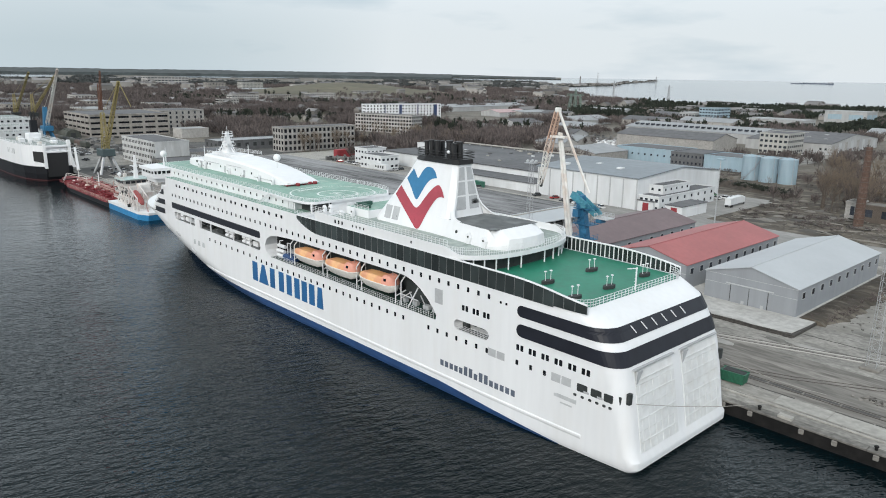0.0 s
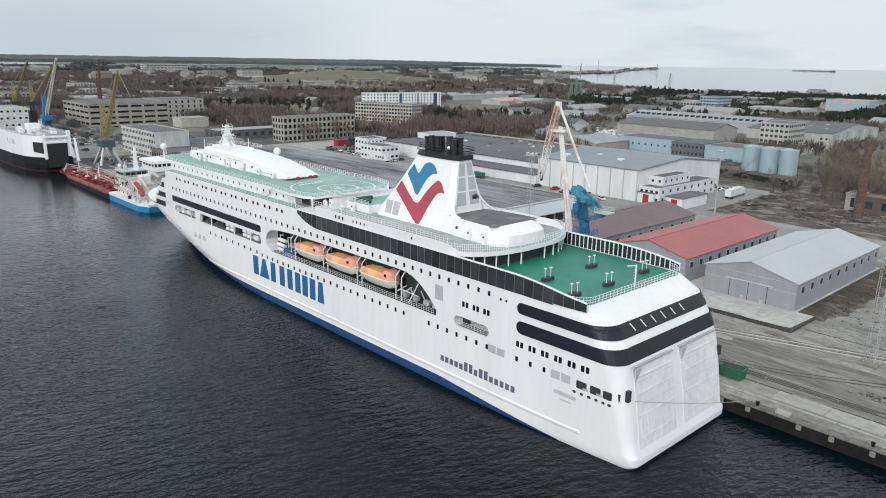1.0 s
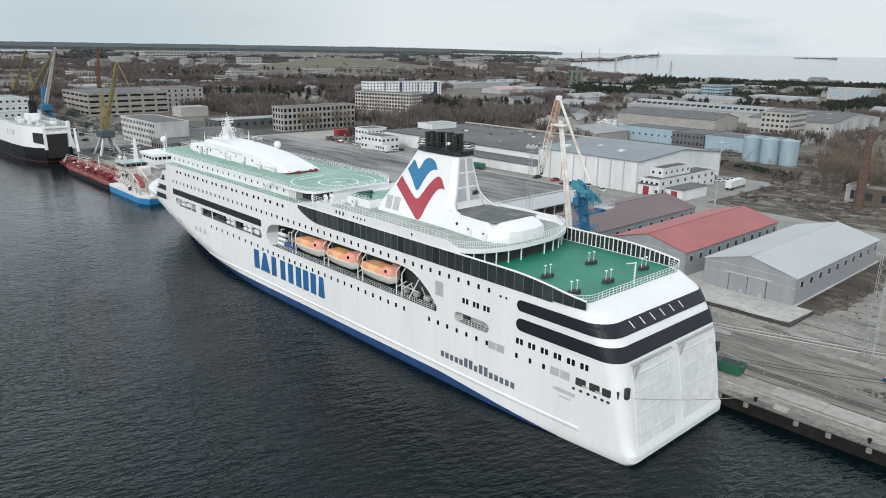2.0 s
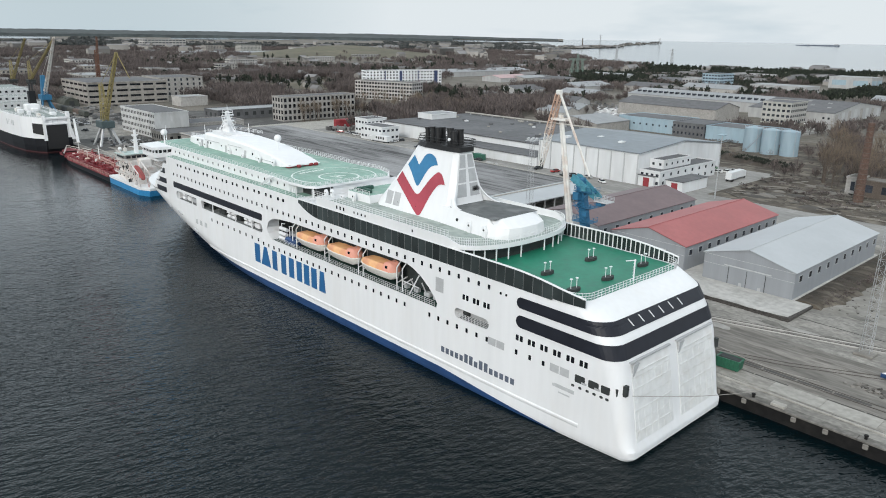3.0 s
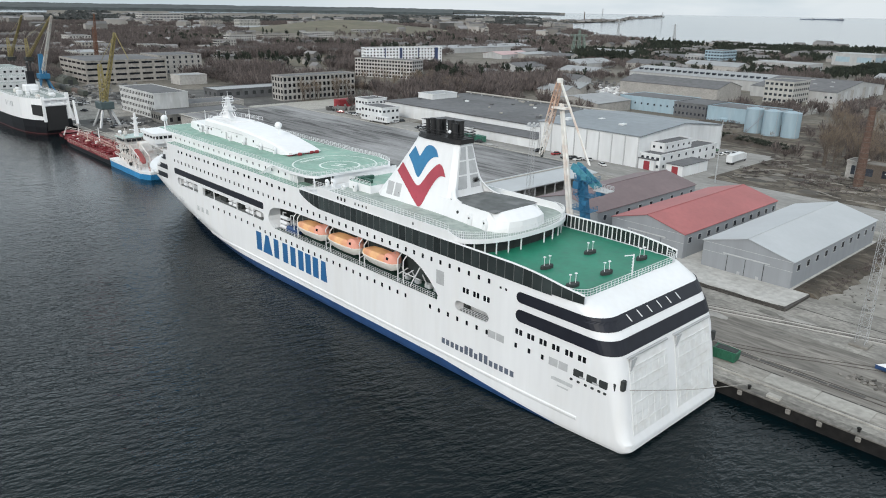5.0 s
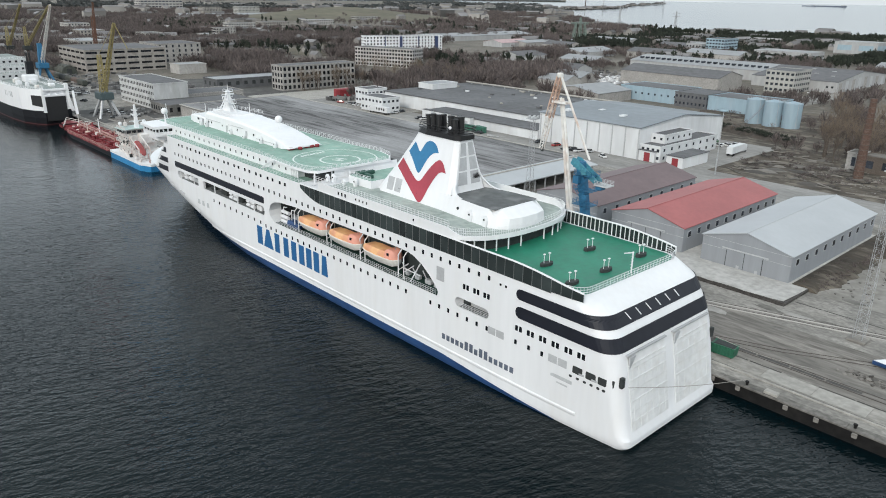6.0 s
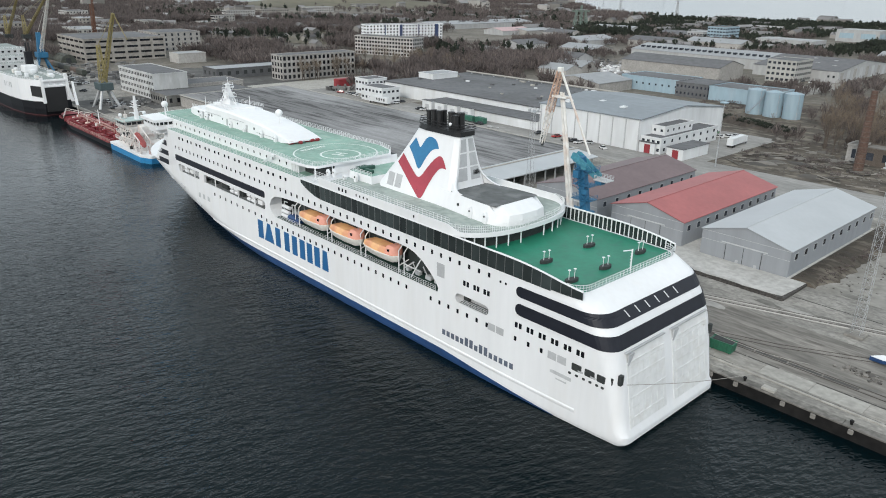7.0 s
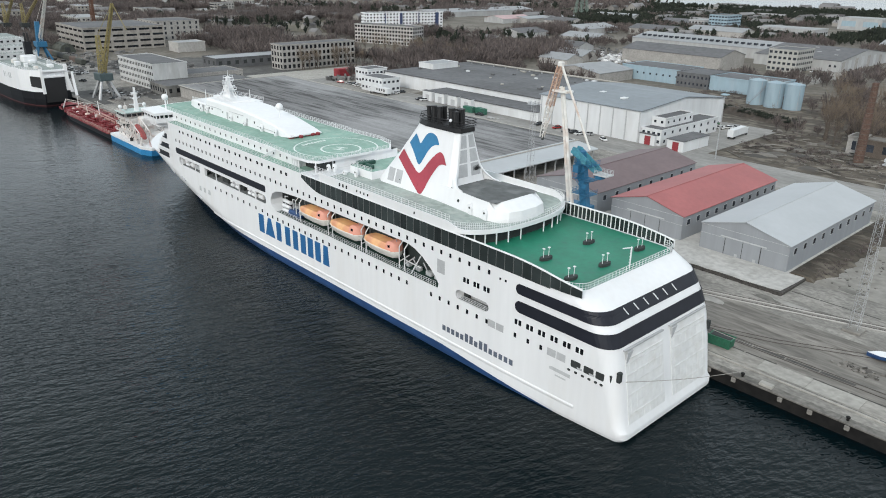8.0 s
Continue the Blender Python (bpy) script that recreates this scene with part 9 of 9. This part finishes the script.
for z, x0, x1, w in ((7.2, -3, 24, 6.4), (9.6, 4, 23, 6.0), (12.0, 10, 23, 5.8), (14.4, 13.5, 22.5, 5.7)):
    for s in (1, -1):
        railing((x0, s * w, z - 0.05), (x1, s * w, z - 0.05), 10, 1.05, TANK_WHITE, 0.07, t)
        b = BM()
        box(b, x0, x1, s * w - 0.5, s * w + 0.05, z - 0.2, z)
        part("side_deck", b, TANK_WHITE, t)
for x0, x1, w, z0, z1 in ((3, 24, 5.2, 4.8, 7.2), (10, 23.5, 4.6, 7.2, 9.6), (14, 23, 4.4, 9.6, 12.0), (15.5, 22.5, 5.6, 12.0, 14.2)):
    b = BM()
    box(b, x0, x1, -w, w, z0, z1, bevel=0.15)
    p = part("deck_house", b, TANK_WHITE, t)
    for k in range(5):
        b = BM()
        xx = x0 + (x1 - x0) * (k + 0.5) / 5
        box(b, xx - 0.4, xx + 0.4, w - 0.02, w + 0.04, z1 - 1.5, z1 - 0.7)
        part("window", b, GLASS, p)
for x, s in ((14.45, 0), (22.55, 0), (18.5, 1), (18.5, -1)):
    for k in range(5):
        b = BM()
        if s:
            box(b, x - 3.6 + 1.5 * k, x - 2.4 + 1.5 * k, s * 5.6 - 0.05, s * 5.6 + 0.05, 12.9, 13.9)
        else:
            box(b, x - 0.05, x + 0.05, -4.9 + 2.0 * k, -3.3 + 2.0 * k, 12.9, 13.9)
        part("window", b, GLASS, t)
for x, y, h in ((2, -3, 9.5), (9, 3.6, 12.4), (13, -3.4, 14.5), (20, 3, 17.5), (24, -2, 10.5)):
    b = BM()
    tube(b, (x, y, 4.8), (x, y, h), 0.22, 0.14, n=6)
    box(b, x - 0.7, x + 0.7, y - 0.6, y + 0.6, h - 2.6, h - 1.2, bevel=0.12)
    part("deck_post", b, TANK_WHITE, t)
b = BM()
loft(b, [[(16.5 + u * w, v * w, z) for u, v in ((1, 1), (-1, 1), (-1, -1), (1, -1))] for z, w in ((14.1, 0.75), (23.5, 0.3))])
bmesh.ops.recalc_face_normals(b, faces=b.faces)
pole = part("mast", b, WHITE, t)
for z, w in ((17.2, 2.6), (19.6, 2.0), (21.6, 1.4)):
    b = BM()
    tube(b, (16.5, -w, z), (16.5, w, z), 0.16, n=5)
    part("yard", b, WHITE, pole)
    b = BM()
    box(b, 16.0, 17.6, -0.9, 0.9, z - 0.6, z - 0.4)
    part("platform", b, WHITE, pole)
b = BM()
box(b, 14.6, 23.2, -6.2, 6.2, 14.2, 14.5, bevel=0.1)
part("roof", b, mat("pale_teal_roof_paint", (0.42, 0.52, 0.50), 0.6, var=0.2), t, "pale teal wheelhouse roof")
for y in (-4.5, 4.8):
    b = BM()
    tube(b, (20.5, y, 14.4), (20.5, y, 15.4), 0.3, n=6)
    bmesh.ops.create_uvsphere(b, u_segments=10, v_segments=8, radius=0.75, matrix=T((20.5, y, 16.0)))
    part("radome", b, WHITE, t, "white radome")
for y in (2.6, 6.6):
    b = BM()
    tube(b, (-1.5, y, 4.8), (-1.5, y, 9.6), 0.22, n=5)
    tube(b, (-1.5, y, 9.6), (6.5, y, 13.2), 0.22, n=5)
    tube(b, (6.5, y, 13.2), (6.5, y, 7.2), 0.22, n=5)
    tube(b, (2.5, y, 11.4), (2.5, y, 4.8), 0.2, n=5)
    part("davit_frame", b, TANK_WHITE, t, "white sloping boat ramp frame")
b = BM()
tube(b, (62, 0, 4), (62, 0, 12), 0.3, 0.15)
part("mast", b, WHITE, t)
b = BM()
loft(b, [[(x + 0.5 * c * r, 4.6 + r * sn, z + 0.87 * c * r) for c, sn in [(math.cos(a), math.sin(a)) for a in [math.tau * k / 12 for k in range(12)]]] for x, z, r in ((-0.9, 7.4, 0.25), (-0.4, 7.65, 0.9), (0.8, 8.3, 1.3), (3.6, 9.8, 1.35), (5.2, 10.7, 1.1), (5.6, 10.9, 0.5))])
bmesh.ops.recalc_face_normals(b, faces=b.faces)
part("lifeboat", b, mat("faded_red_grp", (0.34, 0.075, 0.07), 0.6, var=0.15), t, "faded red free-fall lifeboat")
b = BM()
box(b, 7.5, 11, -2.2, 2.2, 9.6, 13.4, bevel=0.4)
part("funnel", b, TANK_WHITE, t)
for k in range(40):
    x, y = tank_r.uniform(-5, 26), tank_r.choice((-1, 1)) * tank_r.uniform(3.6, 6.2)
    z = 4.8 if x < 10 else tank_r.choice((4.8, 7.2, 9.6))
    b = BM()
    if k % 2:
        tube(b, (x, y, z), (x + tank_r.uniform(-0.6, 0.6), y, z + tank_r.uniform(1.6, 3.2)), 0.13, n=5)
    else:
        w = tank_r.uniform(0.3, 0.8)
        box(b, x - w, x + w, y - 0.5, y + 0.5, z, z + tank_r.uniform(0.7, 1.6), bevel=0.1)
    part("deck_fitting", b, (TANK_WHITE, PINKISH, DARK, TANK_WHITE)[k % 4], t)


# ---------------------------------------------------------------- cranes further up the quay
def far_crane(x, y, house_m, jib_m, tip, label, tower_h=16, drop=None, solid=None):
    t = thing("harbour_crane", label, "crane", "cranes up the quay", T((x, y, GROUND)))
    for sx, sy in ((-5, -5), (5, -5), (-5, 5), (5, 5)):
        b = BM()
        tube(b, (sx, sy, 0), (sx * 0.35, sy * 0.35, 9), 0.7, n=6)
        part("leg", b, STEEL if house_m is not CRANE_BLUE else house_m, t)
    b = BM()
    box(b, -4.5, 4.5, -3.2, 3.2, 9, 12.5, bevel=0.2)
    part("machine_house", b, house_m, t)
    b = BM()
    if solid:
        loft(b, [[(u * w, v * w, z) for u, v in ((1, 1), (-1, 1), (-1, -1), (1, -1))] for z, w in ((12.5, 2.0), (12.5 + tower_h, 1.2))])
        bmesh.ops.recalc_face_normals(b, faces=b.faces)
    else:
        lattice(b, (0, 0, 12.5), (0, 0, 12.5 + tower_h), 3.0, 1.4, 8, 0.26)
    part("tower", b, solid or jib_m, t)
    b = BM()
    lattice(b, (-1, 0, 13), tip, 1.8, 0.9, 16, 0.25)
    part("jib", b, jib_m, t)
    b = BM()
    tube(b, (0, 0, 12.5 + tower_h), tip, 0.12, n=4)
    if drop:
        tube(b, tip, drop, 0.22, n=4)
    part("stay", b, jib_m, t)


far_crane(337, -27.5, mat("grey_green_paint", (0.05, 0.075, 0.08), 0.6), YELLOW, (-19, -2.7, 46), "yellow lattice-jib harbour crane on a grey portal", 18, (-23, -6.2, 34.3))
far_crane(515, -46, CRANE_BLUE, CRANE_WHITE, (-44, 1, 51), "blue harbour crane with a tall white jib", 13, None, CRANE_BLUE)
far_crane(700, -68, DARK, YELLOW, (-52, -2, 48), "distant yellow harbour crane")
far_crane(690, -80, DARK, YELLOW, (-78, -2, 48), "distant yellow harbour crane")
far_crane(655, -127, DARK, RUST, (-7, 0, 50), "distant rusty dark harbour crane", 26)

# green portal tower of the power line
t = thing("power_tower", "wide green lattice power line tower", "pylon", m=T((590, -745, land_height(590, -745, 1055))))
TOWER_GREEN = mat("faded_green_steel", (0.17, 0.23, 0.20), 0.7, var=0.15)
for s in (-1, 0, 1):
    b = BM()
    lattice(b, (s * 6.0, s * 7.0, -1), (s * 4.0, s * 4.5, 26 if s else 33), 4.0, 1.6, 7, 0.32)
    part("leg", b, TOWER_GREEN, t)
b = BM()
lattice(b, (-8, -9, 25.5), (8, 9, 25.5), 2.0, 2.0, 8, 0.28)
part("cross_arm", b, TOWER_GREEN, t)

# far steel towers and the chimney on the point
for x, y, h in ((888, -1272, 40), (700, -1180, 36), (2100, -2900, 60), (1900, -3100, 45)):
    t = thing("steel_tower", "thin lattice power pylon", "pylon", "pylons", T((x, y, land_height(x, y, math.hypot(x, y)))))
    b = BM()
    lattice(b, (0, 0, -2), (0, 0, h), 6, 1, 8, 0.35)
    for k in (0.75, 0.9):
        tube(b, (-6, -4, h * k), (6, 4, h * k), 0.35, n=4)
    part("lattice", b, STEEL, t)
x, y = HUB[0] + 3700 * math.cos(radians(-53.05)), HUB[1] + 3700 * math.sin(radians(-53.05))
t = thing("works_chimney", "dark tall chimney on the far spit", "chimney", m=T((x, y, land_height(x, y, 3700))))
b = BM()
tube(b, (0, 0, -2), (0, 0, 40), 3.0, 2.0, n=12)
part("shaft", b, BARK, t)
# grey-blue hull colour takes in the lightening of distance haze
t = thing("freighter", "dark freighter lying at anchor on the open sea", "ship", m=T((1571, -4211, rise(4600))) @ Matrix.Diagonal((1.2, 1.0, 1.0, 1)))
b = BM()
prism(b, [(-70, -3), (70, -3), (76, 4.5), (-73, 4.5)], 'y', -9, 9)
part("boat_hull", b, INK, t)
b = BM()
box(b, -68, -52, -8, 8, 4.5, 10)
part("deck_house", b, WATER_GREY, t)

# ---------------------------------------------------------------- roof gear and yard clutter
rv = random.Random(21)
for k in range(26):
    x, y, s = rv.uniform(164, 286), rv.uniform(-232, -184), rv.uniform(0.5, 1.3)
    t = thing("roof_vent", "small pale vent on the long warehouse roof", "roof vent", "roof vents", T((x, y, GROUND + 7.7)))
    b = BM()
    box(b, -s, s, -s * 0.7, s * 0.7, 0, 0.8 * s, bevel=0.1)
    part("hood", b, (WHITE_WALL, PALE_CONC, BITUMEN2)[k % 3], t)
t = thing("roof_pipe", "long pale pipe along the warehouse roof edge", "pipe", m=T((0, 0, GROUND + 7.7)))
b = BM()
tube(b, (165, -233.5, 1.1), (288, -233.5, 1.1), 0.5, n=8)
part("pipe", b, PALE_CONC, t)
for k in range(13):
    b = BM()
    box(b, 168 + 9.6 * k, 168.4 + 9.6 * k, -234, -233, 0, 0.8)
    part("pipe_stand", b, STEEL, t)
V, F = [], []
for k in range(640):
    if k >= 420:
        x, y, s, hh = rv.uniform(415, 545), rv.uniform(-118, -30), rv.uniform(0.8, 2.2), rv.uniform(0.7, 1.6)
    elif k < 200:
        x, y, s, hh = rv.uniform(165, 330), rv.uniform(-262, -238), rv.uniform(0.5, 2.2), rv.uniform(0.8, 2.6)
    elif k < 300:
        x, y, s, hh = rv.uniform(270, 345), rv.uniform(-440, -400), rv.uniform(0.6, 2.6), rv.uniform(0.8, 2.4)
    elif k < 360:
        x, y, s, hh = rv.uniform(312, 328), rv.uniform(-176, -150), rv.uniform(0.4, 1.5), rv.uniform(0.6, 2.2)
    else:
        x, y, s, hh = rv.uniform(325, 362), rv.uniform(-52, -25), rv.uniform(0.5, 1.6), rv.uniform(0.5, 1.2)
    n, a = len(V), rv.uniform(0, 3.14)
    for dz in (0, hh):
        for u, v in ((-1, -0.5), (1, -0.5), (1, 0.5), (-1, 0.5)):
            V.append((x + s * (u * math.cos(a) - v * math.sin(a)), y + s * (u * math.sin(a) + v * math.cos(a)), GROUND + dz))
    F += [(n + 4, n + 5, n + 6, n + 7), (n, n + 1, n + 5, n + 4), (n + 1, n + 2, n + 6, n + 5), (n + 2, n + 3, n + 7, n + 6), (n + 3, n, n + 4, n + 7)]
mass("yard_clutter", V, F, [island_material("mixed_yard_goods", (0.018, 0.019, 0.020), (0.24, 0.235, 0.23))], None, "crates, scrap and small vehicles in the yards", "clutter")
V, F = [], []
for k in range(190):
    x, y = rv.uniform(262, 330), rv.uniform(-414, -366)
    if x < 277 and y < -384:
        continue
    n, a, L = len(V), rv.choice((0.2, 1.77)) + rv.gauss(0, 0.08), rv.uniform(1.9, 2.6)
    for dz, kx, ky in ((0.2, 1, 0.9), (0.85, 1, 0.9), (0.9, 0.72, 0.85), (1.5, 0.48, 0.7)):
        for u, v in ((-1, -1), (1, -1), (1, 1), (-1, 1)):
            V.append((x + L * u * kx * math.cos(a) - v * ky * math.sin(a), y + L * u * kx * math.sin(a) + v * ky * math.cos(a), GROUND + dz))
    for j in (0, 4, 8):
        F += [(n + j + q, n + j + (q + 1) % 4, n + j + 4 + (q + 1) % 4, n + j + 4 + q) for q in range(4)]
    F.append((n + 12, n + 13, n + 14, n + 15))
mass("car_lot", V, F, [island_material("mixed_pale_cars", (0.10, 0.10, 0.105), (0.75, 0.75, 0.75), 0.4)], None, "crowded lot of mostly white cars beyond the warehouses", "cars")
b = BM()
prism(b, [(-216, 0), (-219, 0), (-218.4, 1.8), (-216.6, 1.8)], 'x', 118, 160)
rings = []
for k in range(25):
    u = k / 24
    x, y, w, z = 82 + 68 * u, -238 - 21 * u, 5.5 + rv.uniform(-1, 1), 2.0 + rv.uniform(-0.5, 0.9)
    rings.append([(x, y + w, 0), (x, y - w, 0), (x, y - w * 0.35, z), (x, y + w * 0.3, z * rv.uniform(0.8, 1.1))])
loft(b, rings)
ob = new("earth_bank", finish(b, "earth_bank", mat("dark_earth", (0.06, 0.05, 0.042), 0.95, var=0.35, scale=0.4)))
ob.matrix_basis = T((0, 0, GROUND))
tagged(ob, "low dark earth bank below the silos", "earth bank", kind="structure")

SOOT = bpy.data.materials.new("soot_smudge")
SOOT.use_nodes = True
n, l = SOOT.node_tree.nodes, SOOT.node_tree.links
n["Principled BSDF"].inputs["Base Color"].default_value = (0.02, 0.02, 0.02, 1)
n["Principled BSDF"].inputs["Roughness"].default_value = 0.9
co, grit, away, cover = n.new("ShaderNodeTexCoord"), n.new("ShaderNodeTexNoise"), n.new("ShaderNodeVectorMath"), n.new("ShaderNodeMapRange")
away.operation = 'DISTANCE'
away.inputs[1].default_value = (47.7, -1.9, 30.3)
grit.inputs["Scale"].default_value, grit.inputs["Detail"].default_value = 1.6, 5
l.new(co.outputs["Object"], grit.inputs[0])
l.new(co.outputs["Object"], away.inputs[0])
spread = n.new("ShaderNodeMath")
spread.operation = 'MULTIPLY_ADD'
spread.inputs[1].default_value = 1.1
l.new(grit.outputs[0], spread.inputs[0])
l.new(away.outputs["Value"], spread.inputs[2])
l.new(spread.outputs[0], cover.inputs[0])
cover.inputs["From Min"].default_value, cover.inputs["From Max"].default_value = 0.55, 1.7
cover.inputs["To Min"].default_value, cover.inputs["To Max"].default_value = 0.95, 0.0
l.new(cover.outputs[0], n["Principled BSDF"].inputs["Alpha"])
b = BM()
loft(b, [[(47.66 + d, -1.9 + 1.35 * math.cos(a), 30.3 + 1.45 * math.sin(a)) for a in [2 * math.pi * k / 18 for k in range(18)]] for d in (0.06, 0.03)])
part("soot_patch", b, SOOT, funnel, "soft dark soot smudge on the louvre")
# same haze-lightened grey-blue on this hull
t = thing("barge", "small grey vessel lying off the coast", "ship", m=T((1661, -4177, rise(4600))) @ Matrix.Diagonal((1.15, 1.0, 1.0, 1)))
b = BM()
prism(b, [(-30, -2), (30, -2), (33, 3.5), (-32, 3.5)], 'y', -6, 6)
part("boat_hull", b, INK, t)
b = BM()
box(b, -28, -20, -5, 5, 3.5, 8)
part("deck_house", b, WATER_GREY, t)
